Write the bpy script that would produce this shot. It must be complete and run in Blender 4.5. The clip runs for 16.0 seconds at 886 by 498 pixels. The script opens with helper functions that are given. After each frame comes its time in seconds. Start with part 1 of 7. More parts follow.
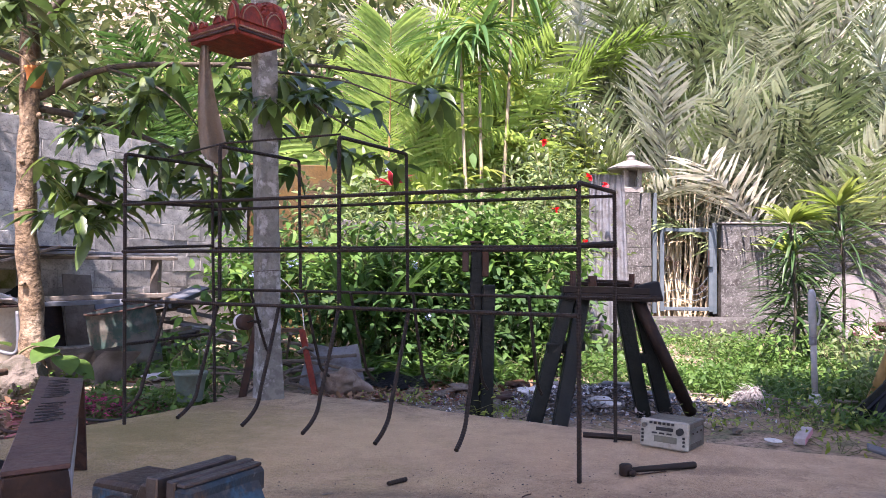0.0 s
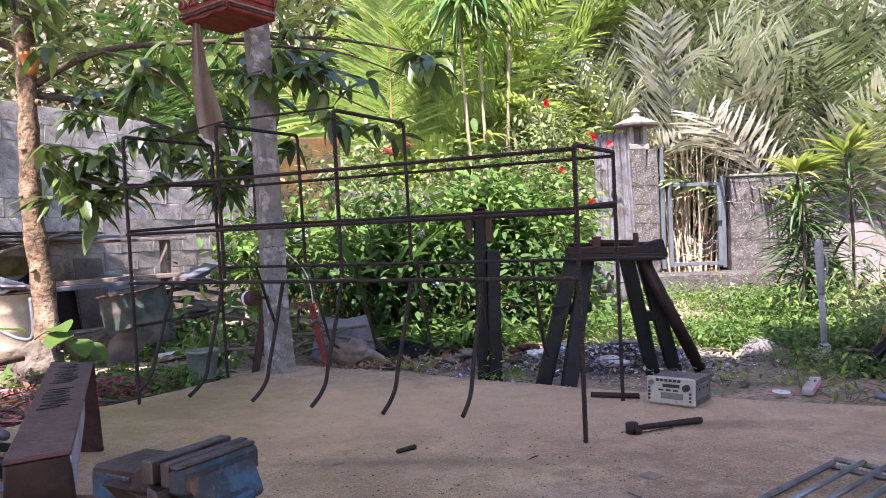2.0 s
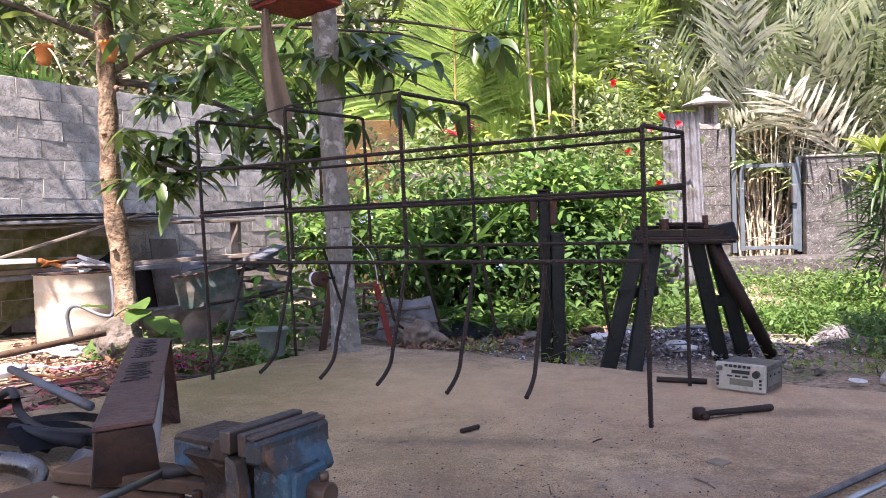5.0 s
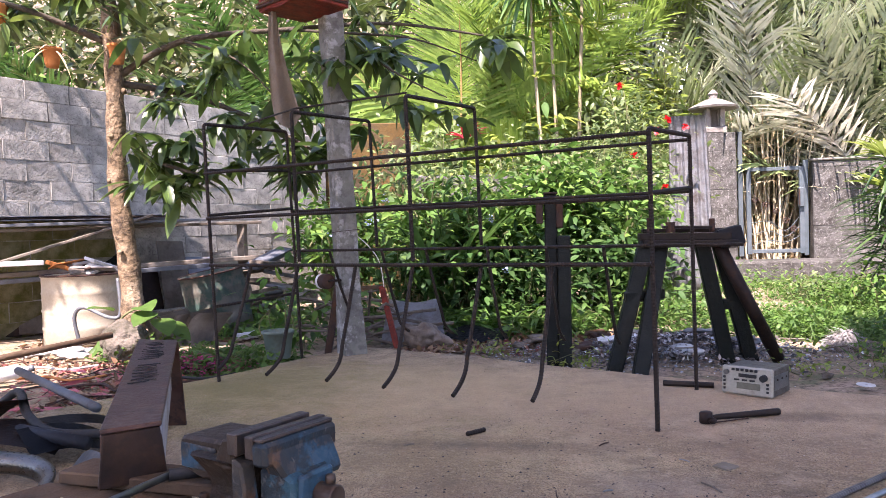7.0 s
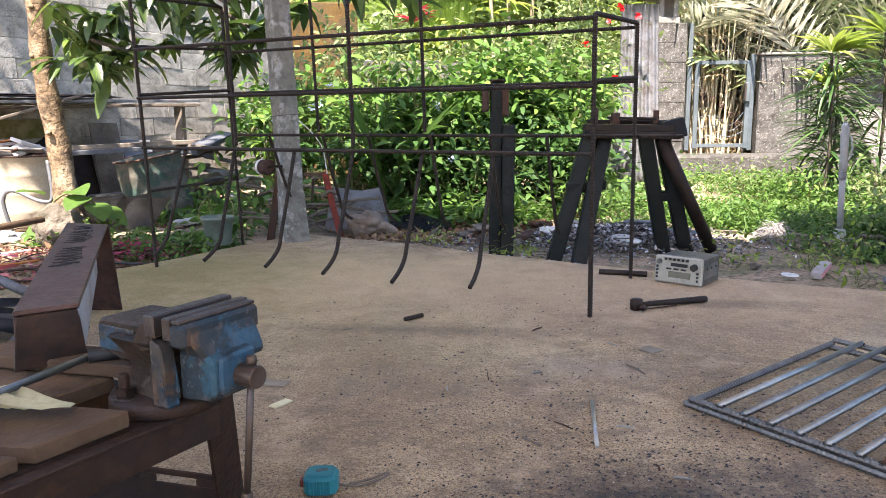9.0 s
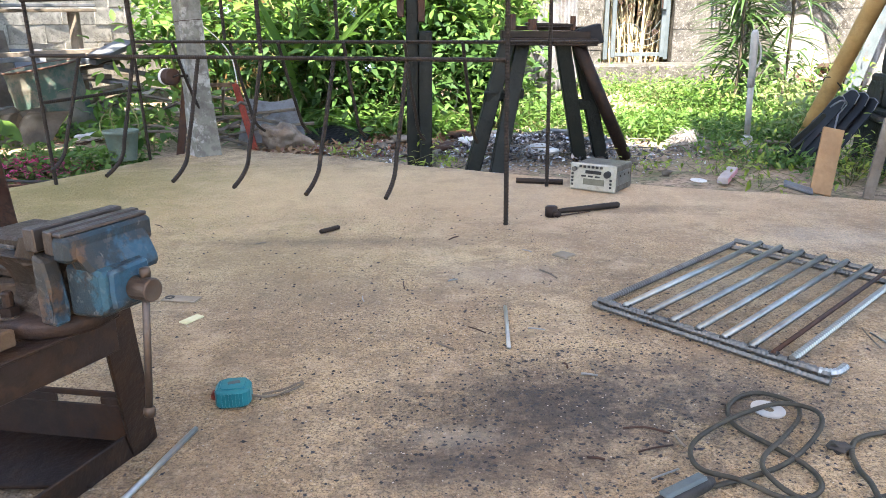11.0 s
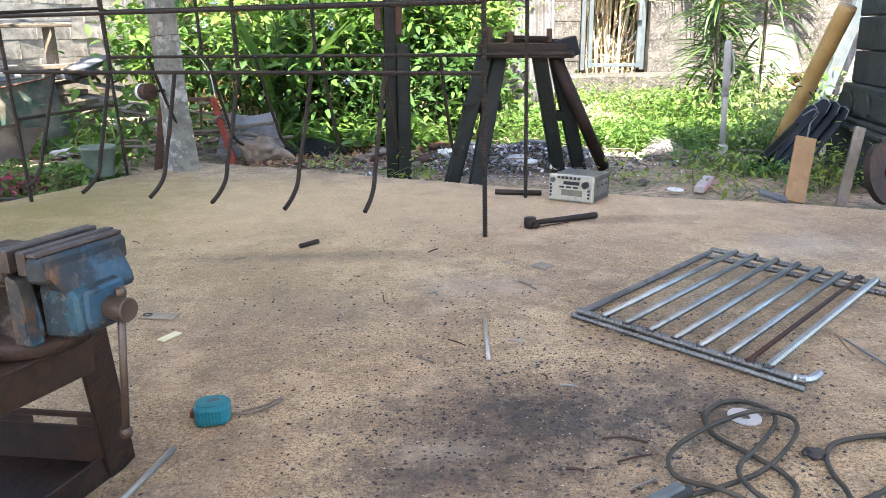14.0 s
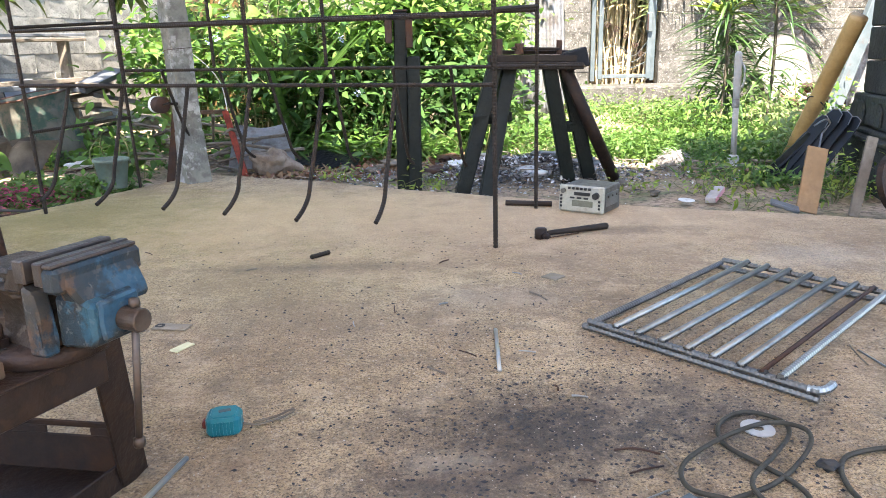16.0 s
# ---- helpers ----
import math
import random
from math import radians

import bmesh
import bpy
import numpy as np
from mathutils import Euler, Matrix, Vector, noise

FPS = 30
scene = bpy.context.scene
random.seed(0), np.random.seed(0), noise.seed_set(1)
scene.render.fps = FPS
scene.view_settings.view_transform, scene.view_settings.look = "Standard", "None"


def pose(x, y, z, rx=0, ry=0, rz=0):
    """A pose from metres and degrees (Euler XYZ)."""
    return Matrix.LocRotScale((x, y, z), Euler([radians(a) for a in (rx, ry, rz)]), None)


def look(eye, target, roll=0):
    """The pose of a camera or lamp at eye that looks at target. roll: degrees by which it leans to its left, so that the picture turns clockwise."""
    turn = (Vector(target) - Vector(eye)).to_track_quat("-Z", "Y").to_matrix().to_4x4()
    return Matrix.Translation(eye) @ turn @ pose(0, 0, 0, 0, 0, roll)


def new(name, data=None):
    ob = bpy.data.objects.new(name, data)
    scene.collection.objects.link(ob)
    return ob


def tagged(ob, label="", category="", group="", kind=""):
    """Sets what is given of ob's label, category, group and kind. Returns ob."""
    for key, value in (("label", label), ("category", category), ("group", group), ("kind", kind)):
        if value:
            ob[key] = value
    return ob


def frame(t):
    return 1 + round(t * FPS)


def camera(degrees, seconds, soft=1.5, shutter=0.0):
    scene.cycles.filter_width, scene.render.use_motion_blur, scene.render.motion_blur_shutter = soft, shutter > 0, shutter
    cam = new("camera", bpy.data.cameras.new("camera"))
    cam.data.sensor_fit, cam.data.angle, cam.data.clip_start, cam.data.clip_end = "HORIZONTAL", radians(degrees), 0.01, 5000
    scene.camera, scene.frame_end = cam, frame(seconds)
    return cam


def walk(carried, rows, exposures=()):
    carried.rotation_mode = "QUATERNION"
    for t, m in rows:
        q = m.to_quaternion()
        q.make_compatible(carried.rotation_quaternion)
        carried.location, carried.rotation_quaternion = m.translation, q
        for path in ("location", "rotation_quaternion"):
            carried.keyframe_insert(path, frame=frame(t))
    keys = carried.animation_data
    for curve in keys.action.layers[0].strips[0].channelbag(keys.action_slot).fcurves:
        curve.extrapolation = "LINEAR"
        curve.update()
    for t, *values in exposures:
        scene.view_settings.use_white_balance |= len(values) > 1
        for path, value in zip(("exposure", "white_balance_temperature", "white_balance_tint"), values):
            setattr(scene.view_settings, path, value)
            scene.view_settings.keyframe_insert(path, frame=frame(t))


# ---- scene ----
cam = camera(61.6, 16.0, soft=0.4)
PATH = [
    (0, (0.015, 0.13, 0.552), (-0.07, 2.126, 0.627), 0.7),
    (0.5, (0.017, 0.131, 0.551), (-0.069, 2.128, 0.614), 0.1),
    (1, (0.026, 0.127, 0.555), (-0.06, 2.125, 0.596), -0.7),
    (1.5, (0.043, 0.138, 0.556), (-0.055, 2.136, 0.569), -1.6),
    (2, (0.05, 0.127, 0.561), (-0.066, 2.123, 0.544), -2.0),
    (2.5, (0.063, 0.119, 0.561), (-0.076, 2.114, 0.511), -2.2),
    (3, (0.077, 0.13, 0.557), (-0.079, 2.122, 0.471), -2.1),
    (3.5, (0.077, 0.127, 0.561), (-0.1, 2.117, 0.463), -2.0),
    (4, (0.055, 0.123, 0.561), (-0.157, 2.109, 0.468), -2.0),
    (4.5, (0.047, 0.122, 0.56), (-0.203, 2.104, 0.482), -1.9),
    (5, (0.047, 0.118, 0.56), (-0.239, 2.096, 0.501), -1.8),
    (7.5, (0.045, 0.118, 0.56), (-0.256, 2.095, 0.509), -1.7),
    (8, (0.049, 0.12, 0.56), (-0.223, 2.099, 0.455), -1.7),
    (8.5, (0.067, 0.13, 0.557), (-0.154, 2.106, 0.341), -1.2),
    (9, (0.07, 0.138, 0.55), (-0.099, 2.101, 0.203), -0.5),
    (9.5, (0.068, 0.15, 0.539), (-0.045, 2.088, 0.061), 0.4),
    (10, (0.077, 0.152, 0.536), (0.015, 2.073, -0.019), 0.7),
    (10.2, (0.081, 0.152, 0.536), (0.039, 2.068, -0.036), 0.5),
    (12.3, (0.103, 0.149, 0.54), (0.197, 2.062, -0.034), -1.2),
    (12.5, (0.104, 0.148, 0.541), (0.197, 2.062, -0.031), -1.2),
    (13, (0.101, 0.15, 0.541), (0.193, 2.066, -0.023), -1.1),
    (13.5, (0.098, 0.149, 0.54), (0.185, 2.068, -0.015), -0.9),
    (14, (0.098, 0.148, 0.542), (0.18, 2.071, -0.004), -0.8),
    (14.5, (0.097, 0.148, 0.54), (0.171, 2.073, 0.003), -0.8),
    (15, (0.096, 0.149, 0.54), (0.163, 2.076, 0.009), -0.9),
    (15.5, (0.096, 0.147, 0.541), (0.157, 2.076, 0.017), -1.0),
    (16, (0.097, 0.145, 0.542), (0.152, 2.076, 0.026), -1.1),
]
EXPO = [(0, 2.12, 6200, 36), (5, 2.22, 6400, 33), (7.5, 2.20, 6400, 33), (9, 2.48, 6700, 20), (10.2, 3.04, 6850, 14), (12.3, 3.13, 6800, 14), (16, 3.07, 6800, 14)]
walk(cam, [(t, look(eye, target, roll)) for t, eye, target, roll in PATH], EXPO)

# ---- light ----
world = bpy.data.worlds.new("sky")
scene.world = world
world.use_nodes = True
_sky = world.node_tree.nodes.new("ShaderNodeTexSky")
_sky.sky_type, _sky.sun_disc = "NISHITA", False
_sky.sun_elevation, _sky.sun_rotation = radians(58), radians(195)
_bg = world.node_tree.nodes["Background"]
_bg.inputs["Strength"].default_value = 0.13
world.node_tree.links.new(_sky.outputs[0], _bg.inputs["Color"])
sun = new("sun", bpy.data.lights.new("sun", "SUN"))
sun.data.energy, sun.data.angle, sun.data.color = 5.0, radians(0.5), (1.0, 0.94, 0.84)
sun.matrix_basis = look((-0.26 * 20, -0.97 * 20, 32), (0, 0, 0))

# ---- helpers for materials ----


def surf(name, c1, c2, scale=6.0, rough=0.7, metal=0.0, bump=0.25, fine=60.0, c3=None, amount=0.5, sharp=0.12, vary=0.1, spec=0.18):
    """Two-scale procedural surface: c1 to c2 in broad clouds, c3 in sharp patches (rust, moss, dirt), fine grain and relief."""
    m = bpy.data.materials.new(name)
    m.use_nodes = True
    nt, N = m.node_tree, m.node_tree.nodes
    b = N["Principled BSDF"]
    tc = N.new("ShaderNodeTexCoord")
    n1, n2 = N.new("ShaderNodeTexNoise"), N.new("ShaderNodeTexNoise")
    for n, s, d in ((n1, scale, 5), (n2, fine, 4)):
        n.inputs["Scale"].default_value, n.inputs["Detail"].default_value = s, d
        n.inputs["Roughness"].default_value = 0.62
        nt.links.new(tc.outputs["Object"], n.inputs["Vector"])
    r1 = N.new("ShaderNodeValToRGB")
    r1.color_ramp.elements[0].position, r1.color_ramp.elements[1].position = 0.35, 0.68
    r1.color_ramp.elements[0].color, r1.color_ramp.elements[1].color = (*c1, 1), (*c2, 1)
    nt.links.new(n1.outputs["Fac"], r1.inputs[0])
    out = r1.outputs[0]
    if c3:
        n3 = N.new("ShaderNodeTexNoise")
        n3.inputs["Scale"].default_value, n3.inputs["Detail"].default_value = scale * 1.7, 8
        n3.inputs["Roughness"].default_value = 0.7
        off = N.new("ShaderNodeVectorMath")
        off.inputs[1].default_value = (7.3, 2.1, 4.4)
        nt.links.new(tc.outputs["Object"], off.inputs[0])
        nt.links.new(off.outputs[0], n3.inputs["Vector"])
        mr = N.new("ShaderNodeMapRange")
        mr.inputs["From Min"].default_value, mr.inputs["From Max"].default_value = 1 - amount - sharp, 1 - amount + sharp
        nt.links.new(n3.outputs["Fac"], mr.inputs["Value"])
        mx = N.new("ShaderNodeMixRGB")
        mx.inputs[2].default_value = (*c3, 1)
        nt.links.new(mr.outputs[0], mx.inputs[0])
        nt.links.new(out, mx.inputs[1])
        out = mx.outputs[0]
    oi = N.new("ShaderNodeObjectInfo")
    add = N.new("ShaderNodeMath")
    add.operation = "MULTIPLY_ADD"
    add.inputs[1].default_value, add.inputs[2].default_value = 2 * vary, 0.78 - vary
    nt.links.new(oi.outputs["Random"], add.inputs[0])
    ad2 = N.new("ShaderNodeMath")
    ad2.operation = "MULTIPLY_ADD"
    ad2.inputs[1].default_value = 0.44
    nt.links.new(n2.outputs["Fac"], ad2.inputs[0])
    nt.links.new(add.outputs[0], ad2.inputs[2])
    hsv = N.new("ShaderNodeHueSaturation")
    nt.links.new(ad2.outputs[0], hsv.inputs["Value"])
    nt.links.new(out, hsv.inputs["Color"])
    nt.links.new(hsv.outputs[0], b.inputs["Base Color"])
    b.inputs["Metallic"].default_value = metal
    b.inputs["Specular IOR Level"].default_value = spec
    rr = N.new("ShaderNodeMapRange")
    rr.inputs["To Min"].default_value, rr.inputs["To Max"].default_value = max(rough - 0.15, 0.05), min(rough + 0.15, 1)
    nt.links.new(n2.outputs["Fac"], rr.inputs["Value"])
    nt.links.new(rr.outputs[0], b.inputs["Roughness"])
    if bump:
        bp = N.new("ShaderNodeBump")
        bp.inputs["Strength"].default_value, bp.inputs["Distance"].default_value = bump, 0.6 / fine
        nt.links.new(n2.outputs["Fac"], bp.inputs["Height"])
        nt.links.new(bp.outputs[0], b.inputs["Normal"])
    return m


def leaf_mat(name, cols, rough=0.45, through_light=0.35, gloss=0.4):
    """Leaves: each takes its own colour from cols; some light passes through."""
    m = bpy.data.materials.new(name)
    m.use_nodes = True
    nt, N = m.node_tree, m.node_tree.nodes
    b = N["Principled BSDF"]
    g = N.new("ShaderNodeNewGeometry")
    r = N.new("ShaderNodeValToRGB")
    while len(r.color_ramp.elements) < len(cols):
        r.color_ramp.elements.new(0.5)
    for i, c in enumerate(cols):
        r.color_ramp.elements[i].position = i / max(1, len(cols) - 1)
        r.color_ramp.elements[i].color = (*c, 1)
    nt.links.new(g.outputs["Random Per Island"], r.inputs[0])
    tc, n = N.new("ShaderNodeTexCoord"), N.new("ShaderNodeTexNoise")
    n.inputs["Scale"].default_value = 25
    nt.links.new(tc.outputs["Object"], n.inputs["Vector"])
    ma = N.new("ShaderNodeMath")
    ma.operation = "MULTIPLY_ADD"
    ma.inputs[1].default_value, ma.inputs[2].default_value = 0.7, 0.65
    nt.links.new(n.outputs["Fac"], ma.inputs[0])
    hsv = N.new("ShaderNodeHueSaturation")
    nt.links.new(ma.outputs[0], hsv.inputs["Value"])
    nt.links.new(r.outputs[0], hsv.inputs["Color"])
    nt.links.new(hsv.outputs[0], b.inputs["Base Color"])
    b.inputs["Roughness"].default_value, b.inputs["Specular IOR Level"].default_value = rough, gloss
    tr, mix = N.new("ShaderNodeBsdfTranslucent"), N.new("ShaderNodeMixShader")
    mix.inputs[0].default_value = through_light
    nt.links.new(hsv.outputs[0], tr.inputs["Color"])
    nt.links.new(b.outputs[0], mix.inputs[1])
    nt.links.new(tr.outputs[0], mix.inputs[2])
    nt.links.new(mix.outputs[0], N["Material Output"].inputs["Surface"])
    return m


def patch(m, x, y, rx, ry, col, strength=0.8, edge=0.5, scale=9.0):
    """A ragged-edged patch of colour (stains, painted light) on a floor material, at x, y in its object's metres."""
    nt, N = m.node_tree, m.node_tree.nodes
    hsv = [n for n in N if n.type == "HUE_SAT"][0]
    src = hsv.inputs["Color"].links[0].from_socket
    tc = [n for n in N if n.type == "TEX_COORD"][0]
    a = N.new("ShaderNodeVectorMath")
    a.inputs[1].default_value = (-x, -y, 0)
    nt.links.new(tc.outputs["Object"], a.inputs[0])
    s = N.new("ShaderNodeVectorMath")
    s.operation = "MULTIPLY"
    s.inputs[1].default_value = (1 / rx, 1 / ry, 0)
    nt.links.new(a.outputs[0], s.inputs[0])
    ln = N.new("ShaderNodeVectorMath")
    ln.operation = "LENGTH"
    nt.links.new(s.outputs[0], ln.inputs[0])
    n = N.new("ShaderNodeTexNoise")
    n.inputs["Scale"].default_value, n.inputs["Detail"].default_value, n.inputs["Roughness"].default_value = scale, 9, 0.78
    nt.links.new(tc.outputs["Object"], n.inputs["Vector"])
    ad = N.new("ShaderNodeMath")
    ad.operation = "MULTIPLY_ADD"
    ad.inputs[1].default_value = 2.4
    nt.links.new(n.outputs["Fac"], ad.inputs[0])
    nt.links.new(ln.outputs["Value"], ad.inputs[2])
    mr = N.new("ShaderNodeMapRange")
    mr.inputs["From Min"].default_value, mr.inputs["From Max"].default_value = 1.2 + edge, 2.2 + edge
    mr.inputs["To Min"].default_value, mr.inputs["To Max"].default_value = strength, 0
    nt.links.new(ad.outputs[0], mr.inputs["Value"])
    mx = N.new("ShaderNodeMixRGB")
    mx.inputs[2].default_value = (*col, 1)
    nt.links.new(mr.outputs[0], mx.inputs[0])
    nt.links.new(src, mx.inputs[1])
    nt.links.new(mx.outputs[0], hsv.inputs["Color"])


def mottle(m, scale, lo, hi, col, strength, shift=0.0, detail=3):
    """Grains or blotches of another colour, cut from a noise between lo and hi."""
    nt, N = m.node_tree, m.node_tree.nodes
    hsv = [n for n in N if n.type == "HUE_SAT"][0]
    src = hsv.inputs["Color"].links[0].from_socket
    tc = [n for n in N if n.type == "TEX_COORD"][0]
    a = N.new("ShaderNodeVectorMath")
    a.inputs[1].default_value = (shift, shift * 0.7, shift * 0.3)
    nt.links.new(tc.outputs["Object"], a.inputs[0])
    n = N.new("ShaderNodeTexNoise")
    n.inputs["Scale"].default_value, n.inputs["Detail"].default_value, n.inputs["Roughness"].default_value = scale, detail, 0.65
    nt.links.new(a.outputs[0], n.inputs["Vector"])
    mr = N.new("ShaderNodeMapRange")
    mr.inputs["From Min"].default_value, mr.inputs["From Max"].default_value = lo, hi
    mr.inputs["To Max"].default_value = strength
    nt.links.new(n.outputs["Fac"], mr.inputs["Value"])
    mx = N.new("ShaderNodeMixRGB")
    mx.inputs[2].default_value = (*col, 1)
    nt.links.new(mr.outputs[0], mx.inputs[0])
    nt.links.new(src, mx.inputs[1])
    nt.links.new(mx.outputs[0], hsv.inputs["Color"])


def relief(m, scale, strength, height):
    """One more layer of bumps under those that the material has."""
    nt, N = m.node_tree, m.node_tree.nodes
    tc = [n for n in N if n.type == "TEX_COORD"][0]
    b = N["Principled BSDF"]
    n = N.new("ShaderNodeTexNoise")
    n.inputs["Scale"].default_value, n.inputs["Detail"].default_value, n.inputs["Roughness"].default_value = scale, 4, 0.6
    nt.links.new(tc.outputs["Object"], n.inputs["Vector"])
    bp = N.new("ShaderNodeBump")
    bp.inputs["Strength"].default_value, bp.inputs["Distance"].default_value = strength, height
    nt.links.new(n.outputs["Fac"], bp.inputs["Height"])
    nt.links.new(b.inputs["Normal"].links[0].from_socket, bp.inputs["Normal"])
    nt.links.new(bp.outputs[0], b.inputs["Normal"])


# ---- materials ----
M_slab = surf("worn_concrete", (0.395, 0.292, 0.170), (0.600, 0.460, 0.282), 1.6, 0.85, 0, 0.7, 75, c3=(0.241, 0.163, 0.093), amount=0.42, sharp=0.16, vary=0)
M_earth = surf("earth", (0.25, 0.180, 0.122), (0.40, 0.295, 0.210), 3, 0.95, 0, 0.8, 40, c3=(0.091, 0.115, 0.050), amount=0.42, vary=0)
M_block = surf("concrete_block", (0.26, 0.25, 0.22), (0.40, 0.385, 0.34), 4, 0.9, 0, 0.6, 55, c3=(0.19, 0.185, 0.16), amount=0.4, vary=0.16)
M_moss = surf("mossy_block", (0.140, 0.126, 0.049), (0.210, 0.189, 0.112), 5, 0.9, 0, 0.7, 50, c3=(0.077, 0.084, 0.021), amount=0.5, vary=0.15)
M_mortar = surf("mortar", (0.082, 0.082, 0.070), (0.112, 0.112, 0.097), 8, 0.95, 0, 0.7, 60, vary=0)
M_ochre = surf("ochre_plaster", (0.090, 0.051, 0.014), (0.108, 0.069, 0.024), 4, 0.9, 0, 0.5, 50, c3=(0.036, 0.024, 0.010), amount=0.42, vary=0)
M_gateblock = surf("weathered_block", (0.085, 0.082, 0.074), (0.128, 0.123, 0.110), 5, 0.92, 0, 0.8, 55, c3=(0.036, 0.032, 0.027), amount=0.46, vary=0.12)
M_plaster = surf("house_plaster", (0.62, 0.56, 0.46), (0.72, 0.66, 0.56), 2, 0.9, 0, 0.3, 60, vary=0)
M_column = surf("cast_concrete", (0.134, 0.134, 0.117), (0.188, 0.184, 0.158), 6, 0.85, 0, 0.5, 60, c3=(0.089, 0.085, 0.068), amount=0.36, vary=0)
M_rebar = surf("rebar_steel", (0.016, 0.012, 0.009), (0.028, 0.020, 0.015), 14, 0.6, 0.2, 0.25, 120, c3=(0.044, 0.020, 0.009), amount=0.30, vary=0.12)
M_oldbar = surf("dark_ribbed_steel", (0.095, 0.092, 0.085), (0.165, 0.160, 0.148), 12, 0.45, 0.6, 0.2, 130, c3=(0.060, 0.040, 0.025), amount=0.33, vary=0.15)
M_bright = surf("bare_steel", (0.16, 0.17, 0.165), (0.27, 0.285, 0.275), 12, 0.36, 0.8, 0.2, 130, c3=(0.065, 0.046, 0.026), amount=0.28, vary=0.15)
M_rust = surf("rusted_steel", (0.072, 0.033, 0.018), (0.054, 0.036, 0.030), 9, 0.7, 0.3, 0.4, 70, c3=(0.030, 0.024, 0.024), amount=0.45, vary=0.1)
M_brown = surf("brown_steel", (0.020, 0.013, 0.010), (0.035, 0.024, 0.020), 10, 0.55, 0.4, 0.3, 90, c3=(0.046, 0.026, 0.016), amount=0.36, vary=0.1)
M_stand = surf("channel_steel", (0.062, 0.035, 0.028), (0.098, 0.060, 0.050), 9, 0.5, 0.4, 0.3, 90, c3=(0.119, 0.059, 0.037), amount=0.36, vary=0.1)
M_vblue = surf("chipped_blue_paint", (0.012, 0.021, 0.028), (0.016, 0.038, 0.056), 16, 0.5, 0.05, 0.3, 90, c3=(0.048, 0.041, 0.032), amount=0.44, sharp=0.05, vary=0)
M_vbody = surf("vise_cast_iron", (0.022, 0.017, 0.012), (0.042, 0.030, 0.022), 14, 0.55, 0.25, 0.4, 80, c3=(0.010, 0.017, 0.025), amount=0.30, sharp=0.06, vary=0)
M_vjaw = surf("worn_jaw_steel", (0.048, 0.041, 0.037), (0.078, 0.067, 0.060), 18, 0.45, 0.5, 0.3, 110, c3=(0.030, 0.022, 0.017), amount=0.4, vary=0.1)
M_vscrew = surf("brown_bare_steel", (0.055, 0.042, 0.034), (0.085, 0.068, 0.057), 14, 0.42, 0.55, 0.2, 110, c3=(0.05, 0.032, 0.022), amount=0.38, vary=0)
M_darkwood = surf("dark_timber", (0.006, 0.0075, 0.006), (0.013, 0.015, 0.012), 7, 0.55, 0, 0.5, 45, c3=(0.020, 0.019, 0.015), amount=0.32, vary=0.15)
M_greywood = surf("grey_timber", (0.104, 0.085, 0.065), (0.182, 0.156, 0.124), 6, 0.85, 0, 0.5, 50, c3=(0.058, 0.046, 0.033), amount=0.38, vary=0.2)
M_ply = surf("plywood", (0.175, 0.105, 0.052), (0.235, 0.150, 0.080), 5, 0.75, 0, 0.25, 60, c3=(0.144, 0.084, 0.043), amount=0.34, vary=0.1)
M_benchwood = surf("bench_board", (0.062, 0.040, 0.024), (0.110, 0.072, 0.044), 6, 0.75, 0, 0.35, 55, c3=(0.048, 0.030, 0.018), amount=0.42, vary=0.1)
M_red = surf("red_paint", (0.130, 0.020, 0.012), (0.205, 0.034, 0.018), 14, 0.6, 0, 0.3, 70, c3=(0.060, 0.016, 0.012), amount=0.44, vary=0.18)
M_gold = surf("faded_gilding", (0.165, 0.094, 0.055), (0.231, 0.149, 0.099), 15, 0.6, 0.1, 0.3, 90, vary=0.1)
M_cloth = surf("beige_cloth", (0.255, 0.203, 0.150), (0.330, 0.270, 0.210), 7, 0.95, 0, 0.4, 150, c3=(0.195, 0.150, 0.105), amount=0.36, vary=0)
M_zinc = surf("weathered_zinc", (0.205, 0.212, 0.220), (0.305, 0.315, 0.320), 5, 0.75, 0.15, 0.4, 60, c3=(0.120, 0.098, 0.083), amount=0.42, vary=0.05)
M_stone = surf("volcanic_stone", (0.025, 0.026, 0.025), (0.047, 0.047, 0.044), 5, 0.9, 0, 0.8, 45, c3=(0.028, 0.033, 0.017), amount=0.4, vary=0.15)
M_rock = surf("field_stone", (0.085, 0.072, 0.056), (0.15, 0.128, 0.102), 6, 0.92, 0, 0.9, 30, c3=(0.044, 0.044, 0.025), amount=0.4, vary=0.1)
M_shrine = surf("pale_cast_stone", (0.170, 0.155, 0.135), (0.240, 0.218, 0.190), 9, 0.9, 0, 0.6, 60, c3=(0.121, 0.105, 0.088), amount=0.4, vary=0)
M_gate = surf("grey_gate_paint", (0.060, 0.078, 0.084), (0.096, 0.114, 0.120), 8, 0.6, 0.1, 0.3, 70, c3=(0.084, 0.048, 0.030), amount=0.3, vary=0.1)
M_pvc = surf("pale_grey_plastic", (0.276, 0.276, 0.266), (0.331, 0.331, 0.320), 6, 0.45, 0, 0.1, 60, c3=(0.199, 0.193, 0.171), amount=0.34, vary=0)
M_bamboo = surf("dry_bamboo", (0.30, 0.185, 0.070), (0.40, 0.265, 0.115), 6, 0.5, 0, 0.2, 60, c3=(0.202, 0.134, 0.058), amount=0.34, vary=0.05)
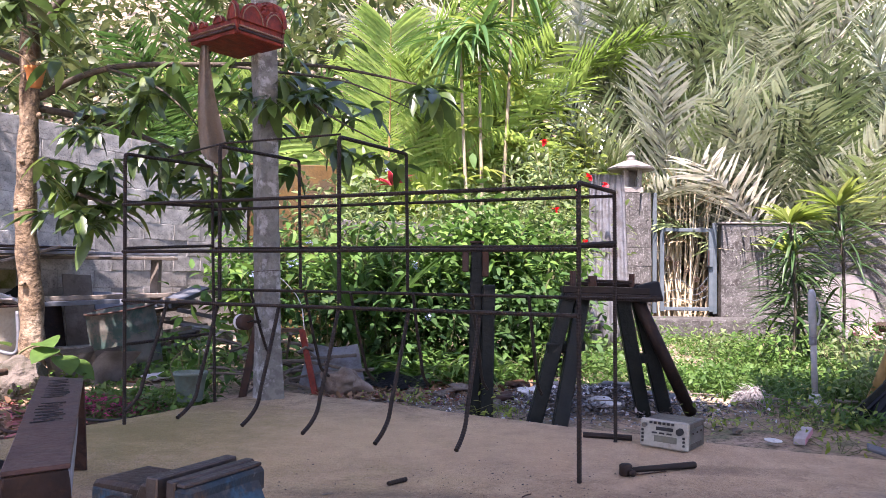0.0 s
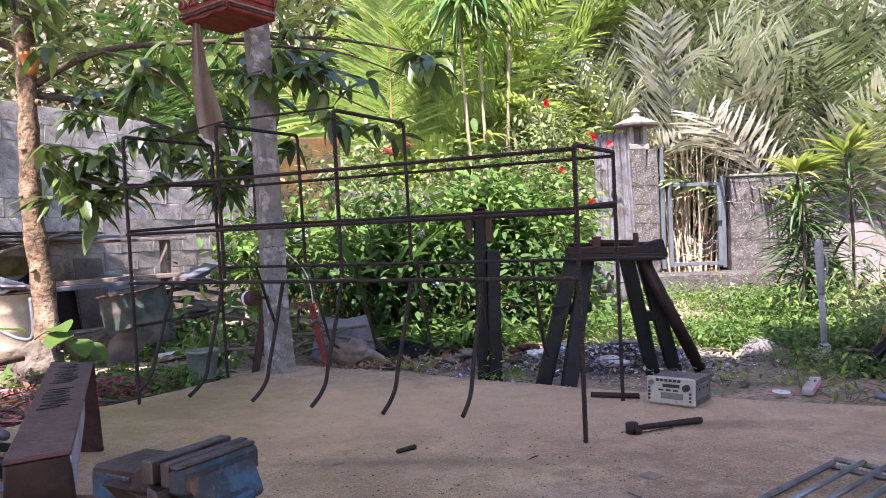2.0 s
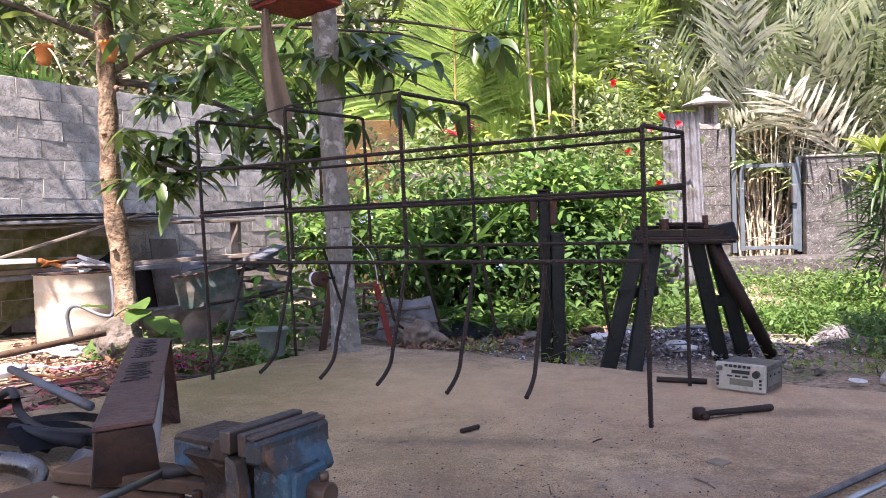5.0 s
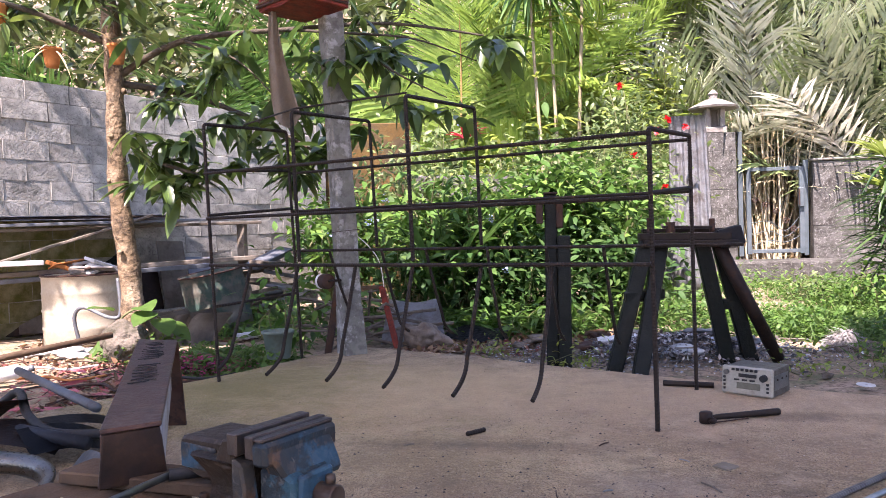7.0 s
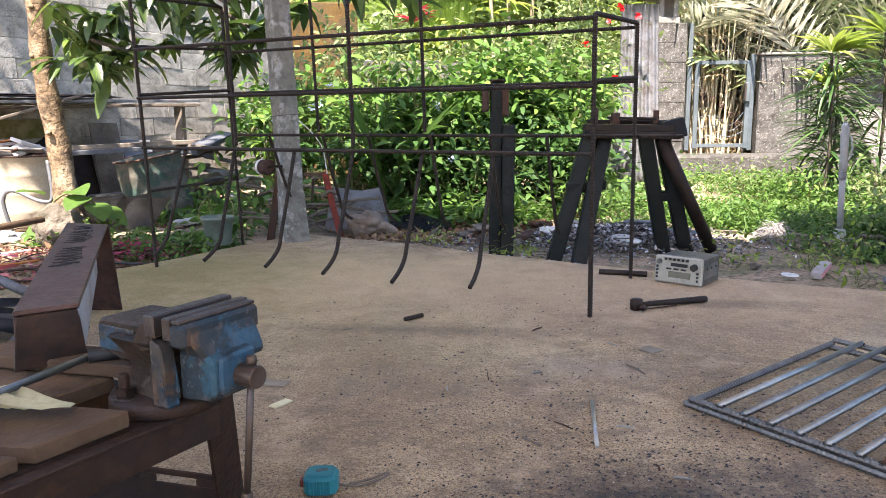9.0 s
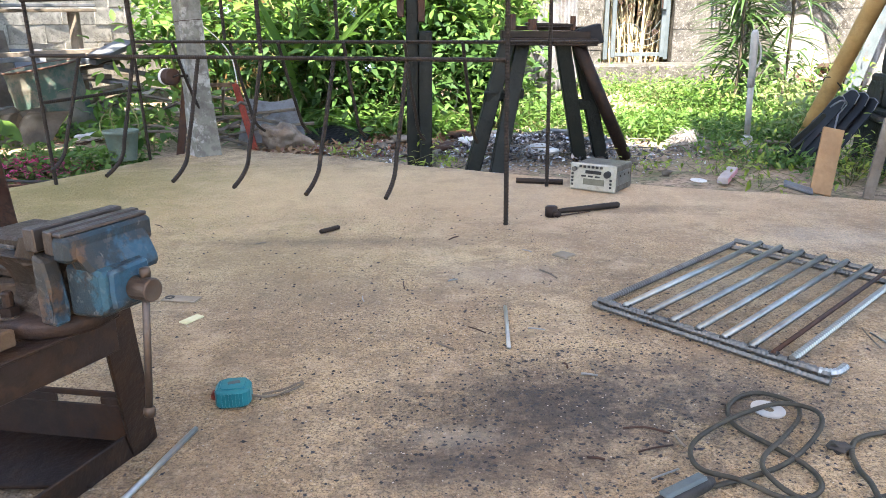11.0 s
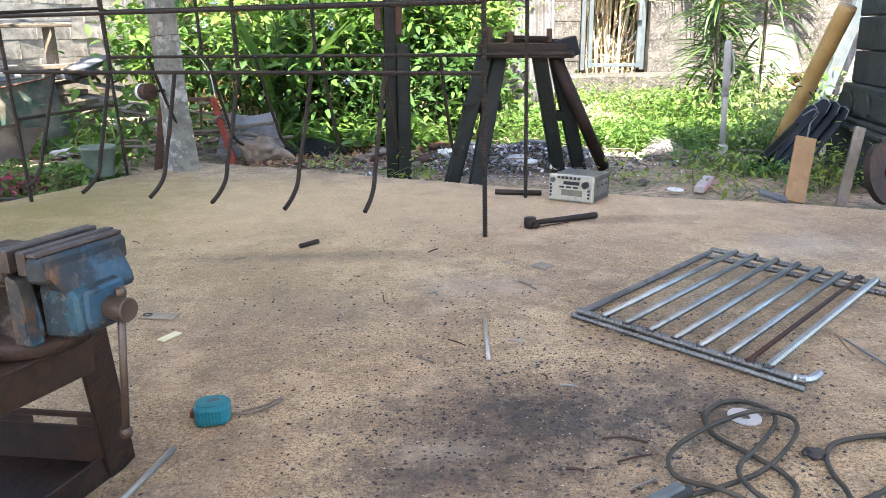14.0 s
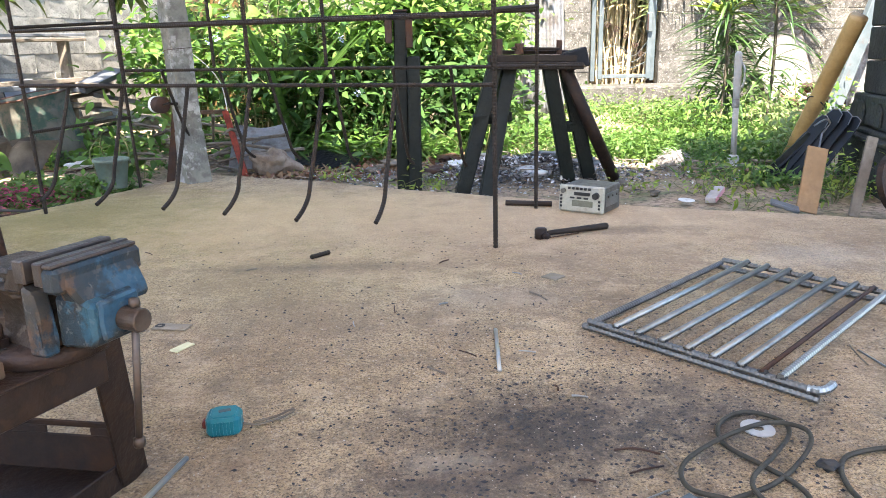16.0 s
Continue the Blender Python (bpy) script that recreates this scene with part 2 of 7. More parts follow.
M_blackpl = surf("black_plastic", (0.009, 0.010, 0.012), (0.018, 0.019, 0.022), 8, 0.45, 0, 0.1, 70, c3=(0.03, 0.03, 0.03), amount=0.3, vary=0.1, spec=0.1)
M_greypl = surf("grey_plastic", (0.124, 0.131, 0.137), (0.211, 0.216, 0.223), 8, 0.4, 0, 0.1, 70, c3=(0.310, 0.310, 0.297), amount=0.25, vary=0.1)
M_potpl = surf("grey_green_pot", (0.091, 0.126, 0.105), (0.140, 0.175, 0.147), 8, 0.6, 0, 0.15, 60, c3=(0.084, 0.070, 0.049), amount=0.36, vary=0)
M_barrel = surf("faded_cream_drum", (0.36, 0.315, 0.23), (0.43, 0.39, 0.30), 4, 0.65, 0.05, 0.2, 60, c3=(0.229, 0.173, 0.102), amount=0.33, vary=0)
M_drum2 = surf("faded_green_drum", (0.070, 0.068, 0.055), (0.135, 0.125, 0.098), 5, 0.7, 0.05, 0.2, 60, c3=(0.035, 0.062, 0.050), amount=0.46, sharp=0.05, vary=0)
M_teal = surf("teal_plastic", (0.009, 0.105, 0.128), (0.015, 0.143, 0.165), 20, 0.35, 0, 0.1, 150, vary=0)
M_radio = surf("silver_plastic", (0.269, 0.255, 0.209), (0.337, 0.323, 0.269), 15, 0.45, 0.15, 0.1, 120, c3=(0.165, 0.134, 0.090), amount=0.3, vary=0)
M_radbox = surf("galvanised_case", (0.102, 0.098, 0.089), (0.153, 0.149, 0.136), 20, 0.45, 0.6, 0.2, 120, c3=(0.055, 0.038, 0.025), amount=0.4, vary=0)
M_black = surf("black_rubber", (0.02, 0.02, 0.02), (0.035, 0.033, 0.03), 20, 0.6, 0, 0.2, 120, vary=0.1)
M_lcd = surf("dark_display", (0.10, 0.10, 0.075), (0.15, 0.145, 0.11), 20, 0.2, 0, 0, 60, vary=0)
M_cable = surf("grey_rubber_cable", (0.029, 0.028, 0.021), (0.047, 0.044, 0.035), 14, 0.6, 0, 0.2, 110, c3=(0.018, 0.016, 0.012), amount=0.38, vary=0)
M_white = surf("white_plastic", (0.448, 0.440, 0.419), (0.541, 0.535, 0.513), 10, 0.5, 0, 0.1, 60, c3=(0.326, 0.303, 0.260), amount=0.3, vary=0.06)
M_pink = surf("magenta_litter", (0.252, 0.017, 0.090), (0.336, 0.039, 0.146), 14, 0.8, 0, 0.3, 70, vary=0.15)
M_pinkbox = surf("pink_carton_side", (0.480, 0.208, 0.240), (0.544, 0.288, 0.320), 14, 0.6, 0, 0.1, 70, vary=0)
M_bark = surf("tree_bark", (0.15, 0.105, 0.062), (0.25, 0.18, 0.11), 11, 0.9, 0, 1.0, 28, c3=(0.060, 0.044, 0.030), amount=0.44, sharp=0.08, vary=0.1)
M_limb = surf("grey_limb_bark", (0.055, 0.045, 0.032), (0.095, 0.078, 0.056), 12, 0.9, 0, 0.8, 40, c3=(0.035, 0.03, 0.022), amount=0.42, vary=0.15)
M_palebark = surf("pale_stem", (0.22, 0.18, 0.11), (0.33, 0.28, 0.18), 7, 0.85, 0, 0.5, 40, c3=(0.20, 0.17, 0.10), amount=0.4, vary=0.1)
M_stem = surf("green_stem", (0.09, 0.10, 0.04), (0.15, 0.15, 0.07), 9, 0.8, 0, 0.3, 50, vary=0.1)
M_sheet = surf("dull_zinc_sheet", (0.090, 0.096, 0.102), (0.144, 0.153, 0.162), 5, 0.5, 0.3, 0.2, 50, c3=(0.072, 0.054, 0.042), amount=0.34, vary=0.1)
M_sack = surf("muddy_sack", (0.115, 0.085, 0.060), (0.23, 0.185, 0.145), 10, 0.7, 0, 0.4, 90, c3=(0.07, 0.048, 0.035), amount=0.4, vary=0)
M_tarp = surf("white_tarpaulin", (0.221, 0.200, 0.185), (0.257, 0.239, 0.225), 3, 0.7, 0, 0.3, 60, c3=(0.161, 0.132, 0.118), amount=0.34, vary=0)
M_clay = surf("orange_clay", (0.357, 0.128, 0.034), (0.442, 0.187, 0.068), 10, 0.8, 0, 0.3, 60, vary=0.08)
M_flower = leaf_mat("red_petals", [(0.55, 0.008, 0.012), (0.70, 0.015, 0.02)], 0.5, 0.3)
M_coal = surf("charcoal_litter", (0.02, 0.02, 0.022), (0.05, 0.05, 0.052), 20, 0.7, 0, 0.5, 60, vary=0)
M_ash = leaf_mat("mixed_litter", [(0.027, 0.027, 0.030), (0.047, 0.041, 0.041), (0.162, 0.135, 0.121), (0.041, 0.041, 0.041), (0.567, 0.567, 0.567), (0.135, 0.095, 0.068), (0.027, 0.027, 0.027), (0.378, 0.432, 0.486)], 0.7, 0.0)
M_leaflitter = leaf_mat("dead_leaves", [(0.16, 0.09, 0.045), (0.25, 0.16, 0.09), (0.12, 0.05, 0.03), (0.32, 0.23, 0.14), (0.22, 0.06, 0.05)], 0.8, 0.1)
L_mango = leaf_mat("mango_leaf", [(0.045, 0.080, 0.020), (0.070, 0.125, 0.025), (0.032, 0.055, 0.018), (0.125, 0.200, 0.036), (0.058, 0.100, 0.024), (0.165, 0.225, 0.042)], 0.36, 0.38, 0.6)
L_bush = leaf_mat("shrub_leaf", [(0.046, 0.108, 0.018), (0.085, 0.180, 0.030), (0.028, 0.068, 0.014), (0.145, 0.250, 0.045), (0.065, 0.140, 0.024)], 0.6, 0.35, 0.22)
L_bush2 = leaf_mat("fine_shrub_leaf", [(0.114, 0.171, 0.047), (0.190, 0.257, 0.080), (0.076, 0.123, 0.040), (0.247, 0.285, 0.120)], 0.5, 0.4)
L_lime = leaf_mat("lime_leaf", [(0.20, 0.27, 0.035), (0.27, 0.33, 0.06), (0.13, 0.20, 0.028), (0.33, 0.36, 0.09)], 0.5, 0.45)
L_strap = leaf_mat("strap_leaf", [(0.04, 0.10, 0.02), (0.07, 0.15, 0.03), (0.10, 0.19, 0.045)], 0.4, 0.3)
L_grass = leaf_mat("ground_weed", [(0.056, 0.130, 0.018), (0.095, 0.185, 0.030), (0.036, 0.088, 0.014), (0.130, 0.200, 0.048)], 0.55, 0.4)
# Frond tones, dry ones too; near-white and near-black paint glints and shaded gaps.
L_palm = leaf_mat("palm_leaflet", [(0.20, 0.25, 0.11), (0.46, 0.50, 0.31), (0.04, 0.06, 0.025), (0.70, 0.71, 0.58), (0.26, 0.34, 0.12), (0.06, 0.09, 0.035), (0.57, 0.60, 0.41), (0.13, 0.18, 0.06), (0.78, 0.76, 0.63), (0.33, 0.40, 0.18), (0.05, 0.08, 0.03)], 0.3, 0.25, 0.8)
L_palm2 = leaf_mat("fresh_palm_leaflet", [(0.20, 0.32, 0.05), (0.29, 0.40, 0.08), (0.14, 0.25, 0.035), (0.34, 0.42, 0.11)], 0.45, 0.45)
# Colour cut darker so the woods supply shaded gaps behind the palms.
L_far = leaf_mat("far_leaf", [(0.030, 0.048, 0.012), (0.060, 0.085, 0.020), (0.095, 0.115, 0.040), (0.020, 0.034, 0.010)], 0.5, 0.4)
# Darker shrub leaf: the deep shade low in the bed, put into the colour.
L_shade = leaf_mat("shaded_shrub_leaf", [(0.026, 0.068, 0.015), (0.045, 0.105, 0.022), (0.016, 0.044, 0.012), (0.075, 0.140, 0.030)], 0.6, 0.25, 0.2)
L_redti = leaf_mat("red_ti_leaf", [(0.42, 0.02, 0.03), (0.30, 0.03, 0.05), (0.5, 0.06, 0.06)], 0.45, 0.35)
L_straw = leaf_mat("dry_straw", [(0.42, 0.34, 0.20), (0.34, 0.26, 0.14), (0.50, 0.42, 0.27)], 0.7, 0.2)

M_shine = surf("polished_steel", (0.308, 0.313, 0.298), (0.410, 0.417, 0.394), 12, 0.35, 0.6, 0.1, 100, vary=0.05)
M_dullstraw = surf("pale_dry_stalk", (0.46, 0.38, 0.24), (0.60, 0.52, 0.36), 8, 0.85, 0, 0.2, 60, c3=(0.30, 0.22, 0.12), amount=0.36, vary=0.1)
M_chip = surf("pale_wood_chip", (0.48, 0.46, 0.28), (0.56, 0.54, 0.36), 20, 0.8, 0, 0.2, 80, vary=0)
mottle(M_slab, 9, 0.50, 0.66, (0.17, 0.12, 0.08), 0.35, 3)
mottle(M_slab, 38, 0.50, 0.64, (0.17, 0.12, 0.08), 0.30, 1)
mottle(M_slab, 170, 0.52, 0.62, (0.055, 0.042, 0.032), 0.72, 2)
mottle(M_slab, 300, 0.52, 0.60, (0.06, 0.046, 0.036), 0.65, 8, 2)
mottle(M_slab, 190, 0.57, 0.64, (0.60, 0.50, 0.38), 0.45, 5)
mottle(M_slab, 3.2, 0.46, 0.62, (0.17, 0.12, 0.08), 0.6, 11, 7)
mottle(M_slab, 5.5, 0.54, 0.68, (0.52, 0.40, 0.27), 0.4, 41, 7)
mottle(M_slab, 14, 0.52, 0.62, (0.15, 0.115, 0.08), 0.45, 51, 8)
mottle(M_ochre, 6, 0.48, 0.6, (0.05, 0.04, 0.025), 0.6, 2)
mottle(M_block, 5, 0.50, 0.66, (0.12, 0.12, 0.11), 0.5, 9)
mottle(M_block, 14, 0.50, 0.64, (0.10, 0.10, 0.09), 0.5, 2)
mottle(M_block, 2.2, 0.50, 0.62, (0.50, 0.48, 0.43), 0.5, 12, 7)
mottle(M_block, 60, 0.54, 0.64, (0.08, 0.08, 0.07), 0.5, 15, 3)
mottle(M_gateblock, 30, 0.50, 0.60, (0.05, 0.045, 0.04), 0.6, 2)
mottle(M_gateblock, 45, 0.56, 0.64, (0.28, 0.27, 0.25), 0.5, 6)
mottle(M_gateblock, 3.5, 0.48, 0.62, (0.045, 0.048, 0.036), 0.6, 8, 7)
mottle(M_earth, 45, 0.50, 0.6, (0.05, 0.037, 0.025), 0.6, 2)
# Pale blotches: spots of the bark, plus sun flecks painted into its colour.
mottle(M_bark, 5, 0.52, 0.62, (0.42, 0.33, 0.22), 0.6, 3, 6)
mottle(M_bark, 40, 0.54, 0.62, (0.05, 0.036, 0.024), 0.6, 6, 4)
mottle(M_column, 7, 0.52, 0.66, (0.30, 0.30, 0.30), 0.5, 2)
mottle(M_stand, 30, 0.52, 0.6, (0.03, 0.024, 0.022), 0.6, 2)
mottle(M_brown, 40, 0.54, 0.62, (0.055, 0.030, 0.017), 0.45, 2)
mottle(M_vblue, 60, 0.56, 0.62, (0.07, 0.06, 0.052), 0.6, 2)
mottle(M_vblue, 14, 0.44, 0.53, (0.022, 0.025, 0.026), 0.85, 4)
patch(M_slab, -0.75, 2.6, 0.75, 0.45, (0.44, 0.37, 0.15), 0.4)
patch(M_slab, -0.3, 1.95, 0.5, 0.3, (0.42, 0.35, 0.18), 0.25)
mottle(M_slab, 22, 0.50, 0.62, (0.20, 0.145, 0.085), 0.22, 17, 5)
mottle(M_slab, 60, 0.54, 0.66, (0.58, 0.47, 0.34), 0.25, 21, 4)
mottle(M_slab, 95, 0.60, 0.70, (0.08, 0.06, 0.045), 0.35, 27, 4)
relief(M_slab, 62, 0.9, 0.014)
relief(M_slab, 170, 0.9, 0.006)
# Far end painted redder, and brighter in place of light from the garden.
patch(M_slab, 0.55, 2.55, 1.3, 0.55, (0.56, 0.39, 0.245), 0.42, 0.35, 6.0)
patch(M_slab, -0.35, 2.75, 0.9, 0.5, (0.55, 0.40, 0.23), 0.42, 0.3, 6.0)
mottle(M_column, 26, 0.50, 0.60, (0.085, 0.08, 0.07), 0.55, 5, 5)
mottle(M_column, 16, 0.54, 0.62, (0.42, 0.42, 0.40), 0.55, 8, 6)
M_tan = surf("tan_steel", (0.17, 0.145, 0.11), (0.25, 0.215, 0.165), 14, 0.6, 0.1, 0.3, 80, c3=(0.11, 0.08, 0.05), amount=0.36, vary=0.1)
M_cream = surf("dull_carton", (0.30, 0.26, 0.24), (0.40, 0.36, 0.34), 14, 0.7, 0, 0.1, 70, vary=0)
L_bladed = leaf_mat("dark_strap_leaf", [(0.02, 0.055, 0.015), (0.035, 0.08, 0.02), (0.06, 0.11, 0.03)], 0.4, 0.3)
M_vteal = surf("worn_teal_paint", (0.016, 0.024, 0.028), (0.022, 0.036, 0.044), 20, 0.5, 0.1, 0.35, 90, c3=(0.024, 0.021, 0.019), amount=0.45, sharp=0.08, vary=0)
mottle(M_vteal, 75, 0.60, 0.64, (0.13, 0.12, 0.11), 0.4, 3)
mottle(M_vblue, 80, 0.62, 0.66, (0.14, 0.13, 0.12), 0.4, 9)
mottle(M_vblue, 11, 0.52, 0.58, (0.020, 0.075, 0.125), 0.6, 13, 5)
mottle(M_vblue, 24, 0.57, 0.63, (0.085, 0.050, 0.030), 0.7, 31, 5)
mottle(M_vteal, 16, 0.54, 0.60, (0.02, 0.07, 0.10), 0.7, 5, 5)
mottle(M_vbody, 70, 0.61, 0.65, (0.09, 0.07, 0.055), 0.45, 6)
mottle(M_vbody, 12, 0.52, 0.60, (0.045, 0.026, 0.017), 0.6, 16, 5)
mottle(M_stand, 12, 0.50, 0.62, (0.055, 0.025, 0.020), 0.6, 7, 5)

# ---- helpers for shapes ----


def part(name, bm, material, parent=None, label="", smooth=False):
    """Links a bmesh as one mesh object under a thing or a part; its coordinates are the thing's own."""
    me = bpy.data.meshes.new(name)
    bm.normal_update()
    bm.to_mesh(me)
    bm.free()
    me.materials.append(material)
    if smooth:
        me.polygons.foreach_set("use_smooth", [True] * len(me.polygons))
    ob = new(name, me)
    ob.parent = parent
    if label:
        ob["label"] = label
    return ob


def thing(name, m, label, category, group="", kind=""):
    """An Empty at the base of a thing, at the pose m."""
    ob = tagged(new(name), label, category, group, kind)
    ob.empty_display_size = 0.05
    ob.matrix_basis = m
    return ob


def solo(name, bm, material, label, category, group="", kind="", smooth=False, m=None):
    ob = tagged(part(name, bm, material, None, "", smooth), label, category, group, kind)
    if m is not None:
        ob.matrix_basis = m
    return ob


def box(size, m=None, bevel=0.0, bm=None):
    bm = bm or bmesh.new()
    made = bmesh.ops.create_cube(bm, size=1, matrix=(m or Matrix()) @ Matrix.Diagonal((*size, 1)))
    if bevel:
        es = {e for v in made["verts"] for e in v.link_edges}
        bmesh.ops.bevel(bm, geom=list(es), offset=bevel, segments=1, affect="EDGES", profile=0.5)
    return bm


def between(p, q, w, h, bevel=0.0, up=(0, 0, 1), bm=None):
    """A bar of section w by h from p to q."""
    p, q = Vector(p), Vector(q)
    d = (q - p)
    z = d.normalized()
    x = Vector(up).cross(z)
    x = x.normalized() if x.length > 1e-4 else Vector((1, 0, 0))
    y = z.cross(x)
    m = Matrix((x, y, z)).transposed().to_4x4()
    m.translation = (p + q) / 2
    return box((w, h, d.length), m, bevel, bm)


def tube(pts, r, seg=8, bm=None, radii=None, closed=False):
    """A round bar swept along pts, with one radius or one for each point."""
    bm = bm or bmesh.new()
    P = [Vector(p) for p in pts]
    n = len(P)
    T = [((P[(i + 1) % n] if closed else P[min(i + 1, n - 1)]) - (P[i - 1] if closed else P[max(i - 1, 0)])).normalized() for i in range(n)]
    ref = Vector((0, 0, 1)) if abs(T[0].z) < 0.9 else Vector((1, 0, 0))
    a = T[0].cross(ref).normalized()
    rings = []
    for i in range(n):
        a = (a - T[i] * a.dot(T[i])).normalized()
        b = T[i].cross(a)
        rr = radii[i] if radii else r
        rings.append([bm.verts.new(P[i] + (a * math.cos(k * math.tau / seg) + b * math.sin(k * math.tau / seg)) * rr) for k in range(seg)])
    for i in range(n if closed else n - 1):
        A, B = rings[i], rings[(i + 1) % n]
        for k in range(seg):
            bm.faces.new((A[k], A[(k + 1) % seg], B[(k + 1) % seg], B[k]))
    if not closed:
        bm.faces.new(rings[0][::-1])
        bm.faces.new(rings[-1])
    return bm


def resample(pts, step):
    P = [Vector(p) for p in pts]
    out, carry = [P[0]], 0.0
    for a, b in zip(P, P[1:]):
        d = (b - a).length
        k = max(1, round(d / step))
        out += [a.lerp(b, i / k) for i in range(1, k + 1)]
    return out


def spline(pts, k=8, closed=False):
    """A smooth line through pts (Catmull-Rom)."""
    P = [Vector(p) for p in pts]
    n, out = len(P), []
    for i in range(n if closed else n - 1):
        g = (lambda j: P[j % n]) if closed else (lambda j: P[min(max(j, 0), n - 1)])
        a, b, c, d = g(i - 1), g(i), g(i + 1), g(i + 2)
        for s in range(k):
            t = s / k
            out.append(0.5 * (2 * b + (c - a) * t + (2 * a - 5 * b + 4 * c - d) * t * t + (3 * b - a - 3 * c + d) * t ** 3))
    return out if closed else out + [P[-1]]


def rebar(pts, r=0.0055, bm=None, pitch=0.0045):
    """Ribbed reinforcing bar along pts."""
    Q = resample(pts, pitch)
    return tube(Q, r, 7, bm, [r * (1.13 if i % 2 else 0.94) for i in range(len(Q))])


def lathe(profile, seg=20, bm=None, m=None):
    """A turned body: profile of (radius, height)."""
    bm = bm or bmesh.new()
    m = m or Matrix()
    rings = [[bm.verts.new(m @ Vector((r * math.cos(k * math.tau / seg), r * math.sin(k * math.tau / seg), z))) for k in range(seg)] for r, z in profile]
    for A, B in zip(rings, rings[1:]):
        for k in range(seg):
            bm.faces.new((A[k], A[(k + 1) % seg], B[(k + 1) % seg], B[k]))
    bm.faces.new(rings[0][::-1])
    bm.faces.new(rings[-1])
    return bm


def extrude(outline, thick, m=None, bevel=0.0, bm=None):
    """A plate with that outline in x, y, thick along z from 0."""
    bm = bm or bmesh.new()
    m = m or Matrix()
    lo = [bm.verts.new(m @ Vector((x, y, 0))) for x, y in outline]
    hi = [bm.verts.new(m @ Vector((x, y, thick))) for x, y in outline]
    n = len(lo)
    fs = [bm.faces.new(lo[::-1]), bm.faces.new(hi)] + [bm.faces.new((lo[i], lo[(i + 1) % n], hi[(i + 1) % n], hi[i])) for i in range(n)]
    if bevel:
        bmesh.ops.bevel(bm, geom=list({e for f in fs for e in f.edges}), offset=bevel, segments=1, affect="EDGES", profile=0.5)
    bmesh.ops.recalc_face_normals(bm, faces=bm.faces[:])
    return bm


def sheet(f, nu, nv, thick):
    """A bent sheet: f(u, v) for u, v in 0..1, with thickness."""
    bm = bmesh.new()
    V = [[bm.verts.new(f(i / nu, j / nv)) for j in range(nv + 1)] for i in range(nu + 1)]
    for i in range(nu):
        for j in range(nv):
            bm.faces.new((V[i][j], V[i + 1][j], V[i + 1][j + 1], V[i][j + 1]))
    bmesh.ops.solidify(bm, geom=bm.faces[:], thickness=thick)
    return bm


def lump(r, rough, seed, squash=(1, 1, 1), sub=3):
    """An uneven stone-like body."""
    bm = bmesh.new()
    bmesh.ops.create_icosphere(bm, subdivisions=sub, radius=1)
    for v in bm.verts:
        k = 1 + rough * noise.noise(v.co * 1.3 + Vector((seed * 3.1, seed, 0))) + rough * 0.4 * noise.noise(v.co * 4 + Vector((seed, 0, 0)))
        v.co = Vector((v.co.x * squash[0], v.co.y * squash[1], v.co.z * squash[2])) * r * k
    return bm


# ---- many small pieces in one mesh ----


def batch(name, tv, tf, R, P, material, parent=None, smooth=True):
    """Copies of a small template (vertices tv, triangles tf) turned by R (n, 3, 3) and set at P (n, 3), as one mesh."""
    n, k = len(P), len(tv)
    V = (np.einsum("nij,kj->nki", R, tv) + P[:, None, :]).reshape(-1, 3)
    F = (tf[None] + (np.arange(n) * k)[:, None, None]).reshape(-1, 3)
    return soup(name, V, F, material, parent, smooth)


def soup(name, V, F, material, parent=None, smooth=True):
    me = bpy.data.meshes.new(name)
    me.vertices.add(len(V))
    me.vertices.foreach_set("co", V.astype(np.float32).ravel())
    me.loops.add(len(F) * 3)
    me.loops.foreach_set("vertex_index", F.astype(np.int32).ravel())
    me.polygons.add(len(F))
    me.polygons.foreach_set("loop_start", np.arange(0, len(F) * 3, 3, dtype=np.int32))
    me.polygons.foreach_set("use_smooth", np.full(len(F), smooth))
    me.update(calc_edges=True)
    me.materials.append(material)
    ob = new(name, me)
    ob.parent = parent
    return ob


def leaf_shape(width=0.3, fold=0.12, droop=0.2, rows=3):
    """A pointed leaf of length 1 along y, folded on its midrib and drooping."""
    V, F = [(0, 0, 0)], []
    for i in range(1, rows + 1):
        t = i / (rows + 1)
        w = width * 0.5 * math.sin(math.pi * t ** 0.8) ** 0.8
        z = -droop * t * t
        V += [(-w, t, z + fold * w * 2), (0, t, z), (w, t, z + fold * w * 2)]
    V.append((0, 1, -droop))
    tip = len(V) - 1
    F += [(0, 2, 1), (0, 3, 2)]
    for i in range(rows - 1):
        a = 1 + 3 * i
        F += [(a, a + 1, a + 4), (a, a + 4, a + 3), (a + 1, a + 2, a + 5), (a + 1, a + 5, a + 4)]
    a = 1 + 3 * (rows - 1)
    F += [(a, a + 1, tip), (a + 1, a + 2, tip)]
    return np.array(V), np.array(F)


def frames(D, rng, twist=1.0):
    """Turns whose y lies along D, with z as far up as it can be, rolled a little."""
    D = D / np.linalg.norm(D, axis=1, keepdims=True)
    up = np.tile((0, 0, 1.0), (len(D), 1)) + rng.normal(0, 0.35 * twist, (len(D), 3))
    X = np.cross(D, up)
    X /= np.linalg.norm(X, axis=1, keepdims=True) + 1e-9
    Z = np.cross(X, D)
    return np.stack((X, D, Z), axis=2)


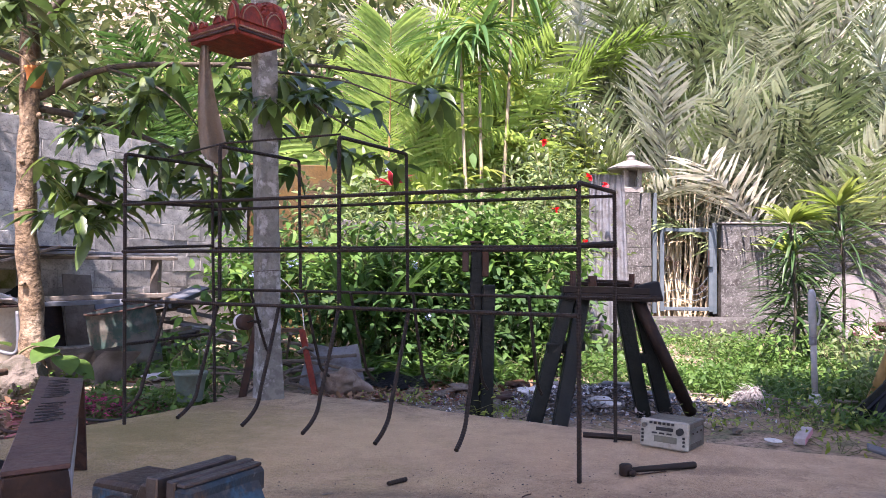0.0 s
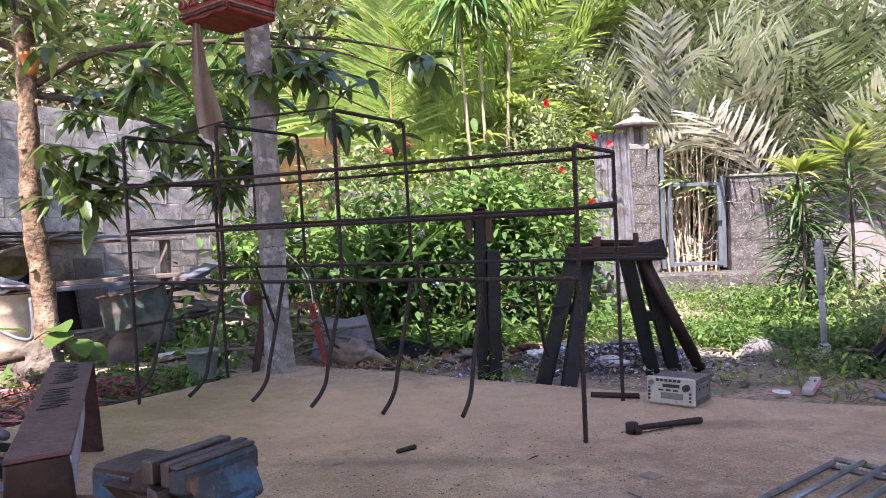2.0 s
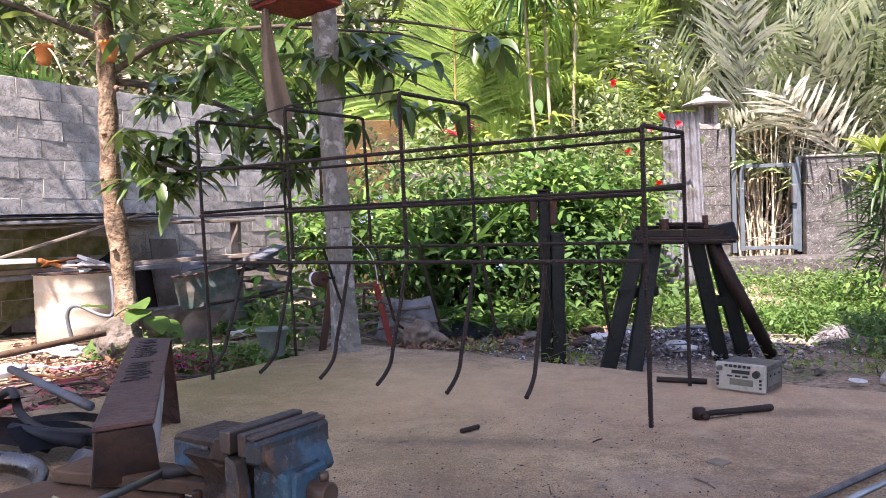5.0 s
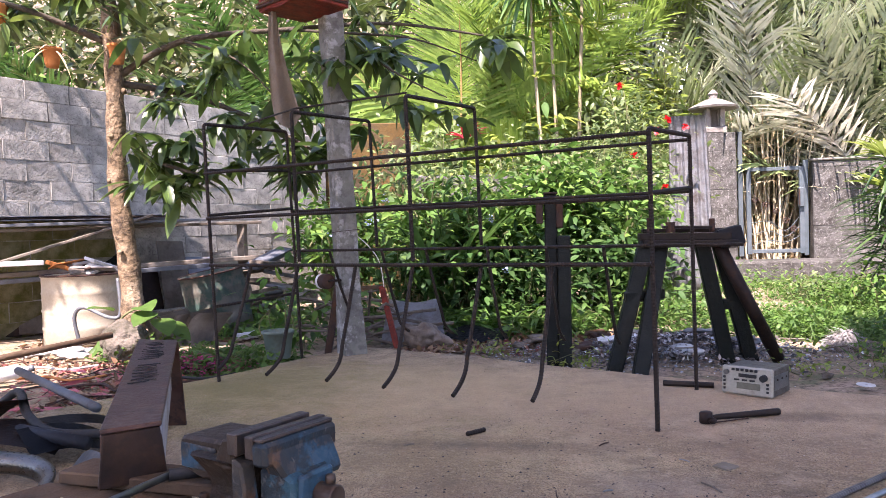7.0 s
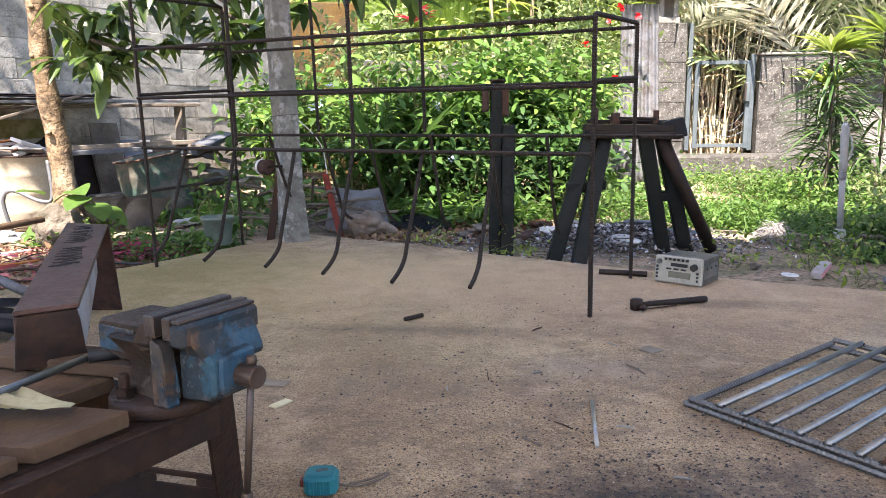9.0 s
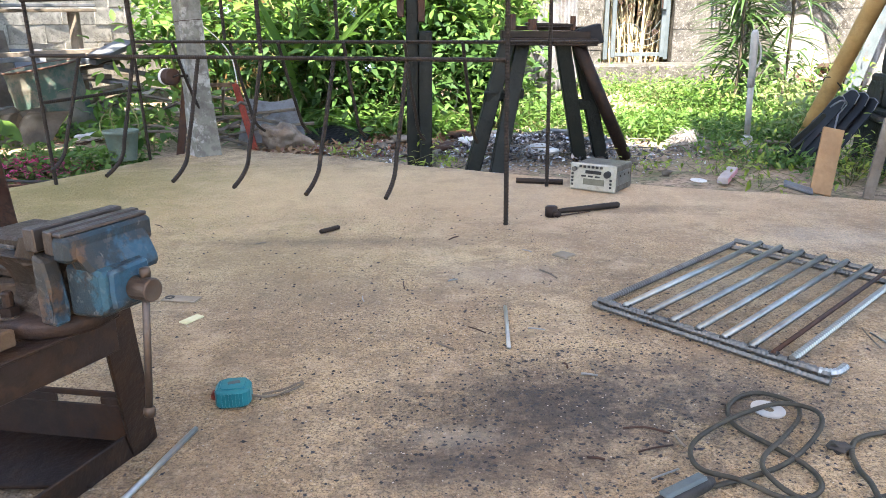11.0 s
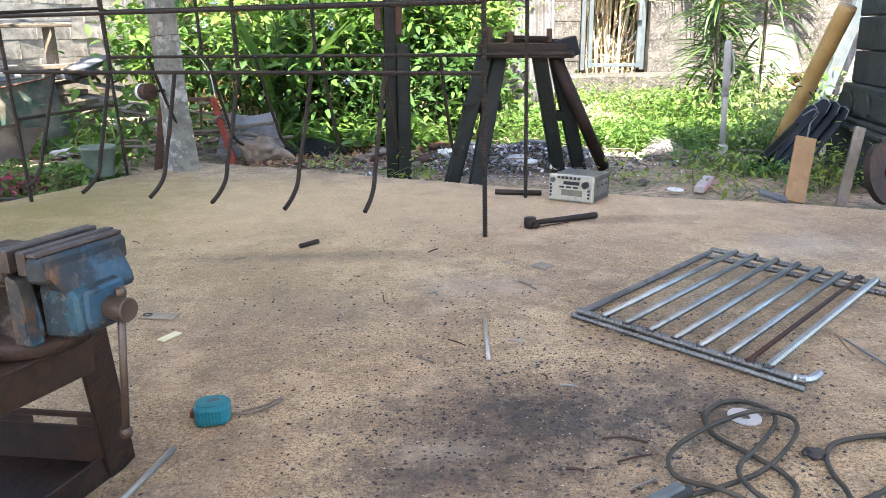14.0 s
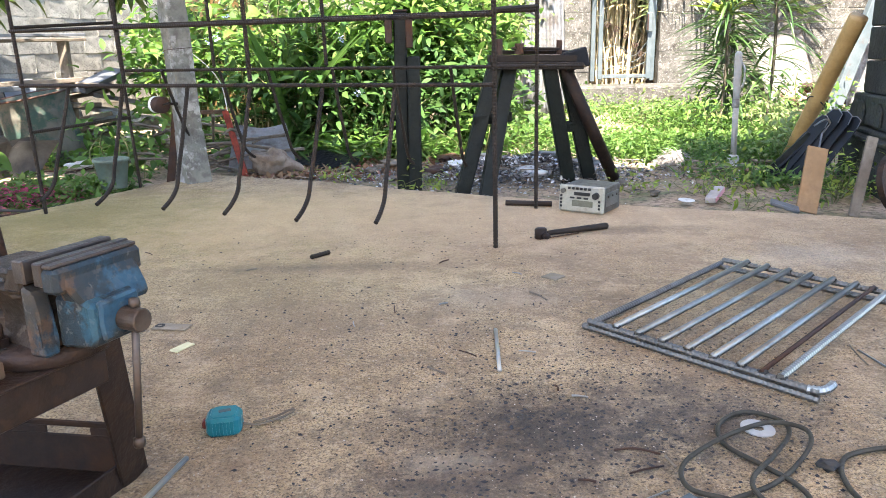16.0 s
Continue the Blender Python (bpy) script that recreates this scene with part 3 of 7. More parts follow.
def leaves(name, P, D, lo, hi, material, parent, rng, width=0.35, fold=0.12, droop=0.25, rows=3, twist=1.0):
    tv, tf = leaf_shape(width, fold, droop, rows)
    R = frames(np.asarray(D, float), rng, twist) * rng.uniform(lo, hi, len(P))[:, None, None]
    return batch(name, tv, tf, R, np.asarray(P, float), material, parent)


def shrub(name, x, y, z, height, spread, n_stem, n_leaf, lo, hi, mat, rng, label, width=0.4, droop=0.3, group="", base=0.25, category="shrub", flowers=0, lean=(0, 0), stem_mat=None):
    """A shrub: many stems that fork from the ground, and a crown of leaves set along them."""
    ob = thing(name, pose(x, y, z), label, category, group)
    bm = bmesh.new()
    P, D = [], []
    tips = []
    for i in range(n_stem):
        a, out = rng.uniform(0, math.tau), spread * rng.uniform(0.15, 1)
        h = height * rng.uniform(0.55, 1.0) * (1 - 0.25 * out / spread)
        b = Vector((0.12 * math.cos(a) * spread, 0.12 * math.sin(a) * spread, -0.03))
        e = Vector((out * math.cos(a) + lean[0] * h, out * math.sin(a) + lean[1] * h, h))
        c = b.lerp(e, 0.5) + Vector((rng.normal(0, 0.08), rng.normal(0, 0.08), 0.18 * h))
        line = spline([b, c, e], 5)
        tube(line, 0.006, 5, bm, [(0.008 * (1.2 - k / len(line)) + 0.002) * min(1, 0.06 + 0.9 * height) for k in range(len(line))])
        tips.append(e)
        k = n_leaf // n_stem
        for t in rng.uniform(base, 1.0, k) ** 0.75:
            q = line[min(int(t * (len(line) - 1)), len(line) - 2)].lerp(line[min(int(t * (len(line) - 1)) + 1, len(line) - 1)], rng.uniform(0, 1))
            s = 0.05 + 0.16 * spread
            P.append((q.x + rng.normal(0, s), q.y + rng.normal(0, s), max(0.02, q.z + rng.normal(0, s * 0.8))))
            D.append((math.cos(a) * 0.5 + rng.normal(0, 0.7), math.sin(a) * 0.5 + rng.normal(0, 0.7), rng.normal(0.05, 0.45)))
    part("branchwork", bm, stem_mat or M_stem, ob, "thin forking stems", True)["kind"] = "stuff"
    leaves("crown", P, D, lo, hi, mat, ob, rng, width, 0.12, droop)
    return ob, tips


def strap_plant(name, x, y, z, n, lo, hi, mat, rng, label, width=0.06, up=0.8, category="plant", group="", m=None, parent=None, at=(0, 0, 0), droop=0.75):
    """A tuft of long arching strap leaves."""
    ob = parent or thing(name, pose(x, y, z), label, category, group)
    a = rng.uniform(0, math.tau, n)
    el = rng.normal(up, 0.35, n)
    D = np.stack((np.cos(a), np.sin(a), el), 1)
    P = np.tile(at, (n, 1)) + np.stack((np.cos(a), np.sin(a), 0 * a), 1) * 0.01
    leaves("leaf_tuft", P, D, lo, hi, mat, ob, rng, width, 0.3, droop, 6, 0.3)
    return ob


def frond_arrays(rng, length, pairs, leaflet, arch, spread=0.9, thin=0.045):
    """One palm frond along +y rising and arching over: its vertices and triangles, midrib included."""
    V, F = [], []
    def spine(t):
        return np.array((0.0, length * t * (1 - 0.10 * arch * t), length * (0.55 * t - arch * 0.62 * t * t)))
    prev = None
    for i in range(13):
        t = i / 12
        c, r = spine(t), 0.016 * (1.05 - t)
        ring = [len(V) + k for k in range(3)]
        V += [c + np.array((r, 0, 0)), c + np.array((-r, 0, 0)), c + np.array((0, 0, -r))]
        if prev:
            for k in range(3):
                a, b, d, e = prev[k], prev[(k + 1) % 3], ring[(k + 1) % 3], ring[k]
                F += [(a, b, d), (a, d, e)]
        prev = ring
    for i in range(pairs):
        t = 0.16 + 0.83 * i / (pairs - 1)
        c, d = spine(t), spine(min(t + 0.02, 1.0)) - spine(t - 0.02)
        d = d / np.linalg.norm(d)
        ln = leaflet * (0.45 + 0.75 * math.sin(math.pi * (0.12 + 0.80 * t))) * rng.uniform(0.85, 1.1)
        for s in (-1, 1):
            if rng.random() < 0.06:
                continue
            side = np.array((s, 0, 0.0)) * spread + d * rng.uniform(0.75, 1.25) + np.array((0, 0, rng.normal(0.18, 0.16)))
            side /= np.linalg.norm(side)
            w = np.cross(side, np.array((0, 0, 1.0)) + rng.normal(0, 0.3, 3))
            w = w / np.linalg.norm(w) * thin * 0.5
            sag = np.array((0, 0, -ln * rng.uniform(0.03, 0.28)))
            b = len(V)
            m1, m2 = c + side * ln * 0.4 + sag * 0.12, c + side * ln * 0.75 + sag * 0.5
            V += [c, m1 + w, m1 - w, m2 + w * 0.7, m2 - w * 0.7, c + side * ln + sag]
            F += [(b, b + 1, b + 2), (b + 1, b + 3, b + 4), (b + 1, b + 4, b + 2), (b + 3, b + 5, b + 4), (3 * min(12, round(t * 12)), b, b + 1)]
    return np.array(V), np.array(F)


def palm(name, x, y, z, n, length, mat, rng, label, stem_h=0.0, tilt=(-0.3, 1.0), arch=(0.5, 1.2), leaflet=0.5, group="palms behind the wall", thin=0.045, pairs=46, face=None):
    ob = thing(name, pose(x, y, z), label, "palm", group)
    bm = bmesh.new()
    if stem_h > 0.05:
        line = [(0.06 * math.sin(k), 0.05 * math.cos(1.7 * k), stem_h * k / 8 - 0.05) for k in range(9)]
        tube(line, 0.1, 10, bm, [0.10 + 0.03 * (k == 0) + 0.012 * (k % 2) for k in range(9)])
    else:
        for k in range(5):
            a = rng.uniform(0, math.tau)
            tube([(0.1 * math.cos(a), 0.1 * math.sin(a), -0.05), (0.16 * math.cos(a), 0.16 * math.sin(a), 0.5)], 0.05, 7, bm, [0.07, 0.03])
    part("trunk", bm, M_palebark, ob, "fibrous stem", True)
    Vs, Fs, base = [], [], 0
    for i in range(n):
        ln = length * rng.uniform(0.7, 1.1)
        V, F = frond_arrays(rng, ln, pairs, leaflet * rng.uniform(0.85, 1.1), rng.uniform(*arch), thin=thin)
        a = rng.uniform(0, math.tau) if face is None else rng.normal(face, 1.1)
        e = rng.uniform(*tilt)
        M = Euler((e, rng.normal(0, 0.25), a)).to_matrix()
        V = V @ np.array(M).T + np.array((0, 0, stem_h))
        Vs.append(V)
        Fs.append(F + base)
        base += len(V)
    soup("crown", np.concatenate(Vs), np.concatenate(Fs), mat, ob)
    return ob

# ---- the setting ----
G = -0.06                                    # garden level; the slab's top is 0
rng = np.random.default_rng(7)

gx = np.concatenate((np.linspace(-220, -14, 14), np.linspace(-12, 14, 60), np.linspace(16, 220, 14)))
gy = np.concatenate((np.linspace(-200, -8, 12), np.linspace(-6, 14, 60), np.linspace(15, 40, 20), np.linspace(50, 400, 14)))


def ground_z(x, y):
    hill = min(max(y - 10.5, 0) * 0.62, 13 + 0.01 * y)
    near = 0.018 * noise.noise(Vector((x * 1.7, y * 1.7, 0))) if hill == 0 else 0.5 * noise.noise(Vector((x * 0.4, y * 0.4, 0)))
    return G + hill + near - 0.012


bm = bmesh.new()
GV = [[bm.verts.new((x, y, ground_z(x, y))) for y in gy] for x in gx]
for i in range(len(gx) - 1):
    for j in range(len(gy) - 1):
        bm.faces.new((GV[i][j], GV[i + 1][j], GV[i + 1][j + 1], GV[i][j + 1]))
solo("ground", bm, M_earth, "bare brown garden earth rising to a wooded slope", "ground", kind="structure", smooth=True)

SLAB = [(-0.90, 3.66), (-0.62, 3.50), (-0.30, 3.35), (0.10, 3.09), (0.60, 2.83), (0.90, 2.67), (1.30, 2.52), (3.6, 1.35), (1.9, -2.9), (-4.3, -2.4), (-1.95, 1.80), (-1.38, 2.78)]
edge = []
for i, (a, b) in enumerate(zip(SLAB, SLAB[1:] + SLAB[:1])):
    k = max(1, int((Vector(b) - Vector(a)).length / 0.09)) if i < 7 or i == 11 else 1
    for s in range(k):
        q = Vector(a).lerp(Vector(b), s / k)
        edge.append((q.x + rng.normal(0, 0.007), q.y + rng.normal(0, 0.007)))
slab = solo("floor", extrude(edge, 0.14, pose(0, 0, -0.14), 0.012), M_slab, "worn brown concrete slab with soot and dust, painted brighter towards the garden", "floor", kind="structure")
for x, y, rx, ry, c, s, e in ((0.30, 1.12, 0.34, 0.20, (0.035, 0.033, 0.033), 0.85, 0.12), (0.10, 0.98, 0.20, 0.10, (0.05, 0.045, 0.043), 0.7, 0.0),
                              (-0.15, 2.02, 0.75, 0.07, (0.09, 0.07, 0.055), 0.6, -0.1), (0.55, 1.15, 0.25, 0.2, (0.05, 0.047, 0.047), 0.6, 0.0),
                              (-0.25, 1.62, 0.5, 0.25, (0.15, 0.115, 0.085), 0.4, 0.0), (0.25, 1.75, 0.25, 0.12, (0.38, 0.33, 0.27), 0.3, 0.0),
                              (-1.12, 2.72, 0.50, 0.65, (0.17, 0.15, 0.05), 0.65, 0.2), (1.15, 2.0, 0.25, 0.2, (0.42, 0.38, 0.32), 0.35, 0.0), (0.12, 1.05, 0.10, 0.05, (0.42, 0.36, 0.28), 0.35, -0.1),
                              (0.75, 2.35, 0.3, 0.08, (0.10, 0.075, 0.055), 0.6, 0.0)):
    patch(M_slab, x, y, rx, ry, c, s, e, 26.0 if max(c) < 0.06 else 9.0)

# the house behind: roof over the slab, walls that close it
# Outline trimmed to steer sun and shade; the unseen underside is pale for bounce.
ROOF = [(-1.22, 2.65), (0.80, 1.90), (3.4, 1.10), (2.2, -1.55), (-3.9, -1.40), (-2.50, 1.70), (-1.62, 2.60)]
solo("ceiling", extrude(ROOF, 0.05, pose(0, 0, 3.2)), M_plaster, "pale underside of the roof over the slab", "ceiling", kind="structure")
# Unseen panel, added only to throw shade on the east garden.
solo("ceiling_2", extrude([(0.90, 1.88), (3.42, 1.11), (3.9, 2.42), (1.05, 2.50)], 0.05, pose(0, 0, 3.2)), M_plaster, "unseen ceiling added to shade the east side of the garden", "ceiling", kind="structure")
solo("roof_beam", between((-0.905, 3.50, 3.12), (-2.4, 0.6, 3.12), 0.09, 0.15, 0.006), M_greywood, "timber roof beam resting on the column", "beam", kind="structure")
solo("wall_house", between((-6.0, -7.2, 1.3), (6.0, -7.2, 1.3), 2.9, 0.15, up=(0, 1, 0)), M_plaster, "plain plastered wall across the yard", "wall", kind="structure")
# Added reflector: a pale sunlit surface out of view that brightens the slab.
solo("yard", box((16, 6.5, 0.05), pose(0, -5.6, -0.045)), M_plaster, "unseen pale yard added to bounce sun onto the slab", "yard", kind="structure")


def block_wall(name, a, b, z0, z1, bl, bh, thick, label, mats, skip=None, cap=0.0):
    """A wall of separate blocks with recessed joints, from a to b."""
    a, b = Vector(a), Vector(b)
    d = (b - a)
    L = d.length
    ang = math.degrees(math.atan2(d.y, d.x))
    core = solo(name, box((L, thick - 0.007, z1 - z0 - 0.004), pose(L / 2, 0, (z1 - z0) / 2)), mats(99, 1.2), label, "wall", kind="structure", m=pose(a.x, a.y, z0, 0, 0, ang))
    shared = {}
    row, z = 0, 0.0
    while z < z1 - z0 - 0.03:
        h = min(bh, z1 - z0 - z)
        x = -(bl / 2) * (row % 2)
        while x < L:
            x0, x1 = max(x, 0), min(x + bl, L)
            if x1 - x0 > 0.05 and not (skip and skip(x0, z)):
                key = (round(x1 - x0, 2), round(h, 2), rng.integers(3))
                if key not in shared:
                    bm = box((x1 - x0 - 0.0035, thick, h - 0.0035), None, 0.003)
                    for v in bm.verts:
                        v.co += Vector(rng.normal(0, 0.0022, 3))
                    me = bpy.data.meshes.new("block")
                    bm.to_mesh(me)
                    bm.free()
                    me.materials.append(mats(0, 0))
                    shared[key] = me
                ob = new("block", shared[key])
                ob.parent = core
                ob.location = ((x0 + x1) / 2, rng.normal(0, 0.003), z + h / 2)
                ob.rotation_euler = (0, rng.normal(0, 0.004), rng.normal(0, 0.004))
                mm = mats(x0, z)
                if mm is not shared[key].materials[0]:
                    ob.material_slots[0].link = "OBJECT"
                    ob.material_slots[0].material = mm
            x += bl
        z += bh
        row += 1
    return core


block_wall("wall_west", (-4.75, 2.2), (-2.28, 7.35), G - 0.05, 1.66, 0.31, 0.136, 0.14, "grey concrete block garden wall with mossy lower courses", lambda x, z: M_moss if z < 0.75 and noise.noise(Vector((x * 0.9, z * 2, 3))) > -0.02 - (0.8 - z) * 0.4 and x < 3.2 else M_block)
bm = between((-2.28, 7.42, 0.78), (-1.4, 7.62, 0.78), 1.76, 0.14, 0.01, up=(-0.2, 0.97, 0))
solo("wall_north", bm, M_ochre, "stained ochre plaster garden wall", "wall", kind="structure")
block_wall("wall_north_back", (-1.4, 7.72), (1.42, 8.2), G - 0.05, 1.12, 0.40, 0.195, 0.14, "dark weathered block wall behind the shrubs", lambda x, z: M_gateblock)
block_wall("wall_gate", (2.66, 8.28), (4.9, 8.15), G - 0.05, 1.15, 0.42, 0.20, 0.15, "weathered block wall beside the gate", lambda x, z: M_gateblock)
solo("wall_gate_cap", box((2.28, 0.19, 0.025), pose(3.78, 8.213, 1.166, 0, 0, -3.3), 0.008), M_shrine, "pale mortar cap on the gate wall", "wall cap", kind="structure")
block_wall("gate_pillar", (1.44, 8.28), (1.90, 8.28), G - 0.05, 1.48, 0.23, 0.20, 0.26, "rough block gate pillar", lambda x, z: M_gateblock)
block_wall("wall_east", (4.9, 8.15), (7.5, 3.0), G - 0.05, 1.15, 0.42, 0.20, 0.15, "weathered block garden wall", lambda x, z: M_gateblock)
solo("gate_step", box((2.0, 0.5, 0.24), pose(2.7, 8.02, G + 0.10), 0.02), M_gateblock, "low mossy concrete step under the gate", "step", kind="structure")

# gate: steel frame, bars and scrolls
gate = thing("gate", pose(1.96, 8.26, 0.19), "grey painted steel garden gate with scrollwork", "gate")
for n, p, q in (("post", (0, 0, 0), (0, 0, 1.30)), ("post", (0.64, 0, 0), (0.64, 0, 0.98)), ("rail", (0.06, 0, 0.90), (0.62, 0, 0.90)), ("rail", (0.06, 0, 0.05), (0.62, 0, 0.05)), ("stile", (0.08, 0, 0.02), (0.08, 0, 0.92)), ("stile", (0.60, 0, 0.02), (0.60, 0, 0.92))):
    part(n, between(p, q, 0.045 if n != "rail" else 0.040, 0.035 if n != "rail" else 0.028, 0.004, up=(0, 1, 0)), M_gate, gate)
for k, (x, z) in enumerate(((0.15, 0.58), (0.25, 0.53), (0.35, 0.46), (0.45, 0.36), (0.52, 0.27))):
    ring = [(x + (0.034 - 0.0035 * a) * math.cos(a), 0.012, z + (0.034 - 0.0035 * a) * math.sin(a)) for a in np.linspace(0, 8, 30)]
    part("scroll", tube(ring, 0.006, 5), M_rust, gate, "rusty scroll")
for k in range(3):
    part("curved_bar", tube(spline([(0.10, 0.012, 0.34 - 0.12 * k), (0.28, 0.012, 0.36 - 0.10 * k), (0.44, 0.012, 0.26 - 0.06 * k), (0.58, 0.012, 0.40 - 0.1 * k)], 6), 0.004, 5), M_gate, gate)
latch = part("latch", box((0.05, 0.05, 0.20), pose(0.585, -0.03, 0.60), 0.006), M_gate, gate, "steel latch box")
part("bolt", tube([(0.56, -0.065, 0.52), (0.56, -0.065, 0.68)], 0.009, 8), M_rust, latch)

# stone lantern shrine on the pillar
shr = thing("pillar_shrine", pose(1.71, 8.28, 1.48) @ Matrix.Diagonal((0.84, 0.84, 0.80, 1)), "pale cast stone lantern shrine on the gate pillar", "shrine")
part("base", box((0.27, 0.27, 0.08), pose(0, 0, 0.04), 0.012), M_shrine, shr)
for x in (-0.085, 0.085):
    for y in (-0.085, 0.085):
        part("post", box((0.06, 0.06, 0.24), pose(x, y, 0.20), 0.006), M_shrine, shr)
part("back_panel", box((0.12, 0.03, 0.24), pose(0, 0.085, 0.20), 0.003), M_shrine, shr)
part("roof", lathe([(0.30, 0.32), (0.31, 0.345), (0.18, 0.41), (0.09, 0.45), (0.055, 0.455), (0.05, 0.50), (0.065, 0.52), (0.035, 0.56), (0.01, 0.58)], 8), M_shrine, shr, "tiered roof with a finial")

# corrugated sheet leaning on the pillar
def corr(u, v):
    return Vector((0.42 * (u - 0.5) * (1 - 0.18 * v), 0.30 * v + 0.014 * math.sin(u * math.tau * 5.5), 1.66 * v))
solo("corrugated_sheet", sheet(corr, 66, 8, 0.004), M_zinc, "weathered corrugated roofing sheet leaning upright on the gate pillar", "roofing sheet", m=pose(1.17, 6.55, G - 0.01, 0, 1.0, 0) @ Matrix.Diagonal((0.9, 1, 0.94, 1)), smooth=True)

# ---- concrete column with the red shrine shelf ----
column = thing("column", pose(-0.902, 3.45, 0, 0, -1.9, 0) @ pose(0, 0, 0, 0, 0, 38), "bare grey concrete column with chipped lower edges", "column", kind="structure")
bm = box((0.092, 0.092, 3.2), pose(0, 0, 1.585), 0.006)
bmesh.ops.subdivide_edges(bm, edges=[e for e in bm.edges if e.calc_length() > 1], cuts=40)
for v in bm.verts:
    v.co += Vector((noise.noise(v.co * 9), noise.noise(v.co * 9 + Vector((5, 0, 0))), 0)) * 0.004
part("shaft", bm, M_column, column)
part("footing", lathe([(0.078, -0.05), (0.074, 0.04), (0.069, 0.14), (0.066, 0.22), (0.050, 0.24)], 4, m=pose(0, 0, 0, 0, 0, 45)), M_column, column, "rough mortar round the foot")
part("tie_wire", tube([(0.0525 * a, 0.0525 * b, 0.56 + 0.004 * i) for i, (a, b) in enumerate(((1, 1), (-1, 1), (-1, -1), (1, -1)))], 0.0015, 5, closed=True), M_rust, column)

shelf = thing("shrine_shelf", pose(-1.03, 3.30, 1.545, 0, 0, -34) @ Matrix.Diagonal((0.74, 1.20, 1, 1)), "carved red wooden offering shelf fixed to the column", "offering shelf")
part("shelf_board", box((0.40, 0.20, 0.02), pose(0, 0, 0.012), 0.004), M_red, shelf)
for n, x, y, w, d in (("front_panel", 0, -0.10, 0.42, 0.016), ("back_panel", 0, 0.10, 0.42, 0.016), ("side_panel", -0.205, 0, 0.016, 0.184), ("side_panel", 0.205, 0, 0.016, 0.184)):
    part(n, box((w, d, 0.062), pose(x, y, 0.033), 0.004), M_red, shelf)
for a, b in (((-0.215, -0.113, 0.020), (0.215, -0.113, 0.020)), ((0.217, -0.10, 0.020), (0.217, 0.10, 0.020))):
    part("dark_moulding", between(a, b, 0.010, 0.012, 0.003), M_rust, shelf, "dark carved moulding strip")
    for k in range(22):
        q = Vector(a).lerp(Vector(b), (k + 0.5) / 22)
        part("carved_bead", box((0.010, 0.010, 0.008), Matrix.Translation(q + Vector((0, -0.004, 0.012)) if a[0] < 0 else q + Vector((0.004, 0, 0.012))), 0.002), M_gold, shelf)
apron = [(-0.21, 0), (-0.19, -0.009), (-0.15, -0.006), (-0.10, -0.002), (-0.05, -0.006), (0, -0.010), (0.05, -0.006), (0.10, -0.002), (0.15, -0.006), (0.19, -0.009), (0.21, 0)]
part("apron", extrude(apron, 0.012, pose(0, -0.094, 0.006, 90)), M_red, shelf, "scalloped red apron")


def petal(x, y, z, r, h, turn, label="carved red petal with a gilt edge"):
    out = [(r * math.cos(a) * (1 - 0.30 * math.sin(a) ** 2), h * math.sin(a) ** 0.9) for a in np.linspace(0, math.pi, 13)]
    p = part("petal", extrude(out, 0.014, pose(x, y, z, 90, 0, turn), 0.003), M_red, shelf, label)
    part("petal_rim", tube([pose(x, y, z, 90, 0, turn) @ Vector((u * 0.8, v * 0.8 + 0.004, 0.0165)) for u, v in out], 0.0028, 6), M_gold, p, "faded gilt rim", True)
    return p


for x, y, r, h, turn in ((0.185, -0.100, 0.048, 0.080, 0), (0.212, -0.045, 0.055, 0.085, 90), (0.212, 0.055, 0.050, 0.080, 90), (0.06, -0.100, 0.050, 0.034, 0), (-0.085, -0.100, 0.040, 0.028, 0), (-0.185, -0.100, 0.034, 0.042, 0)):
    petal(x, y, 0.058, r, h, turn)
crest = part("crest", extrude([(0.20 * math.cos(a), 0.03 + 0.15 * math.sin(a) ** 0.8) for a in np.linspace(0.02, math.pi - 0.02, 25)], 0.018, pose(0.04, 0.105, 0.04, 90), 0.003), M_red, shelf, "carved red crest board")
for x, z, r in ((-0.135, 0.085, 0.040), (-0.070, 0.125, 0.055), (0.020, 0.155, 0.065), (0.105, 0.150, 0.060), (0.175, 0.105, 0.050)):
    part("rosette", lathe([(r, 0), (r * 0.98, 0.012), (r * 0.74, 0.022), (r * 0.66, 0.016), (r * 0.46, 0.028), (r * 0.38, 0.022), (0.005, 0.034)], 20, m=pose(x, 0.088, z, 90)), M_red, crest, "turned red rosette", False)
    for k in range(9):
        a = math.tau * k / 9
        part("rosette_lobe", lathe([(r * 0.14, 0), (r * 0.12, 0.010), (0.002, 0.015)], 8, m=pose(x + r * 0.86 * math.cos(a), 0.082, z + r * 0.86 * math.sin(a), 90)), M_gold if k % 3 == 0 else M_red, crest)

def cloth_f(u, v):
    w = 0.020 + 0.046 * v - 0.03 * max(0, v - 0.8)
    fold = 0.014 * math.sin(u * 9.5 + 1.4 * v) * (0.5 + v)
    return Vector(((u - 0.5) * 2 * w * (1 - 0.2 * (1 - v)) + 0.05 * v * v, fold + 0.02 * v, -0.46 * v - 0.05 * math.sin(u * 3.1) * v))
solo("hanging_cloth", sheet(cloth_f, 22, 18, 0.004), M_cloth, "dusty beige cloth hanging from the shrine shelf", "cloth", m=pose(-1.165, 3.275, 1.545, 0, 0, 15), smooth=True)

# ---- the welded bar frame ----
FR, BR, FL = Vector((0.304, 2.174, 0)), Vector((0.499, 2.693, 0)), Vector((-1.255, 2.812, 0))
BL = FL + BR - FR
AX, DX = (FR - FL), (BR - FR)
OUT = DX.normalized()


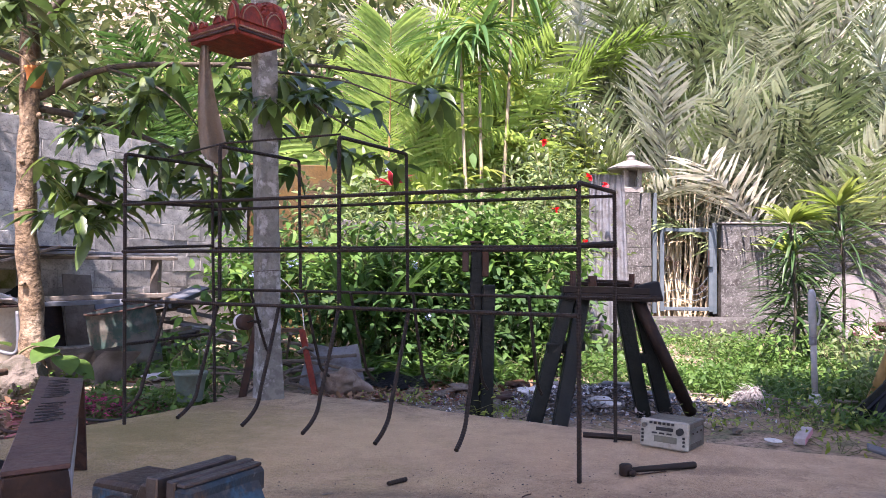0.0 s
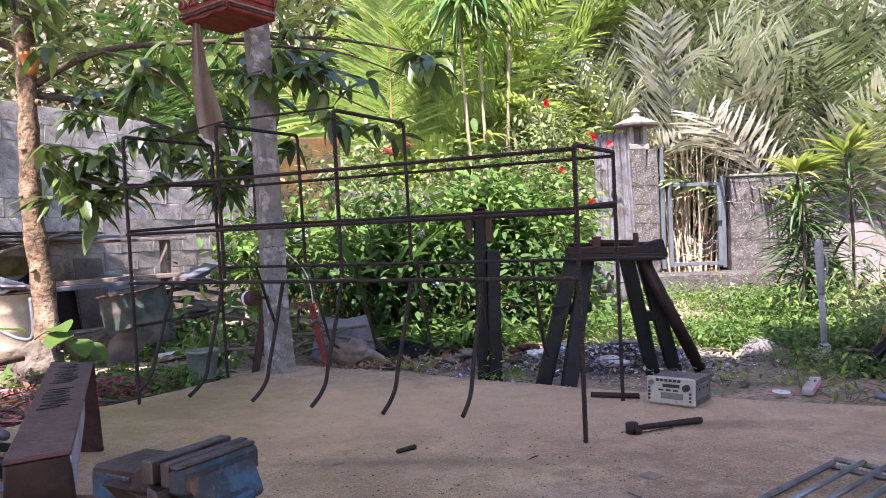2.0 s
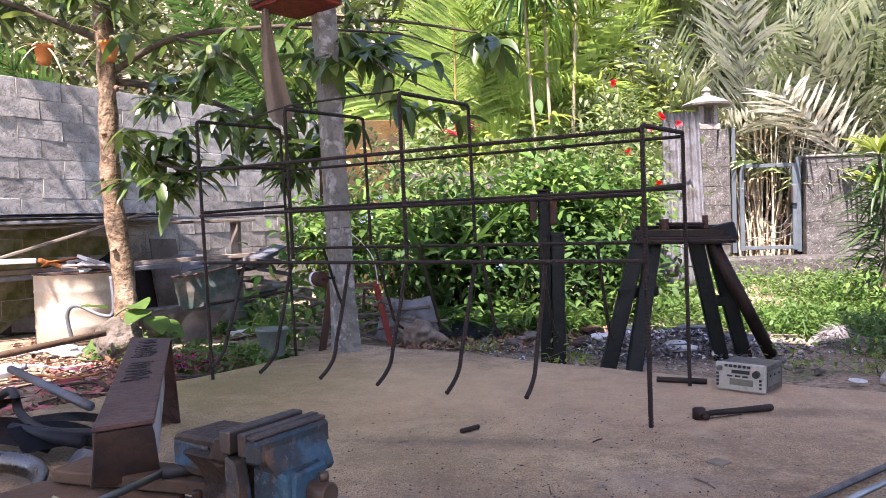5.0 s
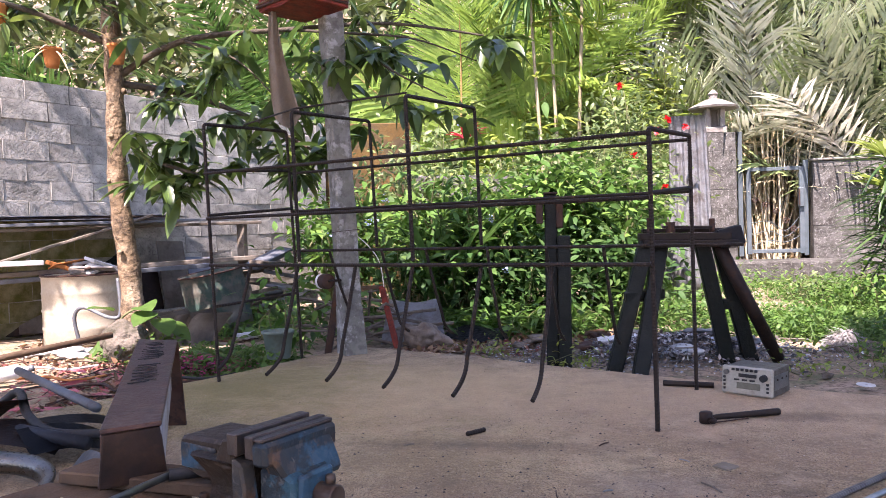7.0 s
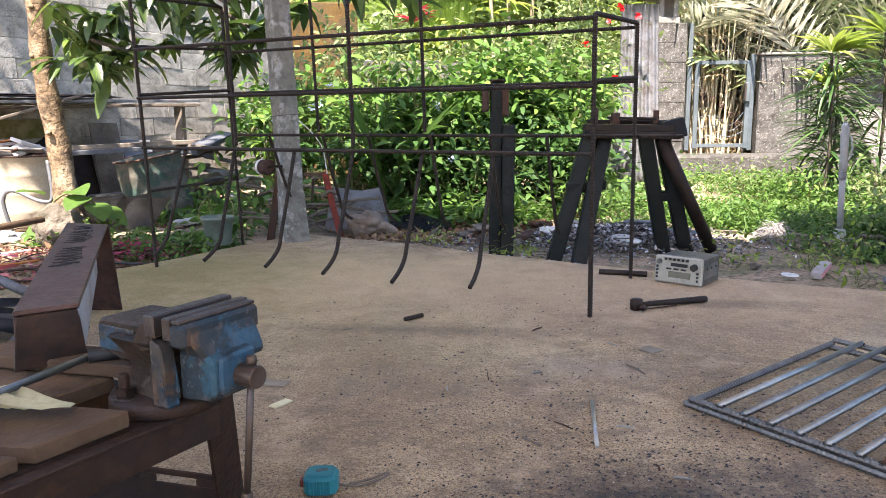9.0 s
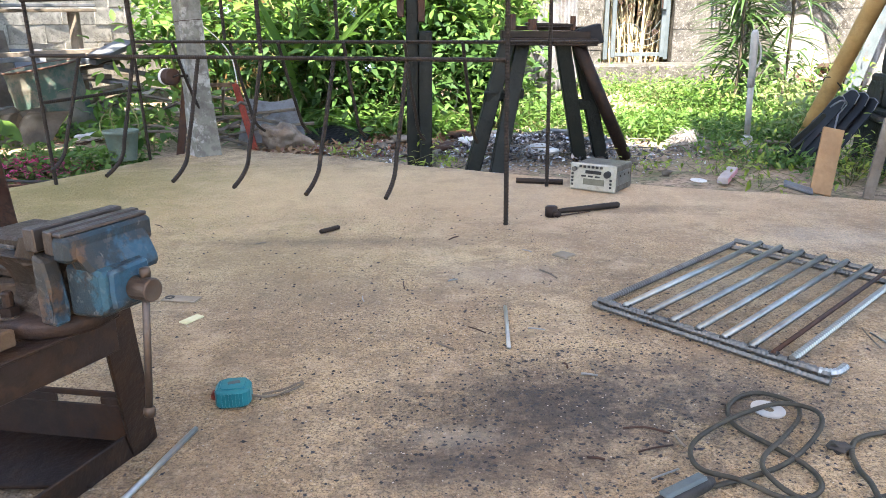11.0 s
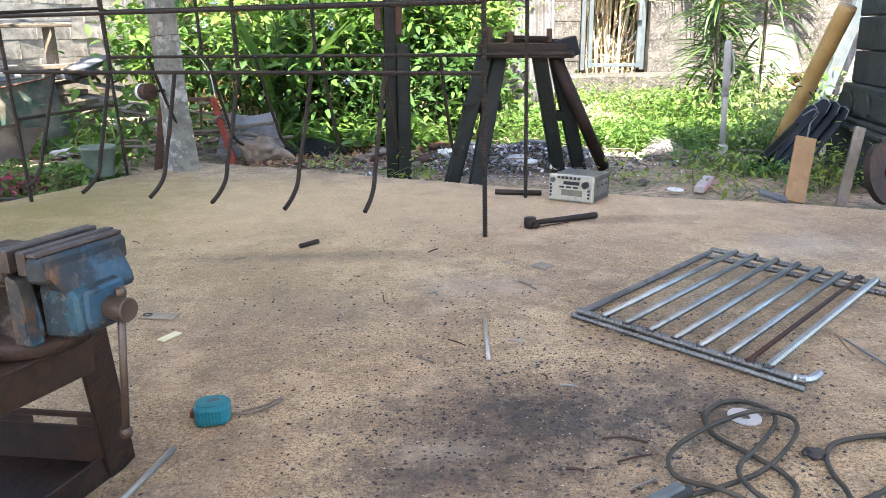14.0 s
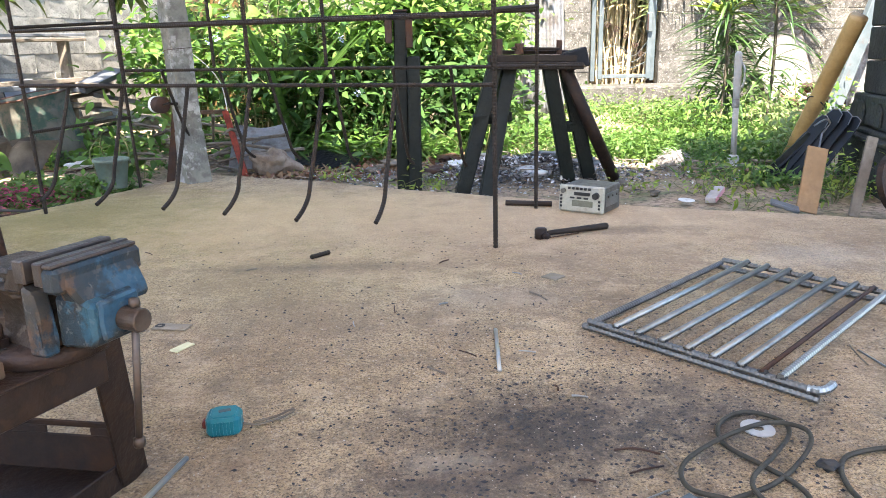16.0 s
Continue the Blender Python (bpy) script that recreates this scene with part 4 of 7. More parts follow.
def fp(s, z, back=0):
    """A point of the frame: s along it from the far end, height z, front or back side."""
    q = (BL if back else FL) + AX * s
    lean = (1 - s) * (0.055 + 0.040 * z) + 0.008 * z if back else (0.008 + 0.026 * (1 - s)) * z
    q = q - AX.normalized() * lean
    return Vector((q.x, q.y, z + (0.034 * min(1, z * 4) if back else 0)))


cage = thing("welded_bar_frame", Matrix.Translation((FL + BR) / 2), "long rusty frame of welded ribbed reinforcing bars with bent feet", "metal frame")
O = (FL + BR) / 2
def bar(name, pts, r=0.0060, label=""):
    return part(name, rebar([Vector(p) - O for p in pts], r), M_rebar, cage, label, False)
def rounded(a, b, c, r=0.018):
    a, b, c = Vector(a), Vector(b), Vector(c)
    p, q = b + (a - b).normalized() * r, b + (c - b).normalized() * r
    return [p, p.lerp(b, 0.55).lerp(b.lerp(q, 0.45), 0.35), b.lerp(p.lerp(q, 0.5), 0.45), q.lerp(b, 0.55).lerp(b.lerp(p, 0.45), 0.35), q]
S2, S3 = 0.263, 0.547
TOP, MID, LOW, UTOP = 0.816, 0.643, 0.463, 0.995
# end frame and the three tall frames
def end_u(s, top, foot_f, foot_b):
    a, b = fp(s, top), fp(s, top, 1)
    bar("hoop", [fp(s, foot_f)] + rounded(fp(s, foot_f), a, b) + rounded(a, b, fp(s, foot_b, 1)) + [fp(s, foot_b, 1)], 0.0066)
end_u(1.0, TOP, 0.0, -0.024)
end_u(0.0, UTOP, 0.0, -0.024)
end_u(S2, UTOP, LOW, LOW)
end_u(S3, UTOP, LOW, LOW)
for back in (0, 1):
    for z, s0, s1 in ((TOP, 0, 1), (MID, 0, 1), (LOW, 0, 1 if not back else 1.09)):
        dz = 0.012
        off = -OUT * 0.011 if not back else OUT * 0.011
        bar("long_rail", [fp(s0, z - dz, back) + off, fp(s1, z - dz, back) + off])
for s in (0.0, 1.0):
    for z in (MID,) if s else (TOP, MID):
        bar("cross_rail", [fp(s, z, 0), fp(s, z, 1)])
bar("cross_rail", [fp(0, 0.29, 0), fp(0, 0.26, 1)])
bar("loose_top_rod", [fp(0, UTOP + 0.012, 0).lerp(fp(0, UTOP + 0.012, 1), 0.45), fp(S2, UTOP + 0.014, 0) + Vector((0.01, 0.02, 0)), fp(S3, UTOP + 0.012, 0) + Vector((0, 0.02, 0))], 0.0035)
# bent feet: outwards on either side
for back, rows in ((0, ((0.123, 0.118, 0.183), (0.258, 0.100, 0.180), (0.410, 0.104, 0.178), (0.546, 0.114, 0.192), (0.693, 0.126, 0.204), (0.829, 0.107, 0.172))),
                   (1, ((0.115, 0.150, 0.225), (0.275, 0.126, 0.200), (0.400, 0.140, 0.208), (0.560, 0.100, 0.165), (0.700, 0.115, 0.18), (0.825, 0.122, 0.180)))):
    o = OUT if back else -OUT
    for s, kink, reach in rows:
        a = fp(s, LOW - 0.012, back)
        lift = 0.022 if back else 0.0
        def q(d, z):
            return Vector((a.x, a.y, z + lift)) + o * d
        mid = rng.normal(0.5, 0.03)
        bar("bent_foot", [a, q(kink * mid, 0.145 + (LOW - 0.157) * (1 - mid) - 0.006)] + spline([q(kink * 0.86, 0.190), q(kink, 0.146), q(kink + (reach - kink) * 0.45, 0.114), q(reach, 0.092)], 5), 0.0062)

# ---- trestle and posts behind the frame ----
tres = thing("timber_trestle", pose(0.65, 3.42, G), "heavy dark timber trestle with a steel top", "trestle")
t0 = Vector((0.65, 3.42, G))
def leg(p, q, w=0.062, h=0.055, mat=None, name="leg"):
    return part(name, between(Vector(p) - t0, Vector(q) - t0, w, h, 0.005, up=(0, 1, 0.2)), mat or M_darkwood, tres)
leg((0.275, 3.36, G - 0.02), (0.435, 3.42, 0.50))
leg((0.375, 3.28, G - 0.02), (0.500, 3.46, 0.50))
leg((0.79, 3.56, G - 0.02), (0.655, 3.42, 0.50))
leg((0.895, 3.58, G - 0.02), (0.735, 3.48, 0.50))
part("steel_pipe", tube([Vector((1.005, 3.56, G + 0.0)) - t0, Vector((0.728, 3.42, 0.462)) - t0], 0.028, 14), M_brown, tres, "rusty steel pipe leg", True)
leg((0.33, 3.37, 0.25), (0.50, 3.42, 0.26), 0.045, 0.03, M_darkwood, "brace")
leg((0.72, 3.50, 0.20), (0.85, 3.53, 0.20), 0.045, 0.03, M_darkwood, "brace")
for dy, z, w, h, x0, x1 in ((0.00, 0.505, 0.10, 0.03, 0.40, 0.775), (-0.055, 0.475, 0.045, 0.03, 0.41, 0.80), (0.05, 0.53, 0.06, 0.018, 0.42, 0.76), (-0.02, 0.545, 0.05, 0.012, 0.50, 0.70)):
    part("top_bar", between(Vector((x0, 3.43 + dy, z)) - t0, Vector((x1, 3.43 + dy, z - 0.006)) - t0, w, h, 0.003), M_rebar, tres, "dark rusty steel bar")
part("end_plate", box((0.10, 0.09, 0.08), pose(0.775 - t0.x, 3.43 - t0.y, 0.495 - t0.z, 0, -14, 0), 0.004), M_blackpl, tres)
for x, r, h in ((0.445, 0.014, 0.035), (0.53, 0.02, 0.015), (0.70, 0.012, 0.025)):
    part("bolt", tube([Vector((x, 3.40, 0.52)) - t0, Vector((x, 3.40, 0.55 + h)) - t0], r, 10), M_rust, tres)
for x, y, h, w, lab in ((0.020, 3.47, 0.765, 0.056, "tall"), (0.074, 3.44, 0.58, 0.056, "short")):
    po = thing("timber_post", pose(x, y, G), f"{lab} dark weathered timber post set in the ground", "post", "posts beside the trestle")
    bm = between((0, 0, -0.06), (0.006, 0.012, h), w, 0.075, 0.006, up=(0, 1, 0))
    part("shaft", bm, M_darkwood, po)
    if lab == "tall":
        for sx in (-0.044, 0.044):
            part("cleat", box((0.03, 0.06, 0.12), pose(sx, -0.01, h - 0.07 - 0.02 * (sx > 0)), 0.004), M_rust, po)
        part("cap_plate", box((0.064, 0.085, 0.008), pose(0.006, 0.010, h + 0.004), 0.002), M_rust, po)

# ---- plants ----
BUSH_LABEL = "leafy green garden shrub with many thin stems"
# The low front shrubs take the leaf colour darkened for shade.
for x, y, h, r, n, lo, hi, mat in ((-1.45, 5.35, 1.05, 0.45, 900, 0.06, 0.13, L_bush), (-0.70, 5.25, 1.20, 0.50, 1300, 0.06, 0.12, L_bush), (0.00, 5.35, 1.20, 0.50, 1400, 0.07, 0.13, L_bush),
                                   (0.36, 5.45, 1.15, 0.42, 1600, 0.05, 0.10, L_bush), (-0.25, 4.95, 0.62, 0.35, 800, 0.05, 0.09, L_shade), (0.45, 5.0, 0.6, 0.35, 800, 0.05, 0.09, L_shade), (-0.95, 4.95, 0.6, 0.3, 500, 0.05, 0.09, L_shade), (-0.30, 6.1, 1.55, 0.6, 1900, 0.04, 0.09, L_bush2), (0.45, 6.3, 1.6, 0.6, 1900, 0.04, 0.09, L_bush2),
                                   (-1.15, 6.3, 1.6, 0.6, 1700, 0.05, 0.10, L_bush2), (0.42, 6.15, 1.15, 0.4, 1200, 0.06, 0.12, L_bush), (-0.55, 5.0, 0.75, 0.4, 800, 0.06, 0.11, L_shade), (0.1, 5.02, 0.72, 0.4, 800, 0.06, 0.11, L_shade), (-1.9, 6.3, 1.1, 0.4, 800, 0.06, 0.12, L_bush)):
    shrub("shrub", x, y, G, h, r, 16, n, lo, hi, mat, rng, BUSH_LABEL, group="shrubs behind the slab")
blue, tips = shrub("blue_flowered_shrub", -0.45, 5.15, G, 1.0, 0.5, 14, 500, 0.05, 0.10, L_bush, rng, "leafy shrub with small pale blue flower heads", group="shrubs behind the slab")
M_blueflower = leaf_mat("pale_blue_petals", [(0.30, 0.36, 0.58), (0.42, 0.48, 0.68)], 0.6, 0.3)
for fx, fy, fz in ((-0.37, 4.9, 0.63), (-1.15, 5.0, 0.64), (-1.42, 4.9, 0.55), (-1.22, 5.1, 0.62), (-1.12, 5.2, 0.78), (-0.62, 5.6, 1.35), (-0.26, 4.7, 0.31)):
    p = np.tile((fx + 0.45, fy - 5.15, fz - G), (16, 1)) + rng.normal(0, 0.014, (16, 3))
    leaves("flower_head", p, rng.normal(0, 1, (16, 3)) + np.array((0, -0.6, 0.4)), 0.014, 0.024, M_blueflower, blue, rng, 0.8, 0.1, 0.2)["label"] = "pale blue flower head"
hib, tips = shrub("hibiscus_bush", 0.62, 7.2, G, 2.0, 0.62, 22, 2400, 0.05, 0.10, L_bush2, rng, "tall hibiscus bush with red flowers", group="shrubs behind the slab")
for fx, fy, fz in ((0.60, 6.5, 1.72), (1.12, 6.5, 1.36), (0.88, 6.45, 1.33), (0.97, 6.4, 1.40), (0.70, 6.4, 1.13), (0.92, 6.3, 0.85)):
    p = np.tile((fx - 0.62, fy - 7.2, fz - G), (7, 1)) + rng.normal(0, 0.004, (7, 3))
    a = np.linspace(0, math.tau, 7, endpoint=False)
    leaves("flower", p, np.stack((np.cos(a), np.full(7, -0.7), np.sin(a)), 1), 0.032, 0.05, M_flower, hib, rng, 0.8, 0.1, 0.2)["label"] = "red hibiscus flower"
for x, y, s in ((-0.55, 4.55, 0.5), (-0.20, 4.60, 0.55), (0.10, 4.55, 0.42), (-0.80, 4.75, 0.6), (0.35, 4.75, 0.42), (-0.4, 4.95, 0.9), (-0.35, 4.50, 0.6), (-0.05, 4.65, 0.7), (0.05, 4.95, 0.75), (-0.68, 4.60, 0.75), (-1.0, 4.9, 0.7)):
    strap_plant("strap_leaf_plant", x, y, G, 34, s * 0.45, s * 0.68, L_strap, rng, "clump of dark green arching strap leaves", group="strap plants along the bed")
strap_plant("tall_strap_plant", -0.72, 5.0, G + 0.0, 14, 0.7, 1.05, L_strap, rng, "tall upright strap-leaved plant", 0.05, 2.6, droop=0.4)
for x, y, s in ((0.45, 4.6, 0.28), (0.2, 4.35, 0.2), (-0.05, 4.3, 0.22), (0.75, 4.9, 0.3), (-1.25, 4.5, 0.3), (-1.5, 4.3, 0.26), (-1.35, 4.0, 0.22), (0.85, 5.2, 0.22)):
    shrub("low_weed", x, y, G, s, 0.16, 7, 120, 0.04, 0.09, L_grass, rng, "low broad-leaved green weed", group="weeds by the bed", category="weed", base=0.1)

# mango tree: trunk, limbs and hanging leaf clusters
mango = thing("mango_tree", pose(-2.36, 4.02, G), "mango tree with a bare patchy trunk and drooping leaves", "tree")
bm = bmesh.new()
trunk = spline([(0.02, 0, -0.05), (0.0, 0.02, 0.4), (-0.04, 0.0, 0.9), (-0.02, -0.03, 1.5), (-0.03, -0.05, 2.0), (-0.08, 0.0, 2.9)], 6)
tube(trunk, 0.08, 12, bm, [0.066 - 0.0010 * k + 0.005 * math.sin(k * 2.1) + (0.03 if k == 0 else 0) for k in range(len(trunk))])
for z in (0.55, 0.95, 1.2, 1.45):
    a = z * 9
    bm2 = lump(0.017, 0.4, z, sub=2)
    bm2.transform(Matrix.Translation((0.062 * math.cos(a) - 0.02, -abs(0.062 * math.sin(a)), z)))
    me = bpy.data.meshes.new("knot")
    bm2.to_mesh(me)
    bm.from_mesh(me)
    bm2.free()
part("trunk", bm, M_bark, mango, "brown bark with pale spots and painted sun flecks", True)
# Limbs rising from 2.7 m up are unseen, added to dapple the west wall.
limbs = (((0, 0, 1.55), (0.45, -0.12, 1.68), (1.0, -0.05, 1.72), (1.55, 0.05, 1.74), (2.05, 0.12, 1.66)), ((0, 0, 1.5), (0.4, 0.1, 1.42), (0.85, 0.05, 1.22), (1.15, 0.0, 1.05)), ((0, 0, 1.7), (-0.5, -0.35, 1.9), (-1.0, -0.5, 1.85)),
         ((0, 0, 1.9), (0.5, -0.3, 2.2), (1.2, -0.35, 2.35), (1.9, -0.2, 2.2)), ((0, 0, 1.75), (0.25, -0.5, 1.95), (0.4, -0.9, 1.85)), ((0.0, 0, 1.2), (0.25, -0.15, 1.05), (0.55, -0.2, 0.95)), ((0, 0, 2.6), (0.8, 0.4, 3.1), (1.6, 0.5, 3.0)), ((0, 0, 2.5), (-0.7, -0.5, 3.0), (-1.4, -0.8, 2.9)), ((0, 0, 2.4), (0.3, 0.9, 2.8), (0.8, 1.6, 2.7)), ((0, 0, 2.7), (-1.0, -0.2, 3.2), (-1.9, 0.0, 3.2)), ((0, 0, 2.8), (-0.4, -1.0, 3.4), (-1.2, -1.7, 3.5)), ((0, 0, 2.8), (0.2, -0.8, 3.4), (0.3, -1.5, 3.6)),
         ((1.0, -0.05, 1.72), (1.45, -0.40, 1.58), (1.80, -0.60, 1.48), (2.08, -0.62, 1.36)), ((1.45, -0.40, 1.56), (1.70, -0.62, 1.34), (1.95, -0.66, 1.20)), ((0.45, -0.12, 1.68), (0.85, -0.35, 1.50), (1.10, -0.40, 1.25)))
P, D = [], []
for i, l in enumerate(limbs):
    line = spline(l, 7)
    part("limb", tube(line, 0.02, 8, None, [(0.020 if i < 12 else 0.008) * (1.05 - 0.8 * k / len(line)) for k in range(len(line))]), M_limb, mango, "", True)
    for k in range(4, len(line)):
        for rep in range(4 if i in (1, 5) else 3):
            if rng.random() < ((0.86, 0.5, 0.6, 0.8, 0.62, 0.5)[i] if i < 6 else 0.72 if i > 11 else 0.2):
                continue
            c = np.array(line[k]) + rng.normal(0, (0.10, 0.12, 0.10))
            c[2] -= 0.03
            m = rng.integers(6, 11)
            a = rng.uniform(0, math.tau, m)
            for q in a:
                P.append(c + rng.normal(0, 0.012, 3))
                D.append((math.cos(q), math.sin(q), rng.normal(-0.45, 0.5)))
leaves("crown", P, D, 0.11, 0.20, L_mango, mango, rng, 0.31, 0.15, 0.25, 4, 0.6)

# dracaenas by the standpipe
for x, y, h in ((2.40, 5.75, 1.05), (2.14, 5.2, 1.0), (2.46, 5.2, 1.12), (2.25, 5.45, 0.80)):
    ob = thing("dracaena", pose(x, y, G), "slender dracaena with bright tufted tips and drooping lower leaves", "plant", "dracaenas by the standpipe")
    part("stem", tube(spline([(0, 0, -0.03), (0.02, 0, h * 0.5), (-0.01, 0.01, h)], 5), 0.010, 7), M_limb, ob, "dark ringed stem", True)
    strap_plant("", 0, 0, 0, 30, 0.18, 0.28, L_lime, rng, "", 0.15, 0.9, parent=ob, at=(-0.01, 0.01, h), droop=0.35)
    for z in np.linspace(0.30, 0.96, 10):
        strap_plant("", 0, 0, 0, 9, 0.20, 0.36, L_bladed, rng, "", 0.065, 0.30, parent=ob, at=(0.01, 0, h * z), droop=0.55)

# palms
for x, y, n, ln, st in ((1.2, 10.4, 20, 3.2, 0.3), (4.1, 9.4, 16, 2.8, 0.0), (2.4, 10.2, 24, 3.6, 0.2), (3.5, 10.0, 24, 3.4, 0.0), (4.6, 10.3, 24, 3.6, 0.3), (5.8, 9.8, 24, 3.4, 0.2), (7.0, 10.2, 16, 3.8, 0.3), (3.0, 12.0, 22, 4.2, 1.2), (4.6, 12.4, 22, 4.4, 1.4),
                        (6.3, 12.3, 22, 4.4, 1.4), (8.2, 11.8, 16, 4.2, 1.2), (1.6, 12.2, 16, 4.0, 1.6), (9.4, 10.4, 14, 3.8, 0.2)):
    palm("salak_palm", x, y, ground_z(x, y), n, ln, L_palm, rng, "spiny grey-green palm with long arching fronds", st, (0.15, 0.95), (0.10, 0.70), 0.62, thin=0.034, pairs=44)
for x, y, n, ln, st, fc in ((-0.6, 9.6, 11, 2.9, 1.4, None), (-4.6, 8.6, 10, 2.6, 0.8, None), (-6.2, 6.6, 10, 2.8, 1.0, None), (-1.9, 10.6, 11, 3.0, 1.8, None), (0.4, 11.4, 10, 3.0, 2.2, None), (-3.4, 10.2, 10, 3.0, 1.4, None)):
    palm("young_coconut_palm", x, y, ground_z(x, y), n, ln, L_palm2 if x > -3 else L_strap, rng, "fresh green feather palm", st, (0.1, 0.8), (0.25, 0.8), 0.55, "green palms behind the shrubs", 0.030, 56)

# one great feather frond facing the yard, and a few dry canes at the foot of the palms
fan = thing("coconut_palm", pose(-1.05, 8.9, ground_z(-1.05, 8.9)), "young coconut palm with broad yellow-green feather fronds", "palm", "green palms behind the shrubs")
part("trunk", tube([(0, 0, -0.05), (0.02, 0, 0.6), (0.0, 0, 1.25)], 0.09, 12, None, [0.11, 0.09, 0.07]), M_palebark, fan, "fibrous stem", True)
for foot, tip, ln in (((0.0, 0.0, 1.2), (0.10, -0.55, 3.4), 0.80), ((0.0, 0, 1.1), (1.25, -0.30, 2.3), 0.62), ((0, 0, 1.1), (-1.2, -0.2, 2.5), 0.62), ((0, 0, 1.0), (0.75, -0.5, 1.55), 0.5)):
    a, b = Vector(foot), Vector(tip)
    line = spline([a, a.lerp(b, 0.5) + Vector((0, 0.18, 0.10)), b], 12)
    V, F = [], []
    for k in range(150):
        t = 0.08 + 0.92 * (k // 2) / 74
        q = line[min(int(t * (len(line) - 1)), len(line) - 2)].lerp(line[min(int(t * (len(line) - 1)) + 1, len(line) - 1)], (t * (len(line) - 1)) % 1.0)
        d = (b - a).normalized()
        side = d.cross(Vector((0, 1, 0.1))).normalized() * (1 if k % 2 else -1)
        L = ln * (0.35 + 0.75 * math.sin(math.pi * (0.10 + 0.78 * t))) * rng.uniform(0.92, 1.05)
        e = (side * 0.85 + d * (0.35 + 0.5 * t) + Vector((0, rng.normal(-0.05, 0.08), -0.05))).normalized()
        w = d * 0.017
        m1, m2 = q + e * L * 0.45, q + e * L * 0.8 + Vector((0, 0, -0.05 * L))
        n0 = len(V)
        V += [q - w * 0.5, q + w * 0.5, m1 - w, m1 + w, m2 - w * 0.7, m2 + w * 0.7, q + e * L + Vector((0, 0, -0.13 * L))]
        F += [(n0, n0 + 1, n0 + 3), (n0, n0 + 3, n0 + 2), (n0 + 2, n0 + 3, n0 + 5), (n0 + 2, n0 + 5, n0 + 4), (n0 + 4, n0 + 5, n0 + 6)]
    fr_ = soup("frond", np.array([tuple(v) for v in V]), np.array(F), L_palm2, fan)
    part("midrib", tube(line, 0.012, 6, None, [0.016 * (1.05 - k / len(line)) + 0.002 for k in range(len(line))]), M_bamboo, fr_, "pale yellow midrib", True)
bm = bmesh.new()
for i in range(80):
    x, y = rng.uniform(0.9, 7.5), rng.uniform(8.95, 9.9)
    h, a = rng.uniform(0.8, 2.0), rng.normal(0, 0.16)
    tube([(x, y, G - 0.05), (x + 0.5 * a * h, y, h * 0.5), (x + a * h + rng.normal(0, 0.06), y + 0.05, h)], 0.008, 4, bm, [0.011, 0.009, 0.004])
tagged(part("cane_thicket", bm, M_palebark), "thin dry canes standing under the palms", "canes", kind="stuff")

# pale upright stems with tufts
for x, y, h, lx in ((-0.02, 7.9, 3.1, -0.10), (0.12, 8.0, 3.3, -0.06), (0.27, 8.1, 3.9, 0.10)):
    ob = thing("slender_tree", pose(x, y, G), "slender pale-stemmed tree with a leafy top", "tree", "slender trees")
    line = spline([(0, 0, -0.05), (lx * 0.4, 0, h * 0.35), (lx, 0.05, h * 0.7), (lx * 1.4, 0.1, h)], 6)
    part("trunk", tube(line, 0.03, 8, None, [0.024 - 0.0006 * k for k in range(len(line))]), M_palebark, ob, "", True)
    q = line[-1]
    strap_plant("", 0, 0, 0, 40, 0.5, 0.8, L_strap, rng, "", 0.07, 0.2, parent=ob, at=tuple(q), droop=0.7)
    for k in range(6, len(line), 3):
        strap_plant("", 0, 0, 0, 7, 0.18, 0.4, L_lime, rng, "", 0.16, 0.3, parent=ob, at=tuple(line[k]), droop=0.5)

# lime climbers against the palms and shrubs behind the west wall
for x, y, h, r, n, mat in ((3.55, 9.1, 1.9, 0.4, 900, L_lime), (5.2, 9.0, 2.2, 0.5, 1000, L_lime), (-0.2, 9.0, 2.2, 0.8, 1500, L_lime), (-1.4, 8.8, 2.2, 0.8, 1500, L_bush2), (-2.6, 8.9, 2.2, 0.7, 1300, L_bush), (0.9, 9.1, 2.4, 0.8, 1500, L_bush2), (-4.2, 8.0, 2.3, 0.9, 1500, L_bush), (-5.2, 6.0, 2.6, 0.9, 1500, L_bush), (-5.4, 4.2, 2.4, 0.8, 1200, L_bush), (-0.9, 8.6, 1.9, 0.6, 1200, L_lime), (0.35, 9.7, 3.5, 0.9, 1900, L_lime), (-0.5, 9.3, 3.1, 0.8, 1700, L_lime), (1.2, 9.3, 2.9, 0.7, 1500, L_lime), (0.8, 8.7, 2.3, 0.6, 1300, L_lime)):
    shrub("tall_shrub", x, y, G, h, r, 18, n, 0.07, 0.16, mat, rng, "tall leafy shrub in sun", group="tall shrubs beyond the wall", base=0.15)
for x, y, z in ((-2.75, 6.95, 1.6), (-0.72, 6.6, 1.45)):
    strap_plant("red_ti_plant", x, y, z - 0.1, 22, 0.14, 0.24, L_redti, rng, "small red-leaved ti plant in sun", 0.22, 1.0, droop=0.3)

# wooded slope far behind
n = 42000
fx, fy = rng.uniform(-22, 30, n), 13.2 + rng.exponential(6.5, n).clip(0, 24)
fz = np.array([ground_z(a, b) for a, b in zip(fx, fy)]) + rng.uniform(0.0, 1.0, n) ** 0.7 * (2.6 + 1.6 * np.sin(fx * 0.9) * np.cos(fy * 0.7))
D = np.stack((rng.normal(0, 0.8, n), rng.normal(-0.4, 0.7, n), rng.normal(0.1, 0.6, n)), 1)
ob = leaves("hillside_woods", np.stack((fx, fy, fz), 1), D, 0.18, 0.5, L_far, None, rng, 0.35)
